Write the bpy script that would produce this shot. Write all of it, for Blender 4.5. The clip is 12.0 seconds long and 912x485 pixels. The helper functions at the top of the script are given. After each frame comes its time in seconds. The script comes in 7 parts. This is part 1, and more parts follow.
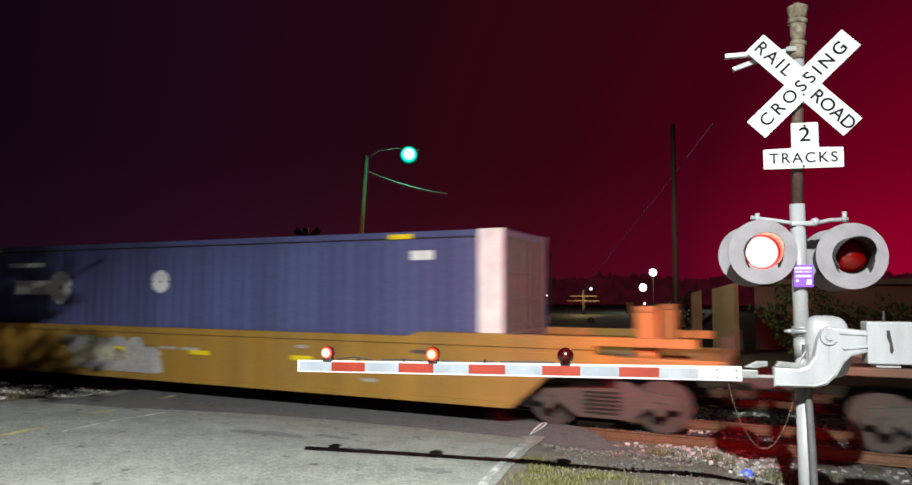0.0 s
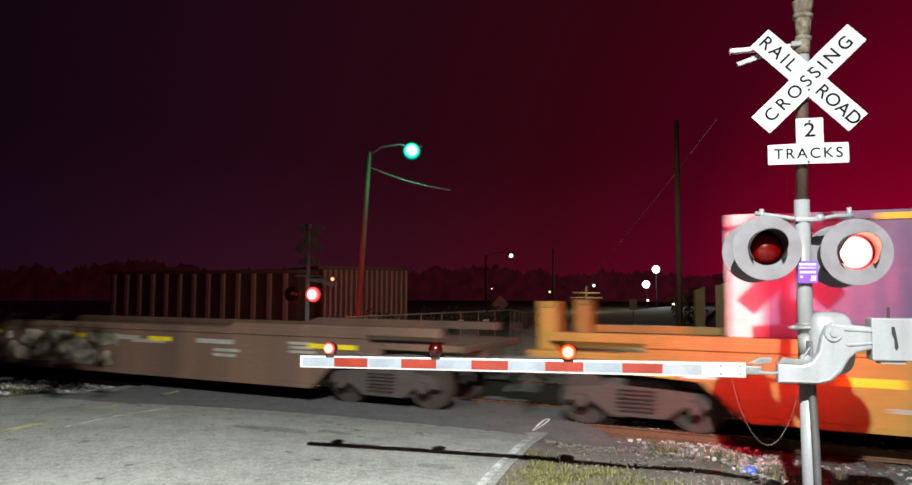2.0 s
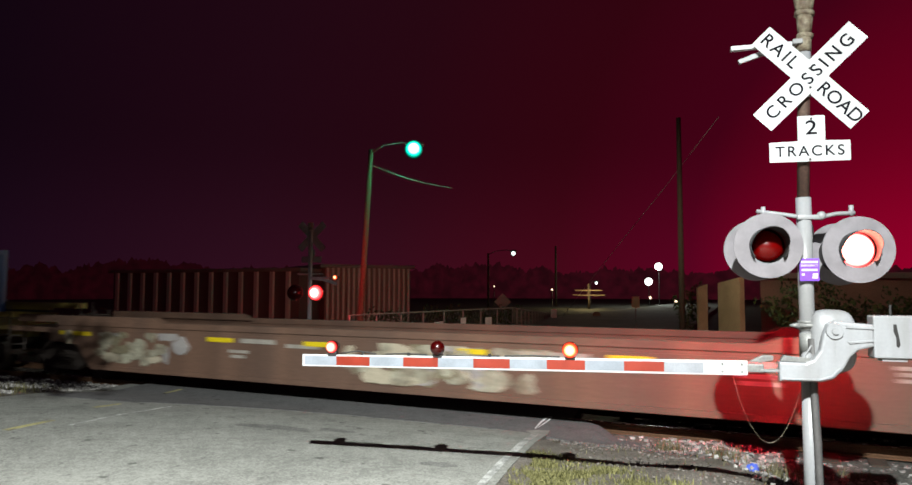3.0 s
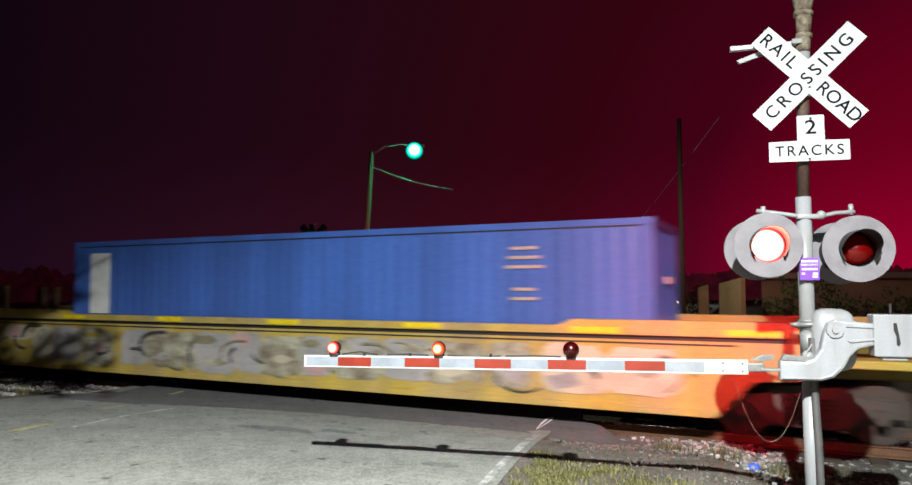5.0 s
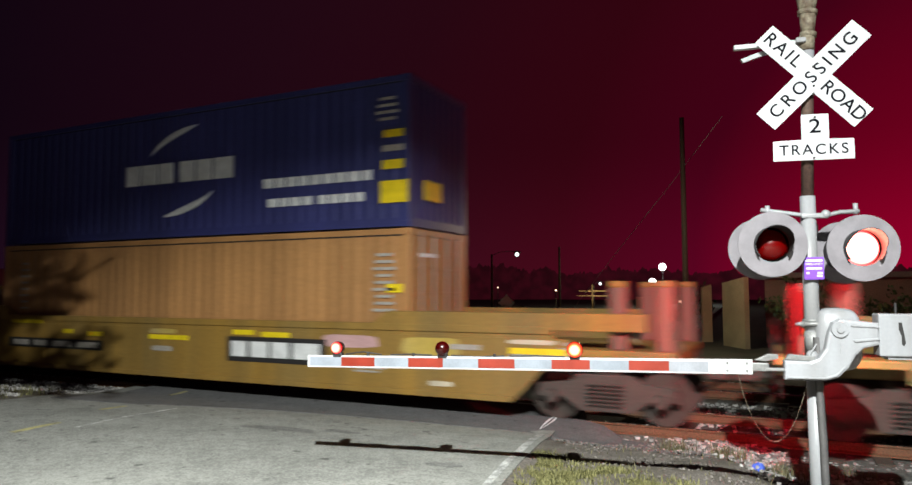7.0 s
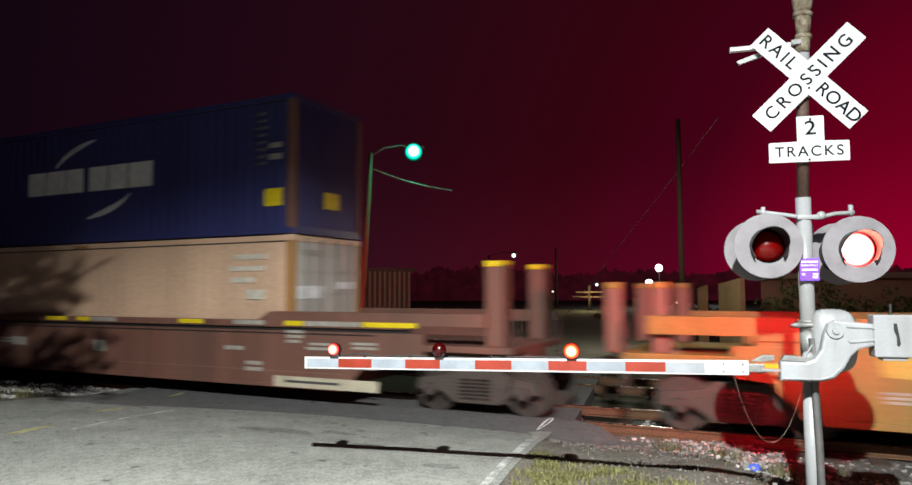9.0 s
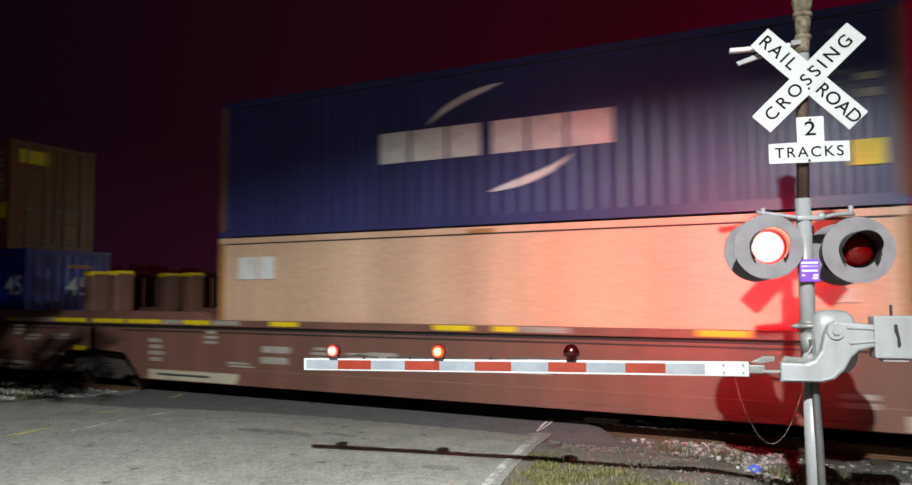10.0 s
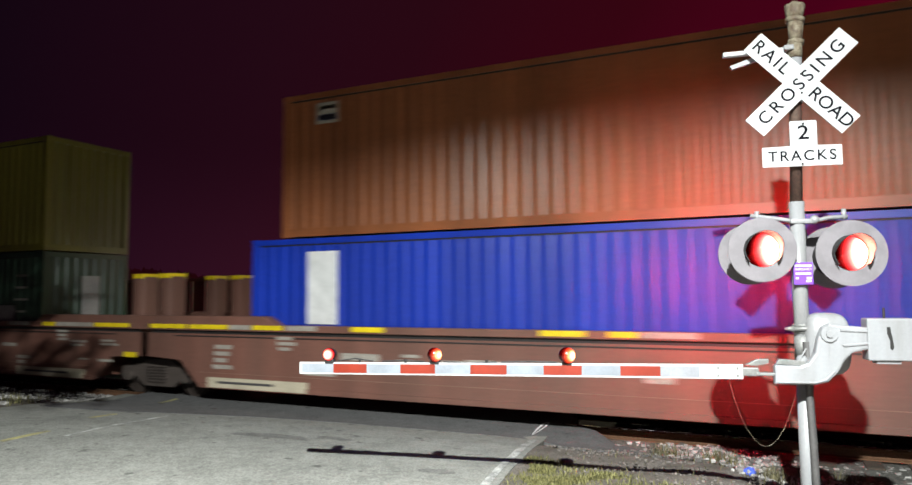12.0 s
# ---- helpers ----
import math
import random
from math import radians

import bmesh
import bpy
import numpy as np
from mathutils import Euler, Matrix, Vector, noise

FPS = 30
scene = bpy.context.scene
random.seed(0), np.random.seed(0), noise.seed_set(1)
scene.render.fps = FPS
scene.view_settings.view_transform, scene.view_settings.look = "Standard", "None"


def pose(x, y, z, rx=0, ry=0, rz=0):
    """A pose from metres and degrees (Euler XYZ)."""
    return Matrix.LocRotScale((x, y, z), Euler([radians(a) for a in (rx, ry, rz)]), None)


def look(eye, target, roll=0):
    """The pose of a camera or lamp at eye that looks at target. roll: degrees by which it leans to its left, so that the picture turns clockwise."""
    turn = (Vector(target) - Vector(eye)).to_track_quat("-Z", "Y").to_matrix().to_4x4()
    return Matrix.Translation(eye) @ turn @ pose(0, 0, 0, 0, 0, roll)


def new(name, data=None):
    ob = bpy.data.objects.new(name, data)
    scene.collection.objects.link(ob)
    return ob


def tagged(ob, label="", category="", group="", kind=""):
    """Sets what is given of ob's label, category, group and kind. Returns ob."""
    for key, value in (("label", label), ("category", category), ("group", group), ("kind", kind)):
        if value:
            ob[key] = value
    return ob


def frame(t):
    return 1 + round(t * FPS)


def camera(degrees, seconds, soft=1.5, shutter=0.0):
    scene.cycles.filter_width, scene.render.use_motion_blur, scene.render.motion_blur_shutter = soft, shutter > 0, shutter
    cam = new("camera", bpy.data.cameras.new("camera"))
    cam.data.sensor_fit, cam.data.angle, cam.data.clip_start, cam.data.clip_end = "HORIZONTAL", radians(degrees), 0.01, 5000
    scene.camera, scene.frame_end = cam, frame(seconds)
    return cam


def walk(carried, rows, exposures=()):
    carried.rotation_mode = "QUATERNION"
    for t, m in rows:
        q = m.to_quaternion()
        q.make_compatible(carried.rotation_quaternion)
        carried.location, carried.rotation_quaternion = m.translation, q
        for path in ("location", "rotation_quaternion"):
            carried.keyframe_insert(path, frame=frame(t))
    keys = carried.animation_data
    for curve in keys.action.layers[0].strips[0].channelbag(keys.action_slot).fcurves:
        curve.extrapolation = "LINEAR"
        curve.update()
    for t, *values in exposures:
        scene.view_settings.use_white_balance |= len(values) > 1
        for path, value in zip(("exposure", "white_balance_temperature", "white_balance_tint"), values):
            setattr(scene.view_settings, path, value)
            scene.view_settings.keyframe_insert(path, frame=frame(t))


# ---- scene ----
# ---- camera and its way ----
EYES = [
    (0, (0.000, -0.008, 2.228), 25.284, 4.104, 0.160),
    (0.5, (0.001, -0.003, 2.220), 25.352, 4.144, 0.234),
    (1, (0.007, 0.002, 2.228), 25.443, 4.056, 0.245),
    (1.5, (0.001, 0.003, 2.216), 25.435, 4.075, 0.309),
    (2, (-0.007, 0.007, 2.219), 25.525, 3.826, 0.242),
    (2.5, (0.000, 0.000, 2.220), 25.600, 3.750, 0.200),
    (3, (0.004, 0.003, 2.227), 25.719, 3.638, 0.109),
    (5, (0.014, -0.015, 2.215), 25.801, 3.772, -0.085),
    (5.5, (0.007, -0.007, 2.221), 25.917, 3.718, -0.181),
    (6, (0.001, -0.006, 2.217), 25.992, 3.746, -0.157),
    (6.5, (0.019, -0.015, 2.228), 26.031, 3.682, -0.207),
    (7, (0.002, -0.012, 2.216), 26.001, 3.757, -0.169),
    (9, (0.005, -0.022, 2.220), 25.732, 3.845, -0.221),
    (9.5, (0.007, -0.018, 2.218), 25.684, 3.894, -0.213),
    (10, (0.003, -0.010, 2.222), 25.718, 3.932, -0.272),
    (10.5, (0.013, -0.024, 2.218), 25.579, 4.063, -0.361),
    (11, (0.012, -0.007, 2.218), 25.593, 4.099, -0.317),
    (11.5, (0.016, -0.026, 2.223), 25.426, 4.193, -0.394),
    (12, (0.007, -0.025, 2.222), 25.317, 4.215, -0.372),
]


def heading(eye, left, up, lean):
    """A camera pose: degrees left of the +y axis, degrees upward, lean."""
    a, b = radians(left), radians(up)
    way = Vector((-math.sin(a) * math.cos(b), math.cos(a) * math.cos(b), math.sin(b)))
    return look(eye, Vector(eye) + way, lean)


cam = camera(66.74, 12.0, soft=1.5, shutter=0.55)
walk(cam, [(t, heading(e, a, b, c)) for t, e, a, b, c in EYES],
     [(0, 0.0), (7, 0.0), (9, 0.0), (9.5, 0.18), (10, -0.40), (10.5, -0.34), (11, -0.14), (11.5, 0.05), (12, 0.15)])

# ---- world and large lights ----
LAMP_POWER = 6900
RED_BACK = 3300
RED_FRONT = 60


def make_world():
    w = bpy.data.worlds.new("night_sky_with_glare")
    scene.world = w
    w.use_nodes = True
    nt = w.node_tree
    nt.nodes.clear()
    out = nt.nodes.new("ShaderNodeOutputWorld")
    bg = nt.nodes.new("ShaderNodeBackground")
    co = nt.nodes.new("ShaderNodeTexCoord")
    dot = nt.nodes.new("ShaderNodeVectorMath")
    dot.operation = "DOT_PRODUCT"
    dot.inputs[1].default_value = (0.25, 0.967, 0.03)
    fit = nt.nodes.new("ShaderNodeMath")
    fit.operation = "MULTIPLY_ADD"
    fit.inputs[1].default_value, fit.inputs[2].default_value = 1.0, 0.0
    # red lamp glare painted into the sky colour, strongest to the right
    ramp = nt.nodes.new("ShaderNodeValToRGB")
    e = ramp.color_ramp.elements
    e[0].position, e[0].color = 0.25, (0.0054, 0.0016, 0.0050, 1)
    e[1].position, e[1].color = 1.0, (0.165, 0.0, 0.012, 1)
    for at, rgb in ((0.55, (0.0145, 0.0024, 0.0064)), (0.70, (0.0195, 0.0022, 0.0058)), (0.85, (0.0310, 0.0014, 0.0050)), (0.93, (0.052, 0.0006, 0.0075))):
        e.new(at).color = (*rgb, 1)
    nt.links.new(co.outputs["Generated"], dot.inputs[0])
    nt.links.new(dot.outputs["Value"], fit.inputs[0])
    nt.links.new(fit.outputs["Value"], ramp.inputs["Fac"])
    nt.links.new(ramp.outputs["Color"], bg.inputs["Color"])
    # painted haze: the red glare is made stronger towards the horizon
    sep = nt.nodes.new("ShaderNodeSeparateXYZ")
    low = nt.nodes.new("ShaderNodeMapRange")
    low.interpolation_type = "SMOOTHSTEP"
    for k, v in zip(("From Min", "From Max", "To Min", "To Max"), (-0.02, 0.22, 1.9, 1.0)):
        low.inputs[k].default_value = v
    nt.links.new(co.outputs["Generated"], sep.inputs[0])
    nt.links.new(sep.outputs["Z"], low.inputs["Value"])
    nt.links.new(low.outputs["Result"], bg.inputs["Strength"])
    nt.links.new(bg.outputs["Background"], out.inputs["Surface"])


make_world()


def lamp(name, kind, energy, colour, m, size=0.2, spread=None):
    d = bpy.data.lights.new(name, kind)
    d.energy, d.color = energy, colour
    if kind == "AREA":
        d.shape, d.size = "DISK", size
        if spread:
            d.spread = radians(spread)
    else:
        d.shadow_soft_size = size
    ob = new(name, d)
    ob.matrix_world = m
    return ob


STREET = Vector((0.65, -1.75, 8.0))
lamp("street_light_behind", "AREA", LAMP_POWER, (0.95, 1.0, 0.965), look(STREET, STREET + Vector((-0.22, 0.003, -0.975))), 0.22, 167.5)

# ---- materials ----


def mat(name, colour, rough=0.6, metal=0.0, vary=0.25, scale=6.0, bump=0.15, fine=60.0, dirt=None, dirt_amount=0.35,
        per_piece=0.0, emit=0.0, streak=False, spec=0.5, upright_bands=0.0):
    """A surface with large stains, fine grain, relief and wear."""
    m = bpy.data.materials.new(name)
    m.use_nodes = True
    nt = m.node_tree
    b = nt.nodes["Principled BSDF"]
    N, L = nt.nodes.new, nt.links.new
    co = N("ShaderNodeTexCoord")
    src = co.outputs["Object"]
    if streak:
        mp = N("ShaderNodeMapping")
        mp.inputs["Scale"].default_value = (1.0, 1.0, 0.12)
        L(src, mp.inputs["Vector"])
        src_big = mp.outputs["Vector"]
    else:
        src_big = src
    big = N("ShaderNodeTexNoise")
    big.inputs["Scale"].default_value, big.inputs["Detail"].default_value = scale, 6
    L(src_big, big.inputs["Vector"])
    small = N("ShaderNodeTexNoise")
    small.inputs["Scale"].default_value, small.inputs["Detail"].default_value = fine, 4
    L(src, small.inputs["Vector"])
    r1 = N("ShaderNodeValToRGB")
    d = dirt or tuple(c * 0.45 for c in colour)
    el = r1.color_ramp.elements
    el[0].position, el[0].color = 0.36, (*(c * (1 - dirt_amount) + k * dirt_amount for c, k in zip(colour, d)), 1)
    el[1].position, el[1].color = 0.62, (*colour, 1)
    L(big.outputs["Fac"], r1.inputs["Fac"])
    mul = N("ShaderNodeMix")
    mul.data_type, mul.blend_type = "RGBA", "MULTIPLY"
    mul.inputs["Factor"].default_value = 1.0
    r2 = N("ShaderNodeMapRange")
    r2.inputs["From Min"].default_value, r2.inputs["From Max"].default_value = 0.3, 0.7
    r2.inputs["To Min"].default_value, r2.inputs["To Max"].default_value = 1 - vary, 1 + vary * 0.6
    L(small.outputs["Fac"], r2.inputs["Value"])
    L(r1.outputs["Color"], mul.inputs["A"])
    L(r2.outputs["Result"], mul.inputs["B"])
    col = mul.outputs["Result"]
    if upright_bands:
        # upright bands of uneven width: wear, and rib light and shade painted on containers
        mp2 = N("ShaderNodeMapping")
        mp2.inputs["Scale"].default_value = (1.0, 0.3, 0.035)
        L(src, mp2.inputs["Vector"])
        line = N("ShaderNodeTexNoise")
        line.inputs["Scale"].default_value, line.inputs["Detail"].default_value, line.inputs["Roughness"].default_value = 1.7, 5, 0.62
        L(mp2.outputs["Vector"], line.inputs["Vector"])
        r5 = N("ShaderNodeMapRange")
        r5.inputs["From Min"].default_value, r5.inputs["From Max"].default_value = 0.34, 0.66
        r5.inputs["To Min"].default_value, r5.inputs["To Max"].default_value = 1 - upright_bands, 1 + upright_bands * 0.8
        L(line.outputs["Fac"], r5.inputs["Value"])
        mul3 = N("ShaderNodeMix")
        mul3.data_type, mul3.blend_type = "RGBA", "MULTIPLY"
        mul3.inputs["Factor"].default_value = 1.0
        L(col, mul3.inputs["A"])
        L(r5.outputs["Result"], mul3.inputs["B"])
        col = mul3.outputs["Result"]
    if per_piece:
        info = N("ShaderNodeObjectInfo")
        r3 = N("ShaderNodeMapRange")
        r3.inputs["To Min"].default_value, r3.inputs["To Max"].default_value = 1 - per_piece, 1 + per_piece
        L(info.outputs["Random"], r3.inputs["Value"])
        mul2 = N("ShaderNodeMix")
        mul2.data_type, mul2.blend_type = "RGBA", "MULTIPLY"
        mul2.inputs["Factor"].default_value = 1.0
        L(col, mul2.inputs["A"])
        L(r3.outputs["Result"], mul2.inputs["B"])
        col = mul2.outputs["Result"]
    L(col, b.inputs["Base Color"])
    b.inputs["Metallic"].default_value = metal
    b.inputs["Specular IOR Level"].default_value = spec
    r4 = N("ShaderNodeMapRange")
    r4.inputs["To Min"].default_value, r4.inputs["To Max"].default_value = max(0.05, rough - 0.15), min(1, rough + 0.15)
    L(big.outputs["Fac"], r4.inputs["Value"])
    L(r4.outputs["Result"], b.inputs["Roughness"])
    if bump:
        bp = N("ShaderNodeBump")
        bp.inputs["Strength"].default_value, bp.inputs["Distance"].default_value = bump, 0.02
        L(small.outputs["Fac"], bp.inputs["Height"])
        L(bp.outputs["Normal"], b.inputs["Normal"])
    if emit:
        b.inputs["Emission Color"].default_value = (*colour, 1)
        b.inputs["Emission Strength"].default_value = emit
    return m


def glow(name, colour, strength):
    m = bpy.data.materials.new(name)
    m.use_nodes = True
    b = m.node_tree.nodes["Principled BSDF"]
    b.inputs["Base Color"].default_value = (*colour, 1)
    b.inputs["Emission Color"].default_value = (*colour, 1)
    b.inputs["Emission Strength"].default_value = strength
    return m


def island_mat(name, dark, light, rough=0.85):
    """Loose pieces in one mesh, each of its own shade."""
    m = bpy.data.materials.new(name)
    m.use_nodes = True
    nt = m.node_tree
    b = nt.nodes["Principled BSDF"]
    geo = nt.nodes.new("ShaderNodeNewGeometry")
    ramp = nt.nodes.new("ShaderNodeValToRGB")
    ramp.color_ramp.elements[0].color = (*dark, 1)
    ramp.color_ramp.elements[1].color = (*light, 1)
    nt.links.new(geo.outputs["Random Per Island"], ramp.inputs["Fac"])
    nt.links.new(ramp.outputs["Color"], b.inputs["Base Color"])
    b.inputs["Roughness"].default_value = rough
    return m


def asphalt(name, light, dark, crack=0.5):
    """Old road surface: broad pale and dark patches, mottling, stone grain, thin cracks."""
    m = bpy.data.materials.new(name)
    m.use_nodes = True
    nt = m.node_tree
    b = nt.nodes["Principled BSDF"]
    N, L = nt.nodes.new, nt.links.new
    co = N("ShaderNodeTexCoord").outputs["Object"]

    def noise_of(scale, detail=5, rough=0.6):
        n = N("ShaderNodeTexNoise")
        n.inputs["Scale"].default_value, n.inputs["Detail"].default_value, n.inputs["Roughness"].default_value = scale, detail, rough
        L(co, n.inputs["Vector"])
        return n.outputs["Fac"]

    def spread(v, a, b2, lo, hi):
        r = N("ShaderNodeMapRange")
        for k, x in zip(("From Min", "From Max", "To Min", "To Max"), (a, b2, lo, hi)):
            r.inputs[k].default_value = x
        L(v, r.inputs["Value"])
        return r.outputs["Result"]

    def times(a, b2):
        x = N("ShaderNodeMath")
        x.operation = "MULTIPLY"
        L(a, x.inputs[0])
        L(b2, x.inputs[1])
        return x.outputs["Value"]

    grain = noise_of(38, 3)
    v = spread(noise_of(0.35), 0.35, 0.65, 0.86, 1.08)
    v = times(v, spread(noise_of(2.3, 6, 0.7), 0.32, 0.68, 0.80, 1.12))
    v = times(v, spread(noise_of(9, 6, 0.75), 0.3, 0.7, 0.76, 1.18))
    v = times(v, spread(grain, 0.3, 0.7, 0.66, 1.30))
    spots = noise_of(5.2, 2, 0.4)
    v = times(v, spread(spots, 0.66, 0.74, 1.0, 0.45))
    vor = N("ShaderNodeTexVoronoi")
    vor.feature = "DISTANCE_TO_EDGE"
    vor.inputs["Scale"].default_value = 0.55
    warp = N("ShaderNodeMix")
    warp.data_type = "VECTOR"
    wn = N("ShaderNodeTexNoise")
    wn.inputs["Scale"].default_value, wn.inputs["Detail"].default_value = 1.4, 6
    L(co, wn.inputs["Vector"])
    warp.inputs["Factor"].default_value = 0.4
    L(co, warp.inputs["A"])
    L(wn.outputs["Color"], warp.inputs["B"])
    L(warp.outputs["Result"], vor.inputs["Vector"])
    v = times(v, spread(vor.outputs["Distance"], 0.0, 0.012, 1 - crack, 1.0))
    ramp = N("ShaderNodeMix")
    ramp.data_type = "RGBA"
    ramp.inputs["A"].default_value, ramp.inputs["B"].default_value = (*dark, 1), (*light, 1)
    L(spread(v, 0.25, 1.2, 0.0, 1.0), ramp.inputs["Factor"])
    L(ramp.outputs["Result"], b.inputs["Base Color"])
    b.inputs["Roughness"].default_value = 0.88
    bp = N("ShaderNodeBump")
    bp.inputs["Strength"].default_value, bp.inputs["Distance"].default_value = 0.6, 0.012
    L(times(grain, noise_of(9, 6, 0.75)), bp.inputs["Height"])
    L(bp.outputs["Normal"], b.inputs["Normal"])
    return m


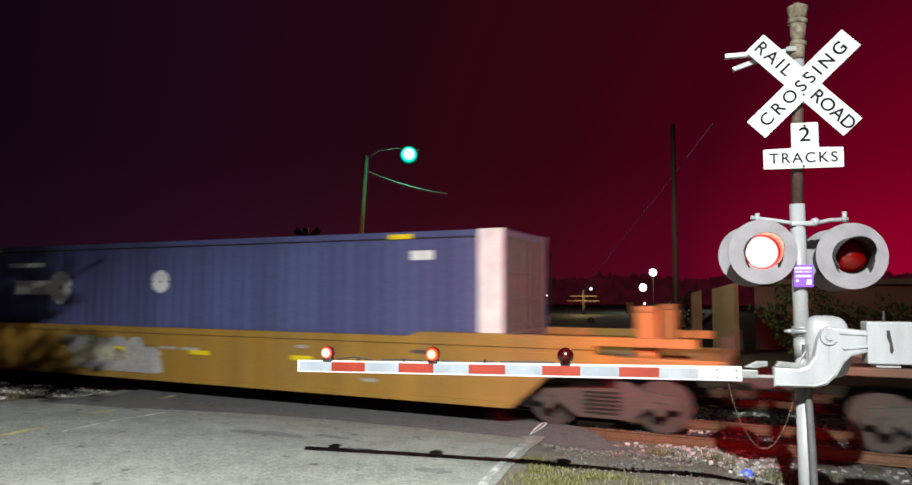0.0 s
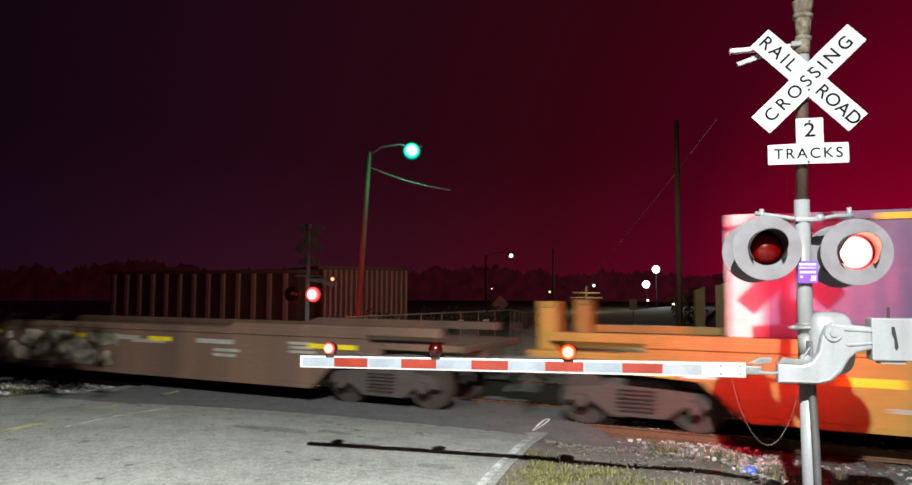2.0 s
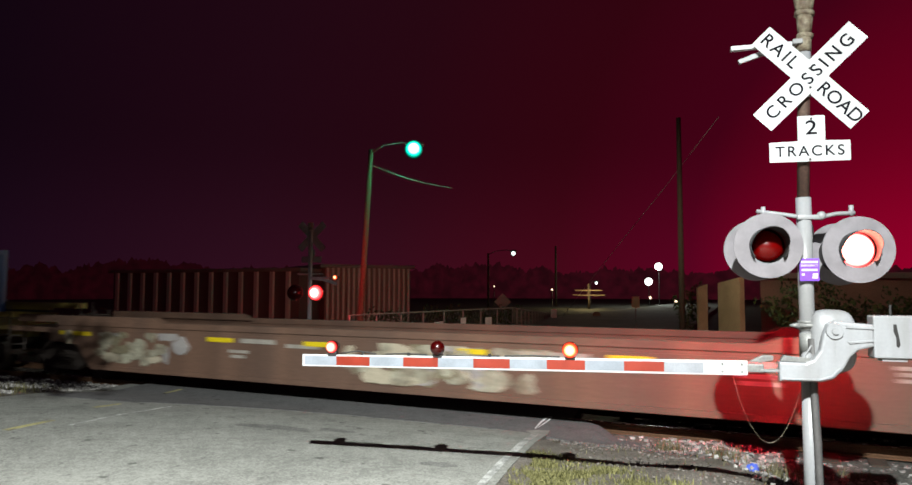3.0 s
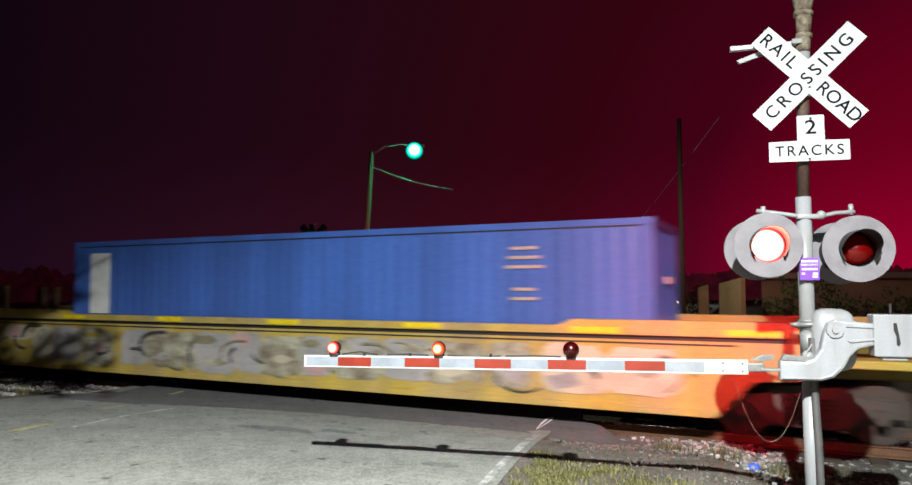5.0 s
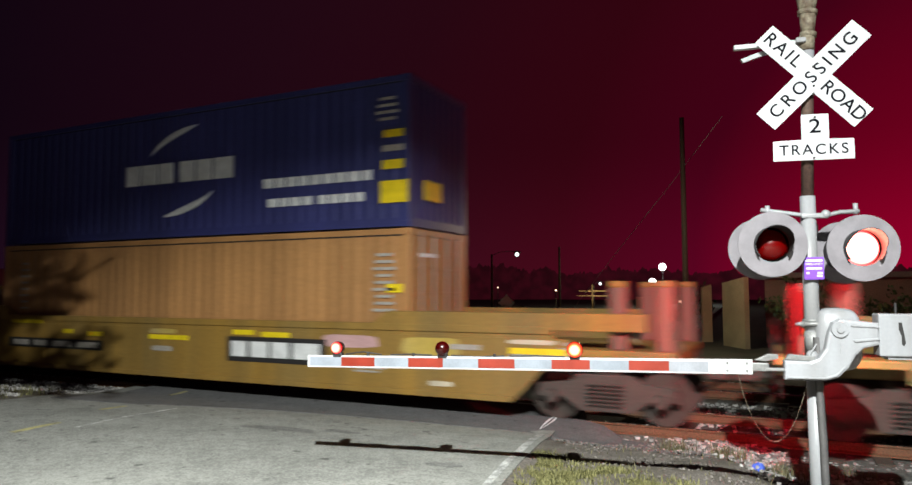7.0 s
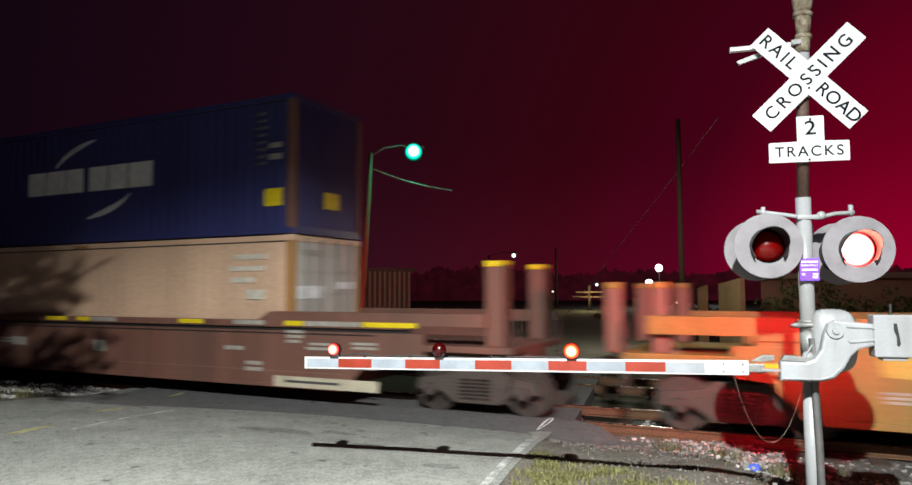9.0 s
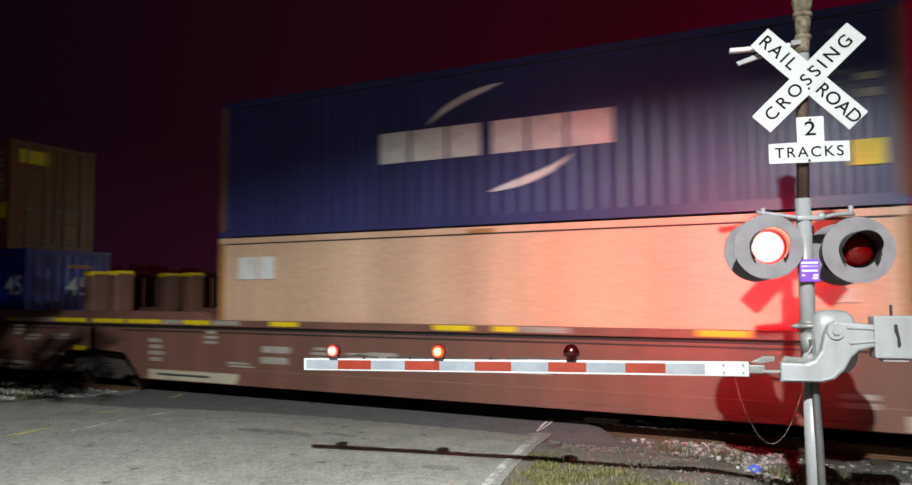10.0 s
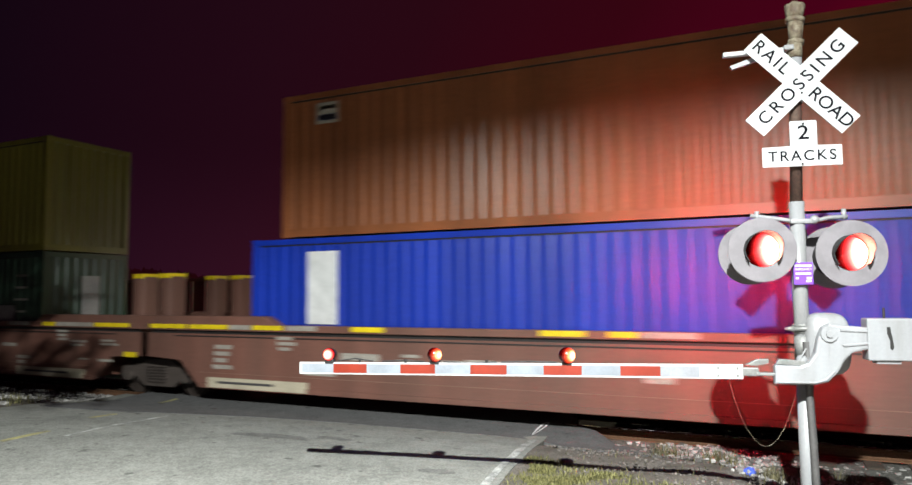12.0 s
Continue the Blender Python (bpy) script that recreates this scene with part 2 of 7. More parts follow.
M = {
    "asphalt": asphalt("worn_asphalt", (0.29, 0.29, 0.265), (0.05, 0.05, 0.045), 0.10),
    "new_asphalt": asphalt("dark_asphalt", (0.135, 0.132, 0.134), (0.04, 0.04, 0.04), 0.1),
    "soil": mat("soil", (0.075, 0.066, 0.048), 0.95, vary=0.5, scale=0.8, fine=25, bump=0.8, dirt=(0.035, 0.04, 0.022), dirt_amount=0.8),
    "stain": asphalt("tar_stained_asphalt", (0.20, 0.198, 0.185), (0.03, 0.03, 0.028), 0.1),
    "verge_soil": mat("verge_soil", (0.17, 0.148, 0.128), 0.95, vary=0.55, scale=2.2, fine=30, bump=0.9, dirt=(0.085, 0.072, 0.055), dirt_amount=0.85),
    "ballast_bed": mat("ballast_bed", (0.10, 0.095, 0.085), 0.95, vary=0.6, scale=2.0, fine=22, bump=1.0),
    "door_pale": mat("pale_grey_door", (0.46, 0.42, 0.38), 0.6, vary=0.2, scale=1.5, fine=25, streak=True),
    "stencil_dim": mat("worn_stencil", (0.12, 0.12, 0.15), 0.7, vary=0.4, scale=8, fine=40),
    "faded_white": mat("faded_white_mark", (0.60, 0.54, 0.46), 0.7, vary=0.3, scale=6, fine=40),
    "fresh_white": mat("fresh_white_paint", (0.78, 0.79, 0.8), 0.6, vary=0.2, scale=6, fine=40),
    "white_line": mat("road_white", (0.52, 0.52, 0.5), 0.8, vary=0.4, scale=5, fine=40, dirt=(0.13, 0.13, 0.12), dirt_amount=0.8),
    "yellow_line": mat("road_yellow", (0.40, 0.36, 0.16), 0.8, vary=0.4, scale=4, fine=40, dirt=(0.14, 0.13, 0.1), dirt_amount=0.9),
    "rail_side": mat("rusty_rail", (0.17, 0.085, 0.045), 0.75, 0.3, vary=0.4, scale=4, fine=50),
    "rail_top": mat("polished_rail", (0.6, 0.6, 0.6), 0.25, 1.0, vary=0.1, bump=0.02),
    "tie": mat("creosoted_tie", (0.06, 0.045, 0.033), 0.9, vary=0.5, scale=8, fine=40, bump=0.6, per_piece=0.35),
    "white_sign": mat("white_sheeting", (0.50, 0.51, 0.53), 0.5, vary=0.05, scale=3, fine=90, bump=0.02, dirt=(0.42, 0.42, 0.41), dirt_amount=0.5),
    "black_ink": mat("black_legend", (0.007, 0.007, 0.010), 0.85, vary=0.1, bump=0.0, spec=0.08),
    "alu": mat("painted_aluminium", (0.30, 0.305, 0.325), 0.38, 0.0, vary=0.05, scale=5, fine=40, bump=0.01, dirt=(0.19, 0.185, 0.18), dirt_amount=0.6, streak=True),
    "galv": mat("galvanised_steel", (0.24, 0.24, 0.235), 0.5, 0.3, vary=0.2, scale=9, fine=60, bump=0.05),
    "rust_mast": mat("weathered_mast", (0.06, 0.028, 0.02), 0.8, vary=0.35, scale=6, fine=35, dirt=(0.10, 0.07, 0.05), dirt_amount=0.7, streak=True),
    "cream": mat("aged_cream_paint", (0.24, 0.21, 0.15), 0.7, vary=0.3, scale=14, fine=40, dirt=(0.09, 0.055, 0.035), dirt_amount=0.9),
    "conduit": mat("grey_conduit", (0.10, 0.095, 0.095), 0.55, 0.2, vary=0.15),
    "disc": mat("grey_background_plate", (0.19, 0.175, 0.192), 0.6, vary=0.04, scale=8, fine=50, bump=0.03),
    "black": mat("black_paint", (0.018, 0.016, 0.016), 0.6, vary=0.2, bump=0.05),
    "red_sheet": mat("red_sheeting", (0.24, 0.020, 0.006), 0.5, vary=0.08, bump=0.02),
    "grey_sheet": mat("grey_sheeting", (0.27, 0.28, 0.31), 0.5, vary=0.1, bump=0.02),
    "white_stripe": mat("white_reflective_stripe", (0.235, 0.26, 0.30), 0.5, vary=0.08, scale=5, fine=80, bump=0.02),
    "purple": mat("purple_notice", (0.17, 0.05, 0.52), 0.5, vary=0.05, bump=0.0),
    "lens_dark": mat("dark_red_lens", (0.035, 0.001, 0.002), 0.25, vary=0.05, bump=0.05, fine=120),
    "wood_pole": mat("old_wood_pole", (0.17, 0.12, 0.08), 0.9, vary=0.4, scale=5, fine=30, streak=True),
    "yellow": mat("yellow_reflector", (0.75, 0.56, 0.01), 0.5, vary=0.1, bump=0.0),
    "car_yellow": mat("car_orange_yellow", (0.30, 0.158, 0.022), 0.6, vary=0.15, scale=0.9, fine=25, dirt=(0.22, 0.13, 0.04), dirt_amount=0.55, streak=True, upright_bands=0.16),
    "car_ochre": mat("car_dull_yellow", (0.26, 0.145, 0.024), 0.65, vary=0.2, scale=0.9, fine=25, dirt=(0.16, 0.11, 0.04), dirt_amount=0.6, streak=True, upright_bands=0.16),
    "car_pale": mat("car_faded_yellow", (0.43, 0.31, 0.055), 0.65, vary=0.2, scale=0.8, fine=25, dirt=(0.33, 0.25, 0.13), dirt_amount=0.7, streak=True, upright_bands=0.16),
    "car_brown": mat("car_red_brown", (0.17, 0.072, 0.052), 0.65, vary=0.15, scale=0.8, fine=25, dirt=(0.12, 0.065, 0.05), dirt_amount=0.6, streak=True, upright_bands=0.16),
    "car_rust": mat("car_dusty_brown", (0.155, 0.085, 0.056), 0.75, vary=0.2, scale=0.8, fine=25, dirt=(0.10, 0.06, 0.045), dirt_amount=0.7, streak=True, upright_bands=0.16),
    "stencil": mat("stencil_white", (0.36, 0.33, 0.29), 0.7, vary=0.35, scale=5, fine=30, bump=0.0),
    "plate": mat("pale_dusty_band", (0.50, 0.44, 0.33), 0.75, vary=0.2, scale=3, fine=30, bump=0.0),
    "graffiti": mat("graffiti_grey", (0.40, 0.37, 0.36), 0.6, vary=0.2, scale=1.6, fine=20, dirt=(0.2, 0.2, 0.2), dirt_amount=0.7, bump=0.0),
    "graffiti_pale": mat("graffiti_pale", (0.40, 0.38, 0.29), 0.7, vary=0.4, scale=3, fine=14, dirt=(0.16, 0.12, 0.08), dirt_amount=0.9, bump=0.0),
    "graffiti_olive": mat("graffiti_olive", (0.22, 0.19, 0.12), 0.7, vary=0.4, scale=3, fine=14, bump=0.0),
    "car_pale_edge": mat("worn_edge_brown", (0.26, 0.15, 0.11), 0.7, vary=0.4, scale=3, fine=30, bump=0.0),
    "graffiti_pink": mat("graffiti_pink", (0.50, 0.30, 0.30), 0.6, vary=0.2, scale=1.6, fine=20, bump=0.0),
    "graffiti_dark": mat("graffiti_dark", (0.06, 0.055, 0.06), 0.6, vary=0.3, scale=3, fine=20, bump=0.0),
    "bogie": mat("dusty_bogie_steel", (0.075, 0.058, 0.050), 0.8, 0.1, vary=0.35, scale=5, fine=30),
    "wheel": mat("wheel_steel", (0.075, 0.058, 0.050), 0.6, 0.5, vary=0.25, scale=6, fine=40),
    "mark_white": mat("white_decal", (0.72, 0.72, 0.72), 0.6, vary=0.12, scale=4, fine=40, bump=0.0),
    "door_grey": mat("dull_grey_door", (0.06, 0.05, 0.05), 0.6, vary=0.25, scale=2, fine=25, dirt=(0.06, 0.045, 0.04), dirt_amount=0.8, streak=True),
    "cloth_blue": mat("blue_litter", (0.06, 0.12, 0.6), 0.7, vary=0.2, scale=20),
}
BOX = {
    "indigo": ((0.078, 0.085, 0.20), "indigo blue"),
    "blue": ((0.05, 0.12, 0.42), "bright blue"),
    "royal": ((0.006, 0.033, 0.37), "royal blue"),
    "navy": ((0.035, 0.038, 0.138), "navy blue"),
    "orange": ((0.40, 0.20, 0.075), "tan orange"),
    "beige": ((0.66, 0.43, 0.30), "pale peach beige"),
    "rust": ((0.25, 0.082, 0.030), "rust brown"),
    "olive": ((0.20, 0.17, 0.02), "olive yellow"),
    "green": ((0.025, 0.06, 0.035), "dark green"),
}
for key, (rgb, _) in BOX.items():
    M[key] = mat("container_" + key, rgb, 0.38, vary=0.16, scale=0.7, fine=18, bump=0.04, dirt=tuple(c * 0.6 + 0.012 for c in rgb), dirt_amount=0.5, streak=True, upright_bands={"rust": 0.22, "beige": 0.05}.get(key, 0.12))

# ---- mesh helpers ----


def box(bm, x0, x1, y0, y1, z0, z1, bevel=0.0):
    r = bmesh.ops.create_cube(bm, size=1.0)
    vs = r["verts"]
    for v in vs:
        v.co = Vector((x0 + (v.co.x + 0.5) * (x1 - x0), y0 + (v.co.y + 0.5) * (y1 - y0), z0 + (v.co.z + 0.5) * (z1 - z0)))
    if bevel:
        es = list({e for v in vs for e in v.link_edges})
        bmesh.ops.bevel(bm, geom=es, offset=bevel, segments=2, affect="EDGES", profile=0.5)
    return bm


def rod(bm, a, b, r0, r1=None, seg=16):
    """A round bar from a to b."""
    a, b = Vector(a), Vector(b)
    d = b - a
    m = Matrix.Translation((a + b) / 2) @ d.to_track_quat("Z", "Y").to_matrix().to_4x4()
    bmesh.ops.create_cone(bm, cap_ends=True, segments=seg, radius1=r0, radius2=r0 if r1 is None else r1, depth=d.length, matrix=m)
    return bm


def tube(bm, points, r, seg=8):
    """A bent bar through the points."""
    rings = []
    n = len(points)
    for i, p in enumerate(points):
        p = Vector(p)
        d = (Vector(points[min(i + 1, n - 1)]) - Vector(points[max(i - 1, 0)])).normalized()
        q = d.to_track_quat("Z", "Y").to_matrix()
        rings.append([bm.verts.new(p + q @ Vector((math.cos(k * 2 * math.pi / seg) * r, math.sin(k * 2 * math.pi / seg) * r, 0))) for k in range(seg)])
    for a, b in zip(rings, rings[1:]):
        for k in range(seg):
            bm.faces.new((a[k], a[(k + 1) % seg], b[(k + 1) % seg], b[k]))
    bm.faces.new(rings[0][::-1])
    bm.faces.new(rings[-1])
    return bm


def slab(bm, outline, y0, y1, bevel=0.0):
    """An outline in x and z, given depth from y0 to y1."""
    a = [bm.verts.new((x, y0, z)) for x, z in outline]
    b = [bm.verts.new((x, y1, z)) for x, z in outline]
    n = len(a)
    f = [bm.faces.new(a), bm.faces.new(b[::-1])]
    for i in range(n):
        f.append(bm.faces.new((a[i], b[i], b[(i + 1) % n], a[(i + 1) % n])))
    bmesh.ops.recalc_face_normals(bm, faces=f)
    if bevel:
        es = [e for e in set(f[0].edges) | set(f[1].edges)]
        bmesh.ops.bevel(bm, geom=es, offset=bevel, segments=2, affect="EDGES", profile=0.5)
    return bm


def flat(bm, outline, z0, z1):
    """An outline in x and y, given height from z0 to z1."""
    a = [bm.verts.new((x, y, z0)) for x, y in outline]
    b = [bm.verts.new((x, y, z1)) for x, y in outline]
    n = len(a)
    f = [bm.faces.new(a), bm.faces.new(b)]
    for i in range(n):
        f.append(bm.faces.new((a[i], a[(i + 1) % n], b[(i + 1) % n], b[i])))
    bmesh.ops.recalc_face_normals(bm, faces=f)
    return bm


def mesh_of(name, bm, material, smooth=False):
    me = bpy.data.meshes.new(name)
    bm.to_mesh(me)
    bm.free()
    for m in (material if isinstance(material, (list, tuple)) else (material,)):
        me.materials.append(m)
    if smooth:
        for p in me.polygons:
            p.use_smooth = True
    return me


def part(name, bm, material, parent, label="", smooth=False):
    ob = new(name, mesh_of(name, bm, material, smooth))
    ob.parent = parent
    if label:
        tagged(ob, label)
    return ob


def thing(name, m, label, category, group="", kind=""):
    ob = new(name)
    ob.empty_display_size = 0.2
    ob.matrix_world = m
    return tagged(ob, label, category, group, kind)


def single(name, bm, material, label, category, kind="", group="", smooth=False):
    return tagged(new(name, mesh_of(name, bm, material, smooth)), label, category, group, kind)


def B():
    return bmesh.new()


def lettering(name, text, size, m, material, parent, spacing=1.0, depth=0.002, width=1.0, bold=0.009):
    """Raised letters in the built-in font, as a mesh centred on m."""
    cu = bpy.data.curves.new(name, "FONT")
    cu.body, cu.size, cu.align_x, cu.align_y, cu.extrude, cu.space_character = text, size, "CENTER", "CENTER", depth, spacing
    cu.offset = size * bold
    tmp = new(name, cu)
    bpy.context.view_layer.update()
    me = bpy.data.meshes.new_from_object(tmp.evaluated_get(bpy.context.evaluated_depsgraph_get()))
    bpy.data.objects.remove(tmp)
    bpy.data.curves.remove(cu)
    me.materials.clear()
    me.materials.append(material)
    me.transform(m @ Matrix.Diagonal((width, 1, 1, 1)))
    ob = new(name, me)
    ob.parent = parent
    return ob


MOVES = []

# ---- ground, road, tracks ----
ROAD_TURN = 10.0
RD = Vector((-math.sin(radians(ROAD_TURN)), math.cos(radians(ROAD_TURN)), 0))


def road_x(x_at, y):
    """x of a line along the road that has x_at at y = 8."""
    return x_at + RD.x / RD.y * (y - 8)


def strip_of_road(x0, x1, y0, y1):
    return [(road_x(x0, y0), y0), (road_x(x1, y0), y0), (road_x(x1, y1), y1), (road_x(x0, y1), y1)]


TRACK_Y = (12.3, 16.7)
GAUGE = 0.7525


PROFILE = [(-60, 0.20), (6.5, 0.20), (7.7, 0.18), (9.2, 0.09), (10.35, -0.035), (60, -0.035)]
LEFT_EDGE, RIGHT_EDGE = -13.3, -3.0


def road_z(y):
    return float(np.interp(y, [p[0] for p in PROFILE], [p[1] for p in PROFILE]))


def ease(v):
    v = max(0.0, min(1.0, v))
    return v * v * (3 - 2 * v)


def verge_z(y, x=-3.0):
    """Height of the verge: it falls to the ballast, and into a shallow ditch past the signal."""
    return road_z(y) - 0.006 - 0.10 * max(0.0, min(1.0, (y - 9.6) / 1.0)) - 0.24 * ease((x + 1.0) / 1.2) * ease((y - 7.6) / 1.6) * (1 - 0.6 * ease((y - 9.8) / 1.0))


def sheet(bm, rows):
    """A surface through rows of points."""
    v = [[bm.verts.new(p) for p in r] for r in rows]
    for a, b in zip(v, v[1:]):
        for k in range(len(a) - 1):
            bm.faces.new((a[k], a[k + 1], b[k + 1], b[k]))
    return bm


def on_road(name, quads, lift, material, label):
    """Paint that lies on the road: quads of x0, x1, y0, y1 along the road's direction."""
    bm = B()
    for x0, x1, y0, y1 in quads:
        n = max(2, int((y1 - y0) / 0.3))
        rows = []
        for k in range(n + 1):
            y = y0 + (y1 - y0) * k / n
            j = 0.012 * noise.noise((y * 6, x0, 0))
            z = road_z(y) + lift
            rows.append([(road_x(x0, y) + j, y, z - 0.01), (road_x(x0, y) + j, y, z), (road_x(x1, y) - j, y, z), (road_x(x1, y) - j, y, z - 0.01)])
        sheet(bm, rows)
    bmesh.ops.recalc_face_normals(bm, faces=bm.faces[:])
    return single(name, bm, material, label, "road marking", "structure")


def strip_z(y):
    """Height of the dark asphalt strip, which climbs to the rail head."""
    return road_z(y) + 0.008 + 0.034 * min(1.0, max(0.0, (y - 10.6) / 0.8))


def make_ground():
    bm = B()
    n = 60
    bmesh.ops.create_grid(bm, x_segments=n, y_segments=n, size=1.0)
    for v in bm.verts:
        x, y = v.co.x, v.co.y
        x, y = math.copysign(abs(x) ** 2.6, x) * 900, math.copysign(abs(y) ** 2.6, y) * 900 + 10
        z = -0.30 - 0.05 * noise.noise((x * 0.15, y * 0.15, 0))
        v.co = (x, y, z)
    single("ground", bm, M["soil"], "dark bare soil and weeds beside the tracks", "ground", "structure")
    # road on the near side, rising a little before the rails
    bm = B()
    rows = []
    for y, z in ((-40, 0.20), (6.5, 0.20), (7.7, 0.18), (9.2, 0.09), (10.35, -0.035), (11.40, -0.045)):
        l, r = road_x(LEFT_EDGE, y), road_x(RIGHT_EDGE, y)
        rows.append([(l, y, -0.45), (l, y, z), (r, y, z), (r, y, -0.45)])
    sheet(bm, rows)
    bmesh.ops.recalc_face_normals(bm, faces=bm.faces[:])
    single("road", bm, M["asphalt"], "worn grey asphalt road with fine cracks and stains", "road", "structure")
    # darker strip before the near rail, rising flush with the rail head and spilling out into the verge at its end
    bm = B()
    rows = []
    for x, y0, y1, out in ((-13.2, 8.75, 11.54, 0), (-12.3, 8.8, 11.54, 0), (-11.2, 8.95, 11.54, 0), (-10.0, 9.45, 11.54, 0), (-8.6, 9.98, 11.54, 0), (-7.0, 10.24, 11.54, 0), (-5.0, 10.30, 11.54, 0), (-4.2, 10.32, 11.54, 0),
                           (-3.7, 10.30, 11.54, 0.15), (-3.35, 10.22, 11.53, 0.45), (-3.05, 10.12, 11.44, 0.75), (-2.75, 10.05, 11.22, 0.9), (-2.4, 9.98, 11.0, 1), (-2.0, 9.95, 10.78, 1), (-1.6, 10.0, 10.55, 1), (-1.3, 10.12, 10.4, 1)):
        r = []
        for k in range(9):
            y = y0 + (y1 - y0) * k / 8
            xx = x + RD.x / RD.y * (y - 10.4) * 0.6
            soft = out * (1 - min(1.0, max(0.0, (y - y0) / 0.7)) * (1.0 if out < 1 else 0.0))
            lump = 0.010 * noise.noise((xx * 5, y * 5, 2.0)) * out
            r.append((xx, y, (1 - soft) * strip_z(y) + soft * (verge_z(y, xx) + 0.012 * math.sin(math.pi * k / 8)) + lump))
        rows.append([(r[0][0], r[0][1] - 0.1 * out, r[0][2] - 0.3 + 0.24 * out)] + r + [(r[-1][0], r[-1][1] + 0.1 * out, -0.4)])
    sheet(bm, rows)
    bmesh.ops.recalc_face_normals(bm, faces=bm.faces[:])
    single("crossing_approach", bm, M["new_asphalt"], "dark smooth asphalt strip before the near rail", "road", "structure")
    for a, b in ((11.70, 12.90), (13.13, 15.87), (16.1, 17.3), (17.53, 19.2)):
        bm = B()
        flat(bm, strip_of_road(LEFT_EDGE, -2.75, a, b), -0.42, -0.035)
        single("crossing_surface", bm, M["new_asphalt"], "dark smooth asphalt between and beside the rails", "road", "structure")
    # verges on both sides, falling to the ballast
    for name, x0, way in (("verge_right", RIGHT_EDGE, 1), ("verge_left", LEFT_EDGE, -1)):
        bm = B()
        rows = []
        for j in range(41):
            y = -30 + 41.4 * (j / 40) ** 0.35
            r = []
            for i in range(41):
                x = road_x(x0, y) + way * (0.003 + 14.0 * (i / 40) ** 1.6)
                z = verge_z(y, x) + 0.035 * noise.noise((x * 2, y * 2, 0)) * min(1, i / 4) - 0.02 * min(1, i / 6)
                r.append((x, y, z))
            rows.append(r)
        sheet(bm, rows)
        bmesh.ops.recalc_face_normals(bm, faces=bm.faces[:])
        single(name, bm, M["verge_soil"], "bare soil verge between the road and the ballast", "verge", "structure", smooth=True)
    bm = B()
    flat(bm, [(-19.5, 19.2), (-6.5, 19.2), (-4.5, 31), (-9.5, 120), (-14, 120), (-17.0, 31)], -0.40, -0.06)
    single("road_beyond", bm, M["asphalt"], "grey asphalt road leading away beyond the tracks", "road", "structure")
    on_road("edge_line", [(-3.19, -3.10, 6.6, 8.2), (-3.20, -3.09, 8.25, 9.3), (-3.21, -3.10, 9.36, 10.22)], 0.005, M["white_line"], "worn white edge line painted on the asphalt")
    # a long narrow loop of fresh white paint across the dark strip
    bm = B()
    rows = []
    for k in range(29):
        a = 2 * math.pi * k / 28
        r = []
        for w in (0.08, 0.012 + 0.012 * math.cos(a)):
            y = 11.06 + (0.40 + w) * math.sin(a)
            x = -3.72 + (0.012 + w * 0.55) * math.cos(a) * (1.0 + 0.5 * math.sin(a)) - 0.02 * math.sin(a)
            r.append((x, y, strip_z(y) + 0.005))
        rows.append(r)
    sheet(bm, rows)
    bmesh.ops.recalc_face_normals(bm, faces=bm.faces[:])
    single("paint_loop", bm, M["fresh_white"], "narrow loop of white paint on the dark asphalt", "road marking", "structure")
    on_road("centre_line", [(-10.36, -10.24, 6.15, 6.95), (-10.78, -10.68, 8.1, 8.7)], 0.005, M["yellow_line"], "faded broken yellow line on the asphalt")
    on_road("centre_line_end", [(-11.45, -11.35, 10.55, 11.1)], 0.030, M["yellow_line"], "faded yellow dash beside the rail")
    rnd = random.Random(8)
    for cx, cy, rx, ry in ((-6.8, 8.2, 0.75, 0.16), (-7.3, 8.05, 0.3, 0.1), (-6.0, 8.45, 0.4, 0.12), (-3.7, 7.2, 0.25, 0.12)):
        bm = B()
        ring = [(cx + rx * math.cos(a) * rnd.uniform(0.6, 1.15), cy + ry * math.sin(a) * rnd.uniform(0.6, 1.2)) for a in (2 * math.pi * k / 18 for k in range(18))]
        top = [bm.verts.new((x, y, road_z(y) + 0.004)) for x, y in ring]
        mid = bm.verts.new((cx, cy, road_z(cy) + 0.004))
        for k in range(18):
            bm.faces.new((mid, top[k], top[(k + 1) % 18]))
        single("tar_patch", bm, M["stain"], "dark tar stain on the worn asphalt", "road marking", "structure")
    on_road("seam_line", [(-9.76, -9.71, 6.8, 9.0)], 0.004, M["white_line"], "faint pale seam line in the old asphalt")


def rail_profile():
    half = [(0.07, -0.17), (0.07, -0.155), (0.012, -0.135), (0.012, -0.045), (0.036, -0.035), (0.036, -0.006), (0.028, 0.0)]
    return half + [(-y, z) for y, z in reversed(half)]


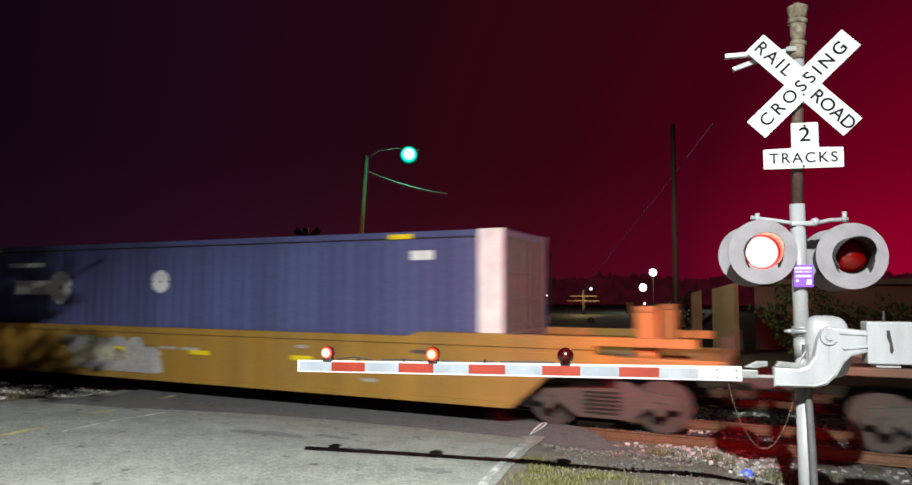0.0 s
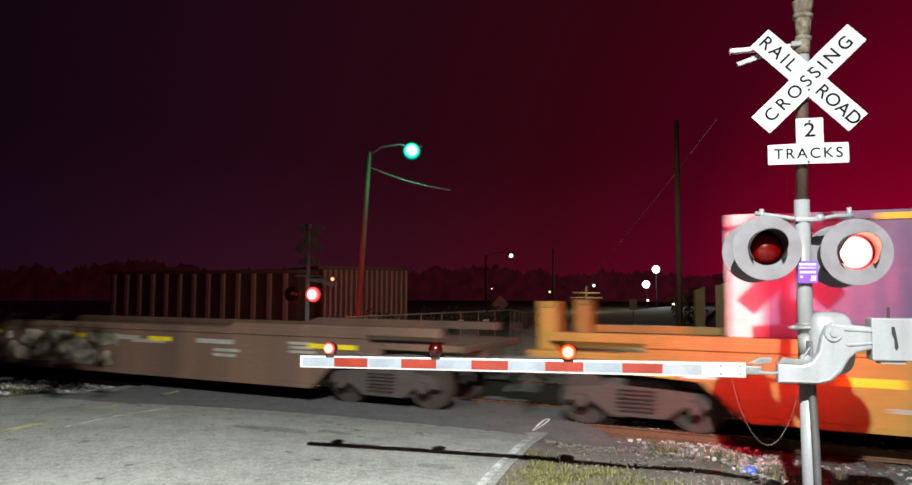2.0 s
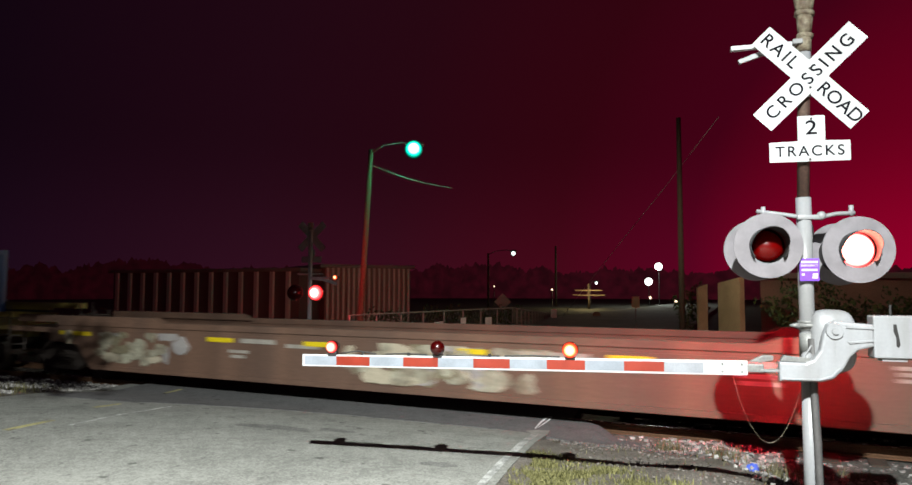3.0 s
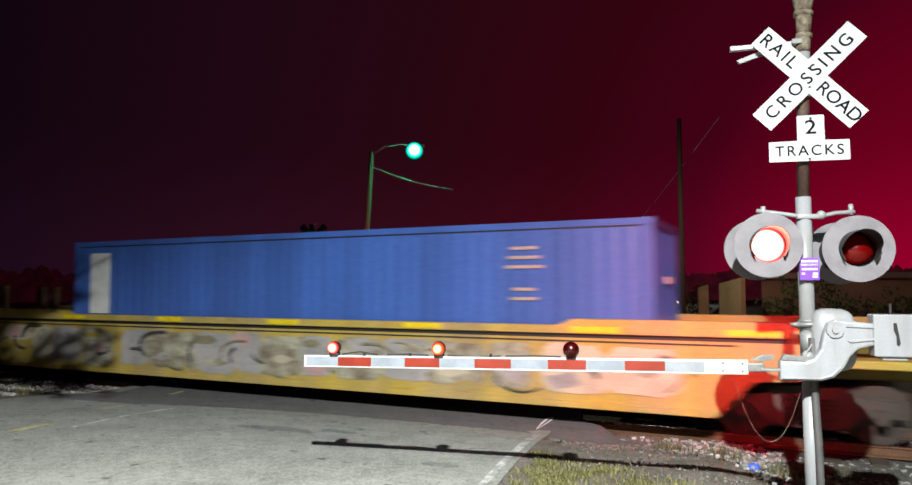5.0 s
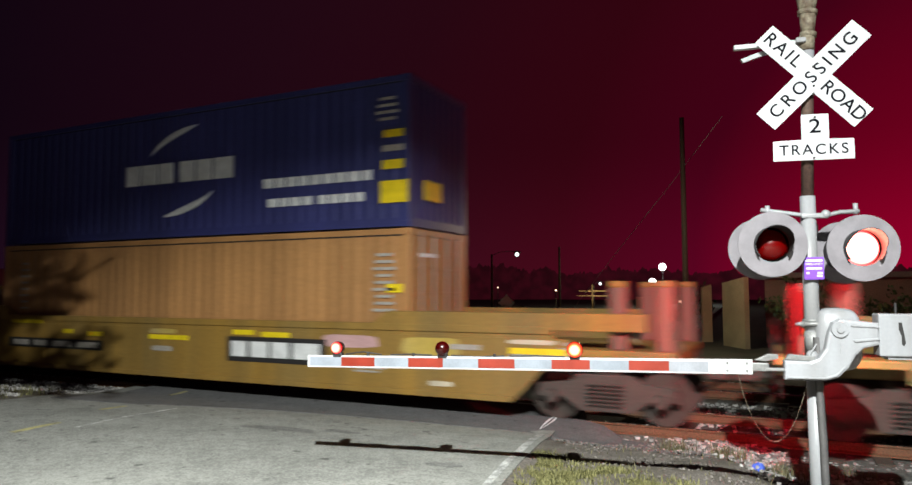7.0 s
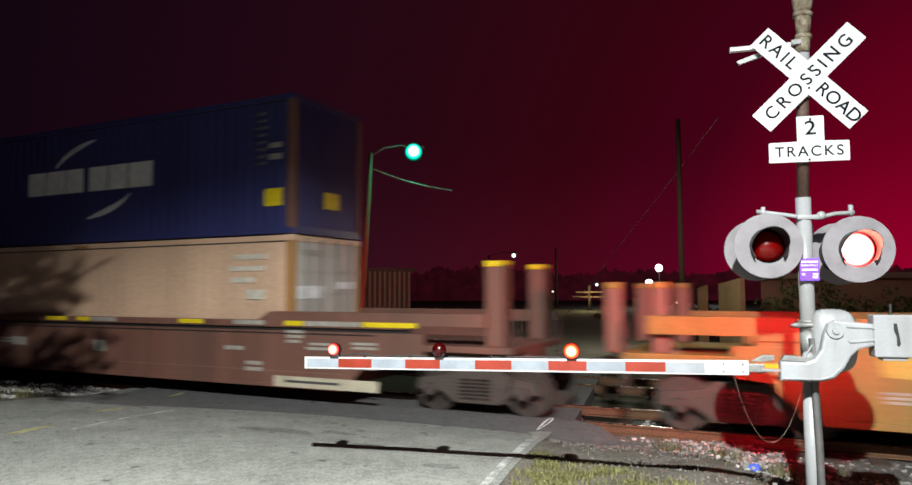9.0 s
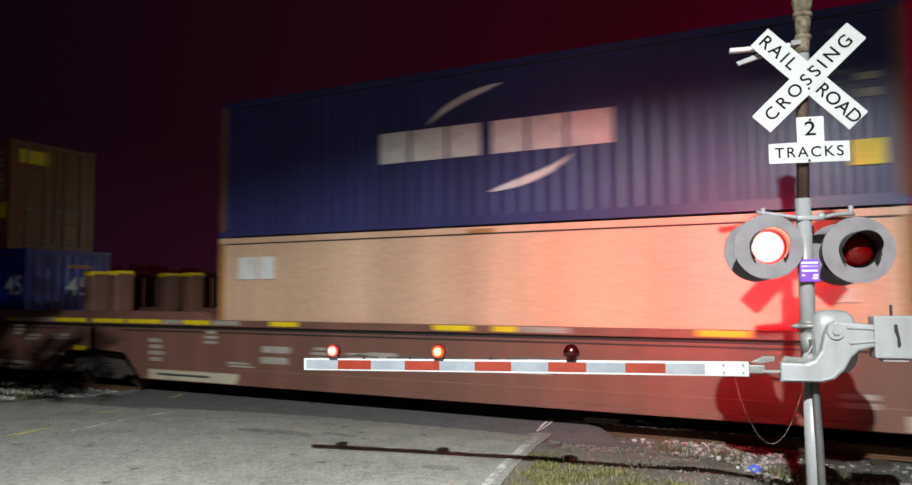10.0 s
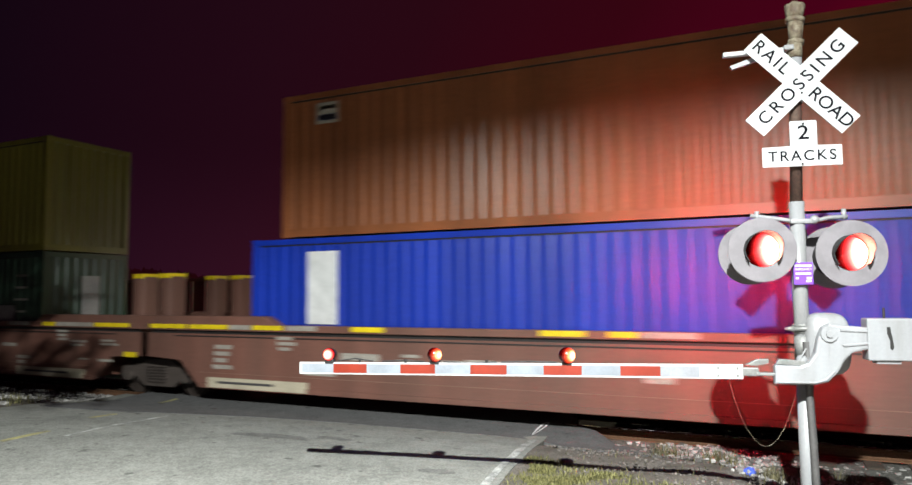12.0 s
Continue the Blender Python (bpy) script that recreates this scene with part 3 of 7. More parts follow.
def make_track(yc, name):
    tr = thing(name, pose(0, yc, 0), "railway track with rusty rails on dark wooden ties", "track", kind="structure")
    for s in (-1, 1):
        bm = B()
        prof = rail_profile()
        n = len(prof)
        rows = [[bm.verts.new((x, s * GAUGE + y, z)) for y, z in prof] for x in (-260, 120)]
        for i in range(n):
            f = bm.faces.new((rows[0][i], rows[1][i], rows[1][(i + 1) % n], rows[0][(i + 1) % n]))
            if prof[i][1] > -0.001 or prof[(i + 1) % n][1] > -0.001:
                f.material_index = 1
        bmesh.ops.recalc_face_normals(bm, faces=bm.faces[:])
        part("rail", bm, [M["rail_side"], M["rail_top"]], tr)
    bm = B()
    box(bm, -0.115, 0.115, -1.3, 1.3, -0.34, -0.17, 0.012)
    me = mesh_of("tie", bm, M["tie"])
    rnd = random.Random(int(yc * 10))
    x = -60.0
    while x < 16:
        if not (-14.8 < x < -3.2):
            o = new("tie", me)
            o.parent = tr
            o.matrix_local = pose(x, rnd.uniform(-0.06, 0.06), rnd.uniform(-0.012, 0.008), 0, 0, rnd.uniform(-1.5, 1.5))
        x += 0.54
    # ballast shoulders
    bm = B()
    for a, b in ((-260, -14.4), (-2.9, 120)):
        o = [(-2.6, -0.30), (-1.75, -0.20), (1.75, -0.20), (2.6, -0.30), (2.6, -0.6), (-2.6, -0.6)]
        va = [bm.verts.new((a, y, z)) for y, z in o]
        vb = [bm.verts.new((b, y, z)) for y, z in o]
        for i in range(6):
            bm.faces.new((va[i], vb[i], vb[(i + 1) % 6], va[(i + 1) % 6]))
        bm.faces.new(va)
        bm.faces.new(vb[::-1])
    bmesh.ops.recalc_face_normals(bm, faces=bm.faces[:])
    part("ballast_bed", bm, M["ballast_bed"], tr)


make_ground()
make_track(TRACK_Y[0], "track_near")
make_track(TRACK_Y[1], "track_far")


def stones(name, spots, smin, smax, material, label, seed):
    """Loose broken stones; spots gives x, y, z for a pair of random numbers."""
    rng = np.random.default_rng(seed)
    base = np.array([(-1, -1, -1), (1, -1, -1), (1, 1, -1), (-1, 1, -1), (-1, -1, 1), (1, -1, 1), (1, 1, 1), (-1, 1, 1)], float)
    faces = np.array([(0, 3, 2, 1), (4, 5, 6, 7), (0, 1, 5, 4), (1, 2, 6, 5), (2, 3, 7, 6), (3, 0, 4, 7)])
    n = len(spots)
    V = np.repeat(base[None], n, 0) * rng.uniform(0.55, 1.15, (n, 8, 3))
    V *= rng.uniform(smin, smax, (n, 1, 1)) * np.array([1, 0.8, 0.6])
    a, c = rng.uniform(0, 6.28, n), rng.uniform(-0.6, 0.6, n)
    ca, sa, cc, sc = np.cos(a), np.sin(a), np.cos(c), np.sin(c)
    x, y, z = V[..., 0], V[..., 1], V[..., 2]
    y, z = y * cc[:, None] - z * sc[:, None], y * sc[:, None] + z * cc[:, None]
    x, y = x * ca[:, None] - y * sa[:, None], x * sa[:, None] + y * ca[:, None]
    V = np.stack([x, y, z], -1) + np.asarray(spots)[:, None, :]
    F = (faces[None] + (np.arange(n) * 8)[:, None, None]).reshape(-1, 4)
    me = bpy.data.meshes.new(name)
    me.from_pydata(V.reshape(-1, 3).tolist(), [], F.tolist())
    me.materials.append(material)
    return tagged(new(name, me), label, "gravel", kind="stuff")


def grass(name, spots, hmin, hmax, material, label, seed):
    rng = np.random.default_rng(seed)
    n = len(spots)
    P = np.asarray(spots)
    a = rng.uniform(0, 6.28, n)
    h = rng.uniform(hmin, hmax, n)
    w = rng.uniform(0.003, 0.007, n)
    lean = rng.uniform(0.1, 0.9, n) * h
    d = np.stack([np.cos(a), np.sin(a), np.zeros(n)], 1)
    s = np.stack([-np.sin(a), np.cos(a), np.zeros(n)], 1)
    up = np.array([0, 0, 1.0])
    v0, v1 = P - s * w[:, None], P + s * w[:, None]
    mid = P + d * (lean * 0.35)[:, None] + up * (h * 0.6)[:, None]
    v2, v3 = mid + s * (w * 0.8)[:, None], mid - s * (w * 0.8)[:, None]
    v4 = P + d * lean[:, None] + up * h[:, None]
    V = np.stack([v0, v1, v2, v3, v4], 1).reshape(-1, 3)
    i = np.arange(n) * 5
    F = [(k, k + 1, k + 2, k + 3) for k in i.tolist()] + [(k + 3, k + 2, k + 4) for k in i.tolist()]
    me = bpy.data.meshes.new(name)
    me.from_pydata(V.tolist(), [], F)
    me.materials.append(material)
    return tagged(new(name, me), label, "grass", kind="stuff")


M["stone"] = island_mat("ballast_stone", (0.06, 0.053, 0.05), (0.48, 0.46, 0.44))
M["pebble"] = island_mat("soil_pebble", (0.05, 0.043, 0.038), (0.26, 0.23, 0.21))
M["grass"] = island_mat("grass_blade", (0.05, 0.048, 0.014), (0.22, 0.205, 0.075), 0.7)
M["dry_grass"] = island_mat("dry_grass_blade", (0.06, 0.052, 0.025), (0.17, 0.15, 0.075), 0.8)
M["leaf"] = island_mat("leaf", (0.02, 0.045, 0.012), (0.09, 0.13, 0.035), 0.6)


def strew():
    rng = np.random.default_rng(5)
    # stones between the grass and the near rail
    pts = []
    while len(pts) < 7000:
        x, y = rng.uniform(-2.4, 7), rng.uniform(8.6, 11.35)
        edge = 10.55 - 0.80 * (x + 1.8)
        if y > max(edge, 9.15) + rng.normal(0, 0.22) and (x > -1.75 or rng.random() < 0.12):
            pts.append((x, y, max(verge_z(y, x), -0.25) + rng.uniform(-0.01, 0.025)))
    stones("track_gravel", pts, 0.016, 0.042, M["stone"], "pale broken ballast stones strewn beside the rail", 2)
    pts = []
    while len(pts) < 1300:
        x, y = rng.uniform(-3.0, 1.2), rng.uniform(7.9, 10.7)
        if x > road_x(-2.9, y) and noise.noise((x * 1.7, y * 1.7, 6)) > -0.25:
            pts.append((x, y, verge_z(y, x) - 0.016 + rng.uniform(-0.006, 0.006)))
    for _ in range(900):
        x, y = rng.uniform(-3.3, -1.2), rng.uniform(9.85, 10.95)
        if noise.noise((x * 2.1, y * 2.1, 4)) > -0.3:
            pts.append((x, y, verge_z(y, x) + rng.uniform(0.002, 0.014)))
    stones("verge_pebbles", pts, 0.006, 0.017, M["pebble"], "small pebbles and chips scattered over the bare soil", 12)
    pts = [(-13.6 - 16 * rng.random() ** 1.6, rng.uniform(8.6, 11.45)) for _ in range(4800)]
    pts = [(x, y, max(verge_z(y), -0.2) + rng.uniform(-0.01, 0.02)) for x, y in pts if noise.noise((x * 0.7, y * 0.7, 9)) > -0.2 or y > 10.4]
    stones("roadside_gravel", pts, 0.02, 0.05, M["stone"], "pale ballast stones beside the road edge", 3)
    pts = [(rng.uniform(-2.5, 9), rng.uniform(11.8, 15.4), -0.19) for _ in range(3000)]
    stones("ballast_stones", pts, 0.02, 0.045, M["stone"], "broken ballast stones between the ties", 4)
    # verge grass
    pts = []
    while len(pts) < 26000:
        x, y = rng.uniform(-3.3, 2.5), rng.uniform(5.0, 9.9)
        left = road_x(-2.95, y) + 0.1 * math.sin(y * 5) + 0.05 + 0.25 * max(0, y - 8.3)
        if x > left and y < 8.38 - 0.42 * (x + 2.7) + rng.normal(0, 0.12) and rng.random() < max(0.06, 1.2 - 0.55 * max(0.0, x + 2.4)):
            if noise.noise((x * 2.4, y * 2.4, 3.0)) > -0.02 or rng.random() < 0.12:
                pts.append((x, y, verge_z(y, x) - 0.02))
    grass("verge_grass", pts, 0.015, 0.06, M["grass"], "patchy green grass on the road verge", 6)
    pts = [(rng.uniform(-3.2, 4), rng.uniform(7.5, 10.4), -0.13) for _ in range(700)]
    pts = [(x, y, verge_z(y, x) - 0.02) for x, y, z in pts]
    pts = [p for p in pts if p[0] > road_x(-3.0, p[1])]
    grass("dry_weeds", pts, 0.02, 0.07, M["dry_grass"], "dry weeds among the stones", 7)
    pts = []
    for cx, cy in ((-1.55, 10.25), (-0.9, 10.0), (0.6, 10.3), (-0.2, 9.6)):
        pts += [(cx + rng.normal(0, 0.13), cy + rng.normal(0, 0.1), verge_z(cy, cx) - 0.02) for _ in range(180)]
    grass("weed_tufts", pts, 0.06, 0.24, M["dry_grass"], "tufts of dry weeds standing in the gravel", 8)
    pts = [(-13.5 - 9 * rng.random(), rng.uniform(6.0, 9.6)) for _ in range(3500)]
    pts = [(x, y, verge_z(y) - 0.02) for x, y in pts if noise.noise((x * 0.9, y * 0.9, 4)) > -0.1]
    grass("far_verge_grass", pts, 0.05, 0.18, M["grass"], "low grass on the far road verge", 9)
    bm = B()
    bmesh.ops.create_icosphere(bm, subdivisions=3, radius=0.09)
    for v in bm.verts:
        k = 1 + 0.5 * noise.noise(v.co * 16)
        v.co = Vector((v.co.x * k * 0.9, v.co.y * k * 0.8, abs(v.co.z) * k * 1.0))
        v.co += Vector((-0.47, 9.6, verge_z(9.6, -0.47) - 0.02))
    single("litter_bag", bm, M["cloth_blue"], "crumpled blue plastic bag lying on the gravel", "litter")


strew()

# ---- the crossing signal with its gate ----
SIG = pose(0.14, 7.37, 0, 0, 0, 12.6)
HALF = 0.62


def changes():
    """Moments at which the flashing side changes: even to one lamp, odd to the other."""
    return [0.2 + HALF * n for n in range(20)]


def ball_rows(on_even, base, axis_turn):
    """Poses of a half-lit lens ball that turns its bright side out and in. base: place; axis_turn: its facing."""
    rows = []
    f = 1.0 / FPS
    lit = not on_even
    turn = lambda a: base @ pose(0, 0, 0, 0, 0, axis_turn + a)
    rows.append((0.0, turn(0 if lit else 180)))
    for n, t in enumerate(changes()):
        goes_on = (n % 2 == 0) == on_even
        t0 = t - f if goes_on else t
        a0, a1 = (180, 0) if goes_on else (0, 180)
        for k in range(4):
            rows.append((t0 + k * f, turn(a0 + (a1 - a0) * k / 3)))
    rows.append((12.2, rows[-1][1]))
    return [r for i, r in enumerate(rows) if i == 0 or frame(r[0]) > frame(rows[i - 1][0])]




RED_TINT = ((1.0, 0.004, 0.01), (1.0, 0.05, 0.05), (1.0, 0.30, 0.20))


def lens_glass(name, r, strength, fall, edge, tint, mid, hot, glass):
    """Lens glass that is white-hot at its -y pole, red round it, and dark behind."""
    m = bpy.data.materials.new(name)
    m.use_nodes = True
    nt = m.node_tree
    b = nt.nodes["Principled BSDF"]
    N, L = nt.nodes.new, nt.links.new
    sep = N("ShaderNodeSeparateXYZ")
    L(N("ShaderNodeTexCoord").outputs["Object"], sep.inputs[0])
    up = N("ShaderNodeMapRange")
    for k, v in zip(("From Min", "From Max", "To Min", "To Max"), (-edge * r, -r, 0.0, 1.0)):
        up.inputs[k].default_value = v
    L(sep.outputs["Y"], up.inputs["Value"])
    ramp = N("ShaderNodeValToRGB")
    e = ramp.color_ramp.elements
    e[0].position, e[0].color = 0.1, (*tint[0], 1)
    e[1].position, e[1].color = hot, (*tint[2], 1)
    e.new(mid).color = (*tint[1], 1)
    L(up.outputs["Result"], ramp.inputs["Fac"])
    power = N("ShaderNodeMath")
    power.operation = "POWER"
    power.inputs[1].default_value = fall
    L(up.outputs["Result"], power.inputs[0])
    mul = N("ShaderNodeMath")
    mul.operation = "MULTIPLY"
    mul.inputs[1].default_value = strength
    L(power.outputs["Value"], mul.inputs[0])
    L(ramp.outputs["Color"], b.inputs["Emission Color"])
    L(mul.outputs["Value"], b.inputs["Emission Strength"])
    b.inputs["Base Color"].default_value = (*(glass * c * c for c in tint[0]), 1)
    b.inputs["Roughness"].default_value = 0.25
    return m


def graded_ball(r, strength, fall=3.0, edge=0.1, tint=RED_TINT, mid=0.5, hot=0.9, glass=0.03):
    bm = B()
    bmesh.ops.create_uvsphere(bm, u_segments=32, v_segments=24, radius=r, matrix=pose(0, 0, 0, 90, 0, 0))
    return mesh_of("lens", bm, lens_glass("lit_lens", r, strength, fall, edge, tint, mid, hot, glass), True)


M["lit_back"] = glow("lit_red_lens_rear", (1.0, 0.02, 0.05), RED_BACK)


def lens_ball(r, lit, cap=72):
    """A ball whose -y cap shines and whose rest is dark red glass."""
    bm = B()
    bmesh.ops.create_uvsphere(bm, u_segments=32, v_segments=24, radius=r, matrix=pose(0, 0, 0, 90, 0, 0))
    for f in bm.faces:
        c = -f.calc_center_median().normalized().y
        if c > math.cos(radians(cap)):
            f.material_index = 1
    return mesh_of("lens", bm, [M["lens_dark"], lit], True)


def lamp_head(sig, x, z, y, back, lit, on_even, disc):
    """One flashing light unit that faces the road (or away from it when back is 1)."""
    s = -1 if not back else 1
    at = Matrix.Translation((x, y, z))
    aim = at @ Matrix.Rotation(radians(7), 4, "Z") @ Matrix.Rotation(radians(-3), 4, "X") @ at.inverted() if back else Matrix()
    # housing: a drum open to the front, with a bezel that holds the lens
    bm = B()
    n = 40
    prof2 = [(0.160, 0.02), (0.164, 0.0), (0.19, 0.0), (0.19, 0.20), (0.15, 0.345)]
    rings = [[bm.verts.new((x + r * math.cos(k * 2 * math.pi / n), y - s * d, z + r * math.sin(k * 2 * math.pi / n))) for k in range(n)] for r, d in prof2]
    for a, b in zip(rings, rings[1:]):
        for k in range(n):
            bm.faces.new((a[k], a[(k + 1) % n], b[(k + 1) % n], b[k]))
    bm.faces.new(rings[-1])
    bmesh.ops.recalc_face_normals(bm, faces=bm.faces[:])
    bm.transform(aim)
    head = part("light_unit", bm, M["black"], sig, "black lamp housing", False)
    # ring plate with a round hole
    bm = B()
    n = 64
    for (ra, rb, ya, yb) in ((0.166, disc, y + s * 0.012, y + s * 0.012), (disc, disc, y + s * 0.012, y), (disc, 0.166, y, y), (0.166, 0.166, y, y + s * 0.012)):
        va = [bm.verts.new((x + ra * math.cos(k * 2 * math.pi / n), ya, z + ra * math.sin(k * 2 * math.pi / n))) for k in range(n)]
        vb = [bm.verts.new((x + rb * math.cos(k * 2 * math.pi / n), yb, z + rb * math.sin(k * 2 * math.pi / n))) for k in range(n)]
        for k in range(n):
            bm.faces.new((va[k], va[(k + 1) % n], vb[(k + 1) % n], vb[k]))
    bmesh.ops.remove_doubles(bm, verts=bm.verts[:], dist=0.0005)
    bmesh.ops.recalc_face_normals(bm, faces=bm.faces[:])
    bm.transform(aim)
    part("background_plate", bm, M["disc"], head, "round grey background plate")
    # hood over the lens: a curved sheet, longest at the top
    bm = B()
    inner = []
    n = 40
    for k in range(n + 1):
        a = radians(-90 + 359 * k / n) if back else radians(-40 + 260 * k / n)
        reach = 0.15 if back else 0.09 + 0.15 * max(0.0, math.sin(a)) ** 0.6
        ring = []
        for rr, yy in ((0.162, y - s * 0.02), (0.162, y + s * reach), (0.167, y + s * reach), (0.167, y - s * 0.02)):
            ring.append(bm.verts.new((x + rr * math.cos(a), yy, z + rr * math.sin(a))))
        inner.append(ring)
    for a, b in zip(inner, inner[1:]):
        for k in range(4):
            bm.faces.new((a[k], a[(k + 1) % 4], b[(k + 1) % 4], b[k]))
    bm.faces.new(inner[0])
    bm.faces.new(inner[-1][::-1])
    bmesh.ops.recalc_face_normals(bm, faces=bm.faces[:])
    bm.transform(aim)
    part("visor", bm, M["black"], head, "black curved visor")
    ball = new("lens", LENS_BACK if back else LENS_FRONT)
    ball.parent = sig
    place = aim @ Matrix.Translation((x, y - s * (0.175 if back else 0.145), z))
    ball.matrix_local = place
    MOVES.append((ball, ball_rows(on_even, place, 180 if back else 0)))


LENS_FRONT = graded_ball(0.174, RED_FRONT, 2.6, 0.05, glass=0.10)
LENS_BACK = lens_ball(0.158, M["lit_back"], 44)
ORANGE_TINT = ((1.0, 0.012, 0.006), (1.0, 0.10, 0.03), (1.0, 0.62, 0.26))
LENS_SMALL = graded_ball(0.074, 6, 2.6, 0.05, ORANGE_TINT, 0.75, 1.0)
LENS_TIP = graded_ball(0.066, 8, 2.2, 0.05)
LENS_ROOT = graded_ball(0.080, 8, 2.2, 0.05, ORANGE_TINT, 0.72, 1.0)


def crossbuck(sig, cx, cz, y, m=Matrix()):
    """Two crossed sign blades; returns them."""
    blades = []
    for turn, dy in ((44.5, 0.0), (-46.0, 0.012)):
        bm = B()
        o = []
        L, W, r = 0.605, 0.115, 0.004
        for sx, sz in ((1, 1), (-1, 1), (-1, -1), (1, -1)):
            o += [(sx * L, sz * (W - r)), (sx * (L - r), sz * W)] if sx * sz < 0 else [(sx * (L - r), sz * W), (sx * L, sz * (W - r))]
        o = [(sx, sz) for sx, sz in ((L, W - r), (L - r, W), (-L + r, W), (-L, W - r), (-L, -W + r), (-L + r, -W), (L - r, -W), (L, -W + r))]
        slab(bm, o, -0.004, 0.004)
        bm.transform(m @ Matrix.Translation((cx, y + dy, cz)) @ Matrix.Rotation(radians(-turn), 4, "Y"))
        blades.append(part("crossbuck_blade", bm, M["white_sign"], sig, "white reflective sign blade"))
    return blades


def make_signal():
    sig = thing("crossing_signal", SIG, "silver railroad crossing signal mast with crossbuck and red flashers", "crossing signal")
    # mast
    part("lower_mast", rod(B(), (0, 0, -0.2), (0, 0, 1.42), 0.066, seg=24), M["alu"], sig, "pale painted lower mast", True)
    part("mast", rod(B(), (0, 0, 1.40), (0, 0, 3.08), 0.068, seg=24), M["alu"], sig, "silver painted mast", True)
    part("upper_mast", rod(B(), (0, 0, 3.07), (0.05, 0, 4.72), 0.055, seg=24), M["rust_mast"], sig, "weathered brown upper mast", True)
    bm = B()
    for z0, z1, r0, r1 in ((4.66, 4.70, 0.075, 0.075), (4.70, 4.88, 0.06, 0.075), (4.88, 4.92, 0.09, 0.09), (4.92, 5.05, 0.075, 0.095), (5.05, 5.09, 0.06, 0.03)):
        rod(bm, (0.055, 0, z0 - 0.03), (0.06, 0, z1 - 0.03), r0, r1, 20)
    part("bell", bm, M["cream"], sig, "aged cream bell on top of the mast", True)
    for z, w, r in ((4.57, 0.07, 0.07), (4.38, 0.02, 0.064)):
        part("mast_collar", rod(B(), (0.04, 0, z - w), (0.045, 0, z + w), r, seg=20), M["cream"], sig, "cream painted clamp collar", True)
    part("mast_sleeve", rod(B(), (0.034, 0, 4.05), (0.046, 0, 4.49), 0.059, seg=20), M["alu"], sig, "silver sleeve behind the crossbuck", True)
    # signs
    blades = crossbuck(sig, 0.06, 4.22, -0.115)
    face = lambda x, z, turn, y: Matrix.Translation((x, y, z)) @ Matrix.Rotation(radians(-turn), 4, "Y") @ Matrix.Rotation(radians(90), 4, "X")
    lettering("legend", "CROSSING", 0.168, face(0.06, 4.215, 44.5, -0.121), M["black_ink"], blades[0], 1.40, 0.0015)
    c, s = math.cos(radians(46)), math.sin(radians(46))
    lettering("legend", "RAIL", 0.172, face(0.06 - 0.37 * c, 4.22 + 0.37 * s, -46, -0.109), M["black_ink"], blades[1], 1.25, 0.0015)
    lettering("legend", "ROAD", 0.172, face(0.06 + 0.365 * c, 4.22 - 0.365 * s, -46, -0.109), M["black_ink"], blades[1], 0.98, 0.0015)
    bm = B()
    slab(bm, [(-0.31, 3.41), (0.385, 3.41), (0.39, 3.415), (0.39, 3.595), (0.385, 3.60), (0.178, 3.605), (0.178, 3.835), (0.17, 3.845), (-0.055, 3.845), (-0.06, 3.835), (-0.06, 3.605), (-0.305, 3.60), (-0.312, 3.595), (-0.312, 3.415)], -0.115, -0.107)
    sign = part("track_count_sign", bm, M["white_sign"], sig, "white inverted-T sign")
    lettering("numeral", "2", 0.19, face(0.058, 3.725, 0, -0.117), M["black_ink"], sign, 1.0, 0.0015, 1.15)
    lettering("legend", "TRACKS", 0.14, face(0.04, 3.505, 0, -0.117), M["black_ink"], sign, 1.24, 0.0015)
    for x, z in ((0.058, 3.815), (0.04, 3.428), (0.06, 4.115), (0.06, 4.30)):
        part("sign_bolt", rod(B(), (x, -0.117, z), (x, -0.128, z), 0.011, seg=10), M["black"], sig)
    # blades for the other direction, seen nearly edge on
    bm = B()
    slab(bm, [(-0.62, 4.553), (0.02, 4.565), (0.02, 4.605), (-0.62, 4.598)], -0.03, 0.03, 0.006)
    part("bracket_arm", bm, M["white_sign"], sig, "white bracket arm")
    bm = B()
    slab(bm, [(-0.56, 4.455), (-0.54, 4.42), (-0.28, 4.50), (-0.30, 4.545)], -0.02, 0.02)
    part("bracket_brace", bm, M["alu"], sig)
    bm = B()
    box(bm, -0.07, 0.02, -0.085, -0.05, 4.56, 4.61, 0.008)
    part("bracket_clamp", bm, M["alu"], sig)
    # light cross arm
    bm = B()
    tube(bm, [(-0.42, 0.0, 2.96), (-0.20, 0.0, 2.925), (0.0, 0.0, 2.89), (0.12, 0.0, 2.885), (0.28, 0.0, 2.92), (0.44, 0.0, 2.925)], 0.021)
    for x in (-0.36, 0.41):
        rod(bm, (x, 0, 2.9), (x, 0, 3.0), 0.022, seg=10)
    part("cross_arm", bm, M["alu"], sig, "silver light cross arm", True)
    bm = B()
    bmesh.ops.create_uvsphere(bm, u_segments=14, v_segments=10, radius=0.042, matrix=Matrix.Translation((0.14, -0.05, 2.90)))
    box(bm, -0.075, 0.16, -0.075, -0.045, 2.865, 2.91, 0.008)
    part("arm_hub", bm, M["alu"], sig, "", True)
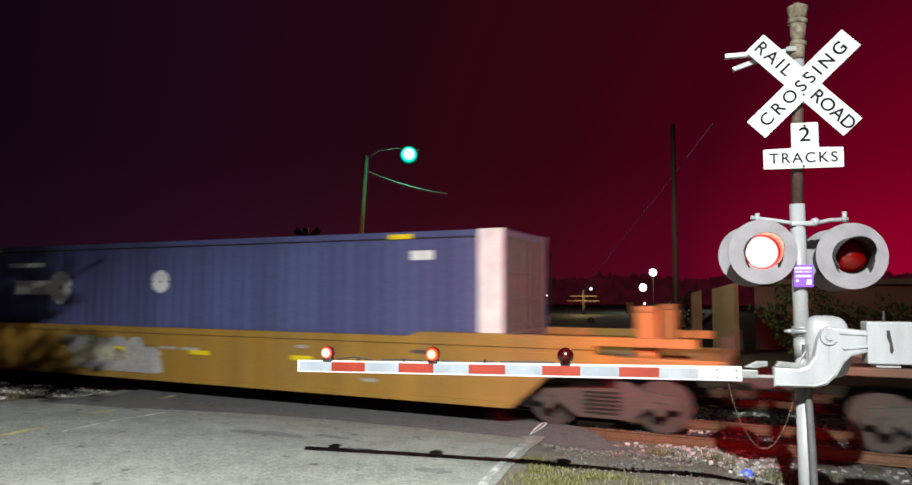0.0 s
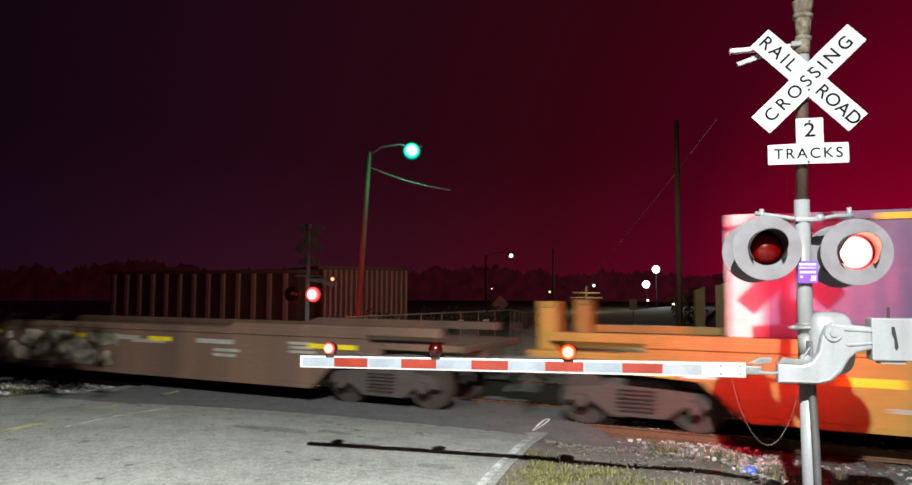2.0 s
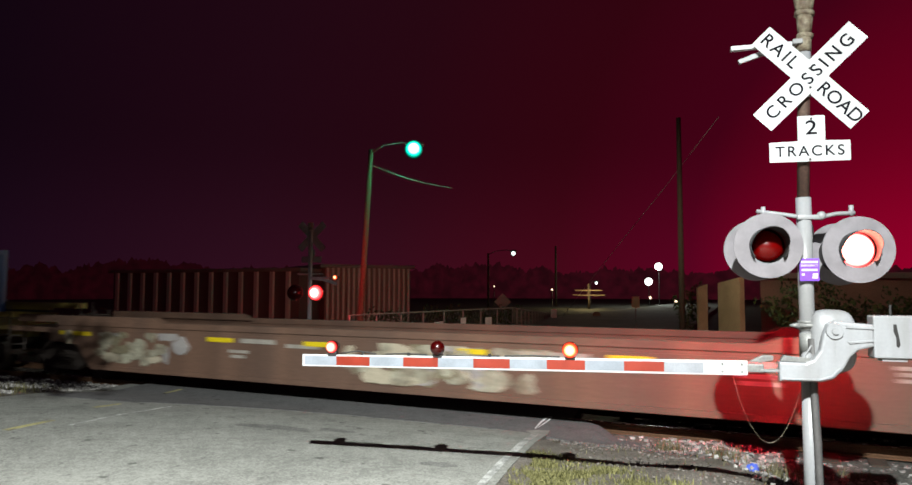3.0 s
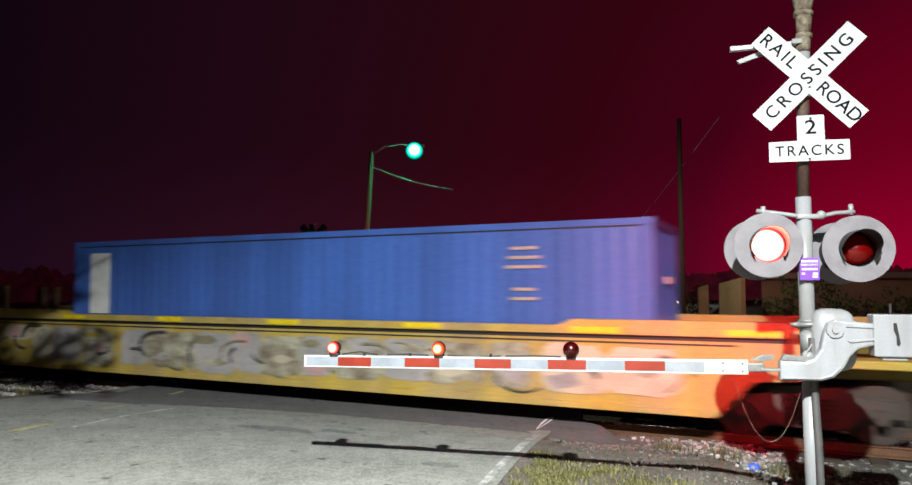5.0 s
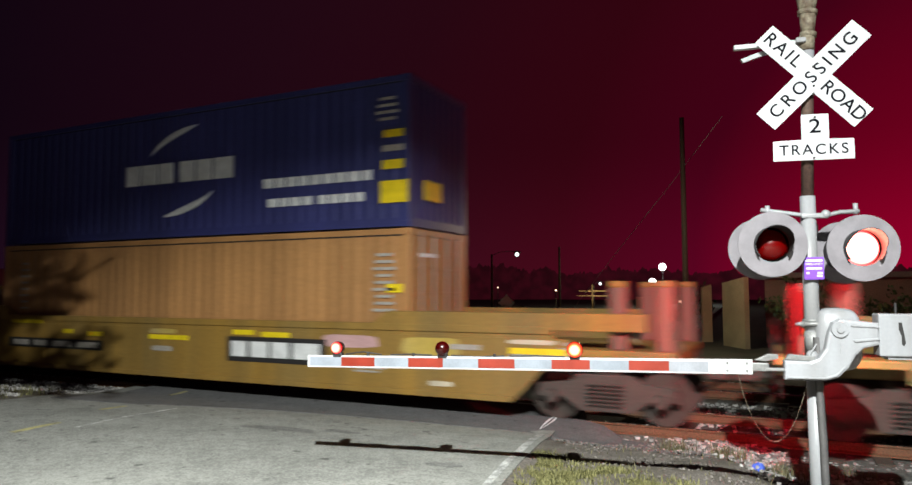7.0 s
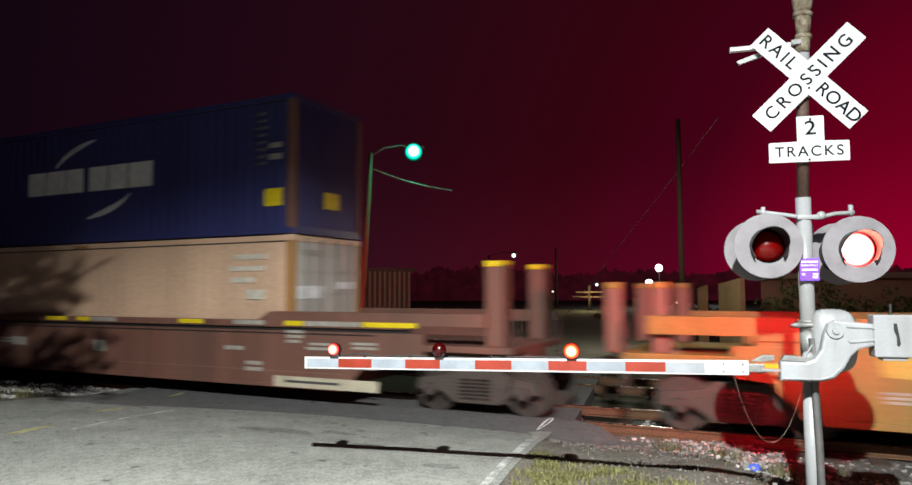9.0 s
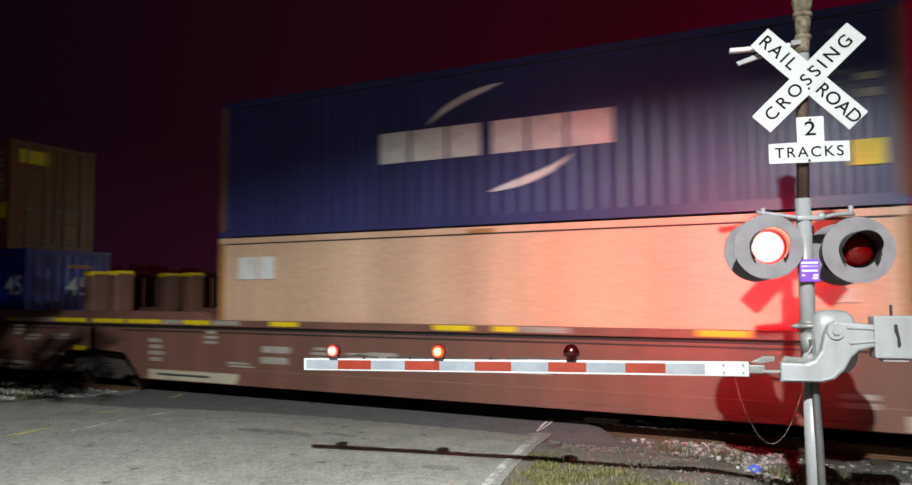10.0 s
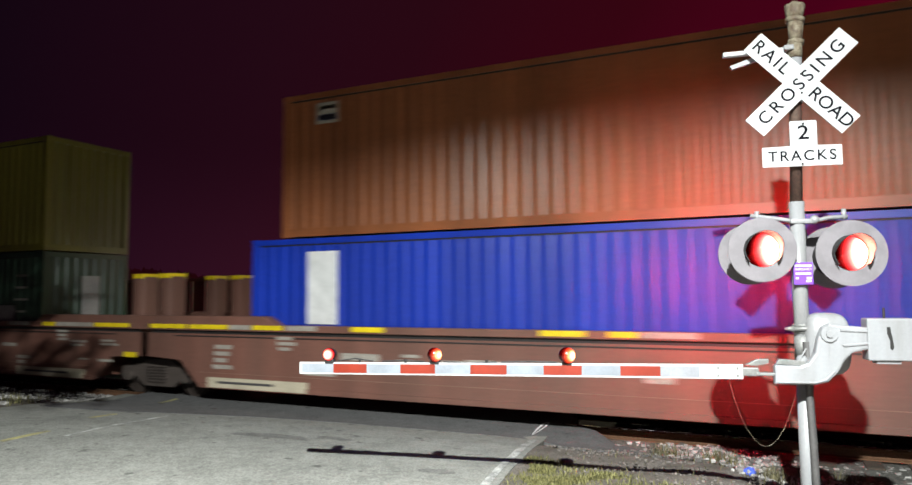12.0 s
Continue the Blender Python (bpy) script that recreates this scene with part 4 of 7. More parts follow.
    part("junction_box", box(B(), -0.05, 0.10, 0.05, 0.16, 2.70, 2.83, 0.02), M["black"], sig)
    for x, z, even in ((-0.356, 2.616, False), (0.41, 2.571, True)):
        lamp_head(sig, x, z, -0.16, 0, None, even, 0.305)
        lamp_head(sig, x - 0.03, z - 0.02, 0.30, 1, None, even, 0.305)
    # emergency notice
    bm = B()
    box(bm, -0.077, 0.092, -0.112, -0.106, 2.285, 2.495, 0.002)
    note = part("notice_plate", bm, M["purple"], sig, "small purple notice plate")
    lettering("legend", "EMERGENCY", 0.026, face(0.008, 2.428, 0, -0.113), M["mark_white"], note, 1.0, 0.0008)
    bm = B()
    for x0, x1, z in ((-0.065, 0.08, 2.462), (-0.06, 0.075, 2.388), (-0.06, -0.035, 2.345), (0.035, 0.078, 2.345), (0.03, 0.075, 2.318)):
        box(bm, x0, x1, -0.1145, -0.112, z - 0.009, z + 0.009)
    part("notice_line", bm, M["mark_white"], note)
    # gate mechanism
    bm = B()
    out = [(-0.315, 1.375), (0.03, 1.375), (0.13, 1.405), (0.215, 1.49), (0.275, 1.60), (0.34, 1.665), (0.47, 1.70), (0.47, 1.895), (0.16, 1.925), (0.10, 1.895),
           (0.06, 1.80), (0.03, 1.66), (-0.03, 1.575), (-0.10, 1.545), (-0.315, 1.55)]
    slab(bm, out, -0.31, -0.20, 0.022)
    part("gate_casting", bm, M["alu"], sig, "silver curved gate arm casting", False)
    bm = B()
    rod(bm, (0.15, -0.312, 1.835), (0.15, -0.33, 1.835), 0.075, 0.07, 28)
    rod(bm, (0.15, -0.33, 1.835), (0.15, -0.345, 1.835), 0.032, 0.03, 18)
    part("pivot_cap", bm, M["alu"], sig, "", False)
    bm = B()
    slab(bm, [(0.24, 1.885), (0.465, 1.872), (0.465, 1.852), (0.24, 1.862)], -0.322, -0.308, 0.004)
    slab(bm, [(0.25, 1.742), (0.465, 1.765), (0.465, 1.745), (0.27, 1.722)], -0.322, -0.308, 0.004)
    box(bm, 0.147, 0.155, -0.315, -0.308, 1.62, 1.74)
    slab(bm, [(-0.30, 1.39), (0.02, 1.39), (0.12, 1.42), (0.19, 1.50), (0.175, 1.505), (0.11, 1.437), (0.02, 1.405), (-0.30, 1.405)], -0.318, -0.308, 0.003)
    part("casting_rib", bm, M["alu"], sig)
    bm = B()
    bmesh.ops.create_uvsphere(bm, u_segments=24, v_segments=16, radius=1.0)
    for v in bm.verts:
        x, y, z = v.co
        v.co = Vector((0.20 + 0.20 * math.copysign(abs(x) ** 0.6, x), -0.02 + 0.15 * math.copysign(abs(y) ** 0.6, y), 1.73 + 0.29 * math.copysign(abs(z) ** 0.6, z)))
    part("gate_motor", bm, M["alu"], sig, "rounded silver gate motor housing", True)
    bm = B()
    box(bm, 0.468, 0.85, -0.30, -0.13, 1.60, 1.975, 0.012)
    weight = part("counterweight", bm, M["alu"], sig, "square silver counterweight plate")
    bm = B()
    slab(bm, [(0.625, 1.90), (0.65, 1.90), (0.655, 1.86), (0.665, 1.80), (0.675, 1.72), (0.66, 1.695), (0.645, 1.71), (0.645, 1.78), (0.625, 1.84)], -0.306, -0.298)
    part("counterweight_slot", bm, M["black"], weight)
    part("counterweight_bolt", rod(B(), (0.64, -0.20, 1.97), (0.64, -0.20, 2.07), 0.012, seg=8), M["black"], weight)
    bm = B()
    box(bm, 0.54, 0.74, -0.27, -0.15, 1.57, 1.60, 0.004)
    part("counterweight_lug", bm, M["alu"], weight)
    bm = B()
    rod(bm, (-0.10, -0.09, 1.87), (0.12, -0.09, 1.87), 0.022, seg=12)
    rod(bm, (-0.17, -0.09, 1.87), (-0.09, -0.09, 1.87), 0.010, 0.03, seg=12)
    for z in (1.84, 1.90):
        rod(bm, (0, 0, z - 0.012), (0, 0, z + 0.012), 0.084, seg=20)
    rod(bm, (0, -0.02, 1.60), (0, -0.02, 1.80), 0.075, seg=20)
    part("mast_clamp", bm, M["galv"], sig, "", True)
    bm = B()
    tube(bm, [(0.045, -0.11, -0.1), (0.04, -0.11, 0.35), (0.035, -0.11, 0.8), (0.02, -0.10, 1.25), (0.01, -0.10, 1.75)], 0.034, 12)
    part("conduit", bm, M["conduit"], sig, "grey flexible conduit", True)
    bm = B()
    rod(bm, (0.045, -0.11, 0.28), (0.045, -0.11, 0.40), 0.047, seg=16)
    part("conduit_coupling", bm, M["galv"], sig, "", True)
    # gate arm
    z_at = lambda x: 1.48 + 0.009 * (x + 0.58)
    g = part("gate_arm", slab(B(), [(-5.03, z_at(-5.03) - 0.062), (-0.58, z_at(-0.58) - 0.068), (-0.58, z_at(-0.58) + 0.068), (-5.03, z_at(-5.03) + 0.062)], -0.265, -0.235, 0.004), M["white_sign"], sig, "white gate arm with red stripes")
    for i in range(5):
        xa = -4.64 + 0.7375 * i
        xb = xa + 0.37
        slab(bm := B(), [(xa, z_at(xa) - 0.047), (xb, z_at(xb) - 0.047), (xb, z_at(xb) + 0.047), (xa, z_at(xa) + 0.047)], -0.2685, -0.264)
        part("red_stripe", bm, M["red_sheet"], g, "red reflective stripe")
        xa, xb = (xa - 0.3675, xa) if i else (-5.0, xa)
        slab(bm := B(), [(xa, z_at(xa) - 0.047), (xb, z_at(xb) - 0.047), (xb, z_at(xb) + 0.047), (xa, z_at(xa) + 0.047)], -0.2680, -0.264)
        part("white_stripe", bm, M["white_stripe"], g, "white reflective stripe")
    slab(bm := B(), [(-1.32, 1.42), (-0.965, 1.424), (-0.965, 1.522), (-1.32, 1.518)], -0.2685, -0.264)
    part("grey_stripe", bm, M["grey_sheet"], g)
    for x in (-0.80, -0.63):
        for dz in (-0.035, 0.035):
            part("arm_bolt", rod(B(), (x, -0.265, 1.48 + dz), (x, -0.276, 1.48 + dz), 0.011, seg=10), M["galv"], g)
    bm = B()
    box(bm, -0.585, -0.44, -0.27, -0.23, 1.44, 1.52, 0.01)
    box(bm, -0.47, -0.31, -0.29, -0.21, 1.45, 1.475, 0.005)
    slab(bm, [(-0.56, 1.545), (-0.45, 1.60), (-0.36, 1.60), (-0.36, 1.56), (-0.47, 1.535)], -0.28, -0.22, 0.004)
    slab(bm, [(-0.30, 1.555), (-0.05, 1.545), (-0.05, 1.585), (-0.27, 1.605)], -0.28, -0.22, 0.004)
    part("arm_clamp", bm, M["galv"], sig, "galvanised arm clamp")
    bm = B()
    rod(bm, (-0.10, -0.25, 1.58), (-0.03, -0.25, 1.70), 0.008, seg=8)
    bmesh.ops.create_uvsphere(bm, u_segments=12, v_segments=8, radius=0.05, matrix=Matrix.Translation((-0.06, -0.2, 1.59)))
    part("arm_latch", bm, M["alu"], sig)
    # lamps on the arm
    for x, even, steady, glass in ((-4.69, None, True, LENS_TIP), (-3.54, False, False, LENS_SMALL), (-2.20, True, False, LENS_ROOT)):
        z = z_at(x) + 0.145
        bm = B()
        box(bm, x - 0.05, x + 0.05, -0.275, -0.195, z - 0.10, z - 0.05, 0.012)
        rod(bm, (x, -0.235, z), (x, -0.20, z), 0.06, seg=20)
        rod(bm, (x - 0.04, -0.26, z - 0.09), (x - 0.04, -0.26, z - 0.05), 0.012, seg=8)
        part("gate_lamp", bm, M["black"], g, "small black gate lamp body")
        ball = new("gate_lens", glass)
        ball.parent = sig
        place = Matrix.Translation((x, -0.262, z))
        ball.matrix_local = place
        if not steady:
            MOVES.append((ball, ball_rows(even, place, 0)))
    bm = B()
    for a, b, sag in ((-4.60, -4.2, 0.02), (-4.1, -3.65, 0.0), (-3.45, -2.9, -0.02), (-2.85, -2.3, 0.0)):
        tube(bm, [(a, -0.25, z_at(a) + 0.075), ((a + b) / 2, -0.25, z_at(a) + 0.085 + sag), (b, -0.25, z_at(b) + 0.075)], 0.008, 6)
    for x in (-4.35, -3.85, -3.0):
        rod(bm, (x, -0.25, z_at(x) + 0.06), (x, -0.25, z_at(x) + 0.095), 0.016, seg=8)
    part("lamp_cable", bm, M["black"], g)
    bm = B()
    pts = []
    for k in range(15):
        u = k / 14
        x = -0.70 + 0.60 * u
        z = 1.40 - 0.55 * math.sin(math.pi * min(1, u * 1.02)) ** 0.75 - 0.12 * u
        pts.append((x, -0.22 + 0.1 * u, z))
    tube(bm, pts, 0.0015, 6)
    part("slack_wire", bm, M["cream"], sig, "thin slack wire loop")


make_signal()

# ---- the train ----


def run_of(t):
    """Metres that the train has gone at t seconds."""
    return 9.83 * t + 0.0375 * t * t


RIDE_T = [0, 1, 2, 3, 4, 5, 6, 7, 8, 9, 10, 11, 12, 12.4]
AXIS = TRACK_Y[0]


def ride(ob, u):
    ob.matrix_world = pose(u, AXIS, 0)
    MOVES.append((ob, [(t, pose(u + run_of(t), AXIS, 0)) for t in RIDE_T]))


def corrugated(bm, x0, x1, y, z0, z1, out, pitch=0.278, depth=0.048):
    """A pressed steel wall in the xz plane; out: -1 or 1, the way it faces."""
    xs = []
    n = max(1, round((x1 - x0) / pitch))
    p = (x1 - x0) / n
    for i in range(n):
        a = x0 + i * p
        xs += [(a, 0), (a + p * 0.26, 0), (a + p * 0.5, 1), (a + p * 0.76, 1)]
    xs.append((x1, 0))
    lo = [bm.verts.new((x, y - out * depth * k, z0)) for x, k in xs]
    hi = [bm.verts.new((x, y - out * depth * k, z1)) for x, k in xs]
    for i in range(len(xs) - 1):
        q = (lo[i], lo[i + 1], hi[i + 1], hi[i])
        bm.faces.new(q if out < 0 else q[::-1])


def container(u, length, base, height, key, label, posts=None, doors=False, decals=None, group="containers on the train", corners=None, depth=0.048):
    """A freight container; u: its middle along the train, base: height of its floor."""
    ob = thing("freight_container", Matrix(), label, "container", group)
    m = M[key]
    h, w = length / 2, 1.219
    z0, z1 = base, base + height
    for s in (-1, 1):
        bm = B()
        corrugated(bm, -h + 0.16, h - 0.16, s * (w - 0.012), z0 + 0.16, z1 - 0.15, s, 0.278, depth)
        part("side_wall", bm, m, ob)
        # shade of the gap below the top rail, put in as black colour
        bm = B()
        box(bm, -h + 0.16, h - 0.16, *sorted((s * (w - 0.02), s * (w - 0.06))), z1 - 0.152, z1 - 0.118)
        part("rail_gap_shade", bm, M["black"], ob, "black strip painted as the shaded gap under the top rail")
        bm = B()
        box(bm, -h + 0.1, h - 0.1, s * w - (0.10 if s > 0 else 0), s * w + (0.10 if s < 0 else 0), z0 + 0.01, z0 + 0.17)
        part("bottom_rail", bm, m, ob)
        bm = B()
        box(bm, -h + 0.1, h - 0.1, s * w - (0.07 if s > 0 else 0), s * w + (0.07 if s < 0 else 0), z1 - 0.12, z1 - 0.01)
        part("top_rail", bm, m, ob)
    bm = B()
    box(bm, -h + 0.05, h - 0.05, -w + 0.04, w - 0.04, z1 - 0.045, z1 - 0.02)
    part("roof", bm, m, ob)
    bm = B()
    box(bm, -h + 0.05, h - 0.05, -w + 0.04, w - 0.04, z0 + 0.05, z0 + 0.12)
    part("underframe", bm, M["bogie"], ob)
    for sx in (-1, 1):
        for sy in (-1, 1):
            bm = B()
            xa, xb = sorted((sx * h, sx * (h - 0.17)))
            ya, yb = sorted((sy * w, sy * (w - 0.15)))
            box(bm, xa, xb, ya, yb, z0 + 0.118, z1 - 0.118, 0.01)
            part("corner_post", bm, M[corners] if corners else m, ob)
            for zz in (z0, z1 - 0.118):
                bm = B()
                box(bm, *sorted((sx * (h + 0.003), sx * (h - 0.178))), *sorted((sy * (w + 0.003), sy * (w - 0.162))), zz, zz + 0.118, 0.006)
                part("corner_casting", bm, m if posts is None else M["galv"], ob)
    # rear wall
    bm = B()
    tmp = B()
    corrugated(tmp, -w + 0.15, w - 0.15, 0, z0 + 0.16, z1 - 0.11, -1)
    tmp.transform(Matrix.Translation((-h + 0.02, 0, 0)) @ Matrix.Rotation(radians(-90), 4, "Z"))
    part("end_wall", tmp, m, ob)
    bm.free()
    for sx in (-1, 1):
        bm = B()
        box(bm, *sorted((sx * h, sx * (h - 0.12))), -w + 0.14, w - 0.14, z0 + 0.01, z0 + 0.17)
        part("sill", bm, m, ob)
        bm = B()
        box(bm, *sorted((sx * h, sx * (h - 0.12))), -w + 0.14, w - 0.14, z1 - 0.13, z1 - 0.01)
        part("header", bm, m, ob)
    # leading end: doors with lock rods, or a ribbed wall
    dm = M[doors] if isinstance(doors, str) else m
    if doors:
        for s in (-1, 1):
            bm = B()
            box(bm, h - 0.06, h - 0.015, *sorted((s * 0.008, s * (w - 0.155))), z0 + 0.175, z1 - 0.135, 0.006)
            d = part("door", bm, dm, ob, "container end door")
            for k in range(5):
                zz = z0 + 0.3 + k * (height - 0.6) / 5
                part("pressed_panel", box(B(), h - 0.016, h - 0.004, *sorted((s * 0.05, s * (w - 0.2))), zz, zz + (height - 0.6) / 5 - 0.09, 0.008), dm, d)
            for yy in (0.28, 0.78):
                bm = B()
                rod(bm, (h + 0.015, s * yy, z0 + 0.08), (h + 0.015, s * yy, z1 - 0.06), 0.017, seg=8)
                part("lock_rod", bm, M["galv"], d)
                bm = B()
                box(bm, h + 0.02, h + 0.04, *sorted((s * (yy - 0.16), s * (yy + 0.02))), z0 + 1.05, z0 + 1.10, 0.004)
                part("door_handle", bm, M["galv"], d)
    else:
        tmp = B()
        corrugated(tmp, -w + 0.15, w - 0.15, 0, z0 + 0.16, z1 - 0.11, -1)
        tmp.transform(Matrix.Translation((h - 0.02, 0, 0)) @ Matrix.Rotation(radians(90), 4, "Z"))
        part("end_wall", tmp, m, ob)
    if posts:
        for sx in (-1, 1):
            bm = B()
            box(bm, *sorted((sx * (h + 0.004), sx * (h - 0.46))), -w - 0.012, -w + 0.03, z0 + 0.0, z1, 0.004)
            part("white_post_panel", bm, M[posts], ob, "white painted end panel")
    for d in decals or ():
        kind, x, z, *rest = d
        y0, y1 = -w - 0.014, -w + 0.002
        bm = B()
        if kind == "bar":
            wd, hg, mm = rest
            box(bm, x - wd / 2, x + wd / 2, y0, y1, z0 + z - hg / 2, z0 + z + hg / 2)
            part("marking", bm, M[mm], ob)
        elif kind == "end":
            y, wd, hg, mm = x, *rest
            box(bm, h - 0.02, h + 0.012, y - wd / 2, y + wd / 2, z0 + z - hg / 2, z0 + z + hg / 2)
            part("marking", bm, M[mm], ob)
        elif kind == "text":
            size, text = rest
            bm.free()
            lettering("number", text, size, Matrix.Translation((x, y0, z0 + z)) @ Matrix.Rotation(radians(90), 4, "X"), M["mark_white"], ob, 1.0, 0.003)
        elif kind == "endtext":
            size, text = rest
            bm.free()
            lettering("number", text, size, Matrix.Translation((h + 0.012, x, z0 + z)) @ Matrix.Rotation(radians(90), 4, "Z") @ Matrix.Rotation(radians(90), 4, "X"), M["mark_white"], ob, 1.0, 0.003)
        elif kind == "letters":
            # a word mark as plain blocks: width of each block, gap
            hg, blocks = rest
            xx = x
            for wd in blocks:
                if wd > 0:
                    o = [(xx, z0 + z - hg / 2), (xx + wd, z0 + z - hg / 2), (xx + wd * 1.0, z0 + z + hg / 2), (xx, z0 + z + hg / 2)]
                    part("word_mark", slab(B(), o, y0, y1), M["mark_white"], ob, "white block of a word mark")
                    xx += wd + 0.07
                else:
                    xx -= wd
            bm.free()
        elif kind == "arc":
            r, a0, a1, sq, thick = rest
            n = 14
            o = []
            for k in range(n + 1):
                a = radians(a0 + (a1 - a0) * k / n)
                o.append((x + r * math.cos(a), z0 + z + sq * r * math.sin(a)))
            for k in range(n, -1, -1):
                a = radians(a0 + (a1 - a0) * k / n)
                t = thick * math.sin(math.pi * (k / n) ** 0.8) + 0.01
                o.append((x + (r - t) * math.cos(a), z0 + z + sq * (r - t) * math.sin(a)))
            slab(bm, o, y0, y1)
            part("arc_mark", bm, M["mark_white"], ob, "white curved swoosh")
        elif kind == "hex":
            r, = rest
            for k in range(6):
                a = radians(60 * k + 30)
                c, s = math.cos(a), math.sin(a)
                p = [(0.16, -0.42), (0.95, -0.42), (1.0, 0.0), (0.95, 0.42), (0.16, 0.42)]
                p = [(px * r, pz * r * 0.9) for px, pz in p]
                part("star_mark", slab(B(), [(x + c * a2 - s * b2, z0 + z + s * a2 + c * b2) for a2, b2 in p], y0 + 0.0005 * k, y1), M["mark_white"], ob, "white petal of a hexagonal mark")
            bm.free()
    ride(ob, u)
    return ob


def make_bogie(u):
    """A two-axle freight bogie."""
    ob = thing("bogie", Matrix(), "dusty two-axle freight bogie with steel wheels", "bogie", "bogies under the train")
    r, wb = 0.42, 0.89
    for s in (-1, 1):
        bm = B()
        y = s * 1.0
        o = [(-1.18, 0.40), (-1.12, 0.62), (-0.62, 0.68), (-0.42, 0.80), (0.42, 0.80), (0.62, 0.68), (1.12, 0.62), (1.18, 0.40), (0.72, 0.40), (0.44, 0.20), (-0.44, 0.20), (-0.72, 0.40)]
        slab(bm, o, y - 0.06, y + 0.06, 0.02)
        part("side_frame", bm, M["bogie"], ob)
        for k in range(3):
            bm = B()
            x = -0.2 + 0.2 * k
            tube(bm, [(x + 0.075 * math.cos(j * 0.7), y + s * 0.07 + 0.075 * math.sin(j * 0.7), 0.28 + j * 0.0072) for j in range(54)], 0.017, 5)
            part("spring", bm, M["bogie"], ob)
        for sx in (-1, 1):
            bm = B()
            rod(bm, (sx * wb, y + s * 0.05, r), (sx * wb, y + s * 0.16, r), 0.12, 0.10, 18)
            part("axle_box", bm, M["bogie"], ob)
    bm = B()
    box(bm, -0.2, 0.2, -1.0, 1.0, 0.55, 0.80, 0.03)
    part("bolster", bm, M["bogie"], ob)
    for sx in (-1, 1):
        bm = B()
        rod(bm, (0, -0.95, 0), (0, 0.95, 0), 0.075, seg=12)
        for s in (-1, 1):
            y = s * GAUGE
            rod(bm, (0, y - s * 0.06, 0), (0, y + s * 0.07, 0), r + 0.0, r, 32)
            rod(bm, (0, y - s * 0.06, 0), (0, y - s * 0.09, 0), r + 0.028, r + 0.022, 32)
            rod(bm, (0, y + s * 0.07, 0), (0, y + s * 0.085, 0), r * 0.55, r * 0.4, 24)
            for k in range(4):
                a = k * math.pi / 2
                rod(bm, (math.cos(a) * 0.26, y + s * 0.07, math.sin(a) * 0.26), (math.cos(a) * 0.26, y + s * 0.078, math.sin(a) * 0.26), 0.035, seg=8)
        ws = part("wheelset", bm, M["wheel"], ob)
        ws.matrix_local = pose(sx * wb, 0, r)
        SPIN.append((ws, sx * wb, r))
    ride(ob, u)
    return ob


SPIN = []


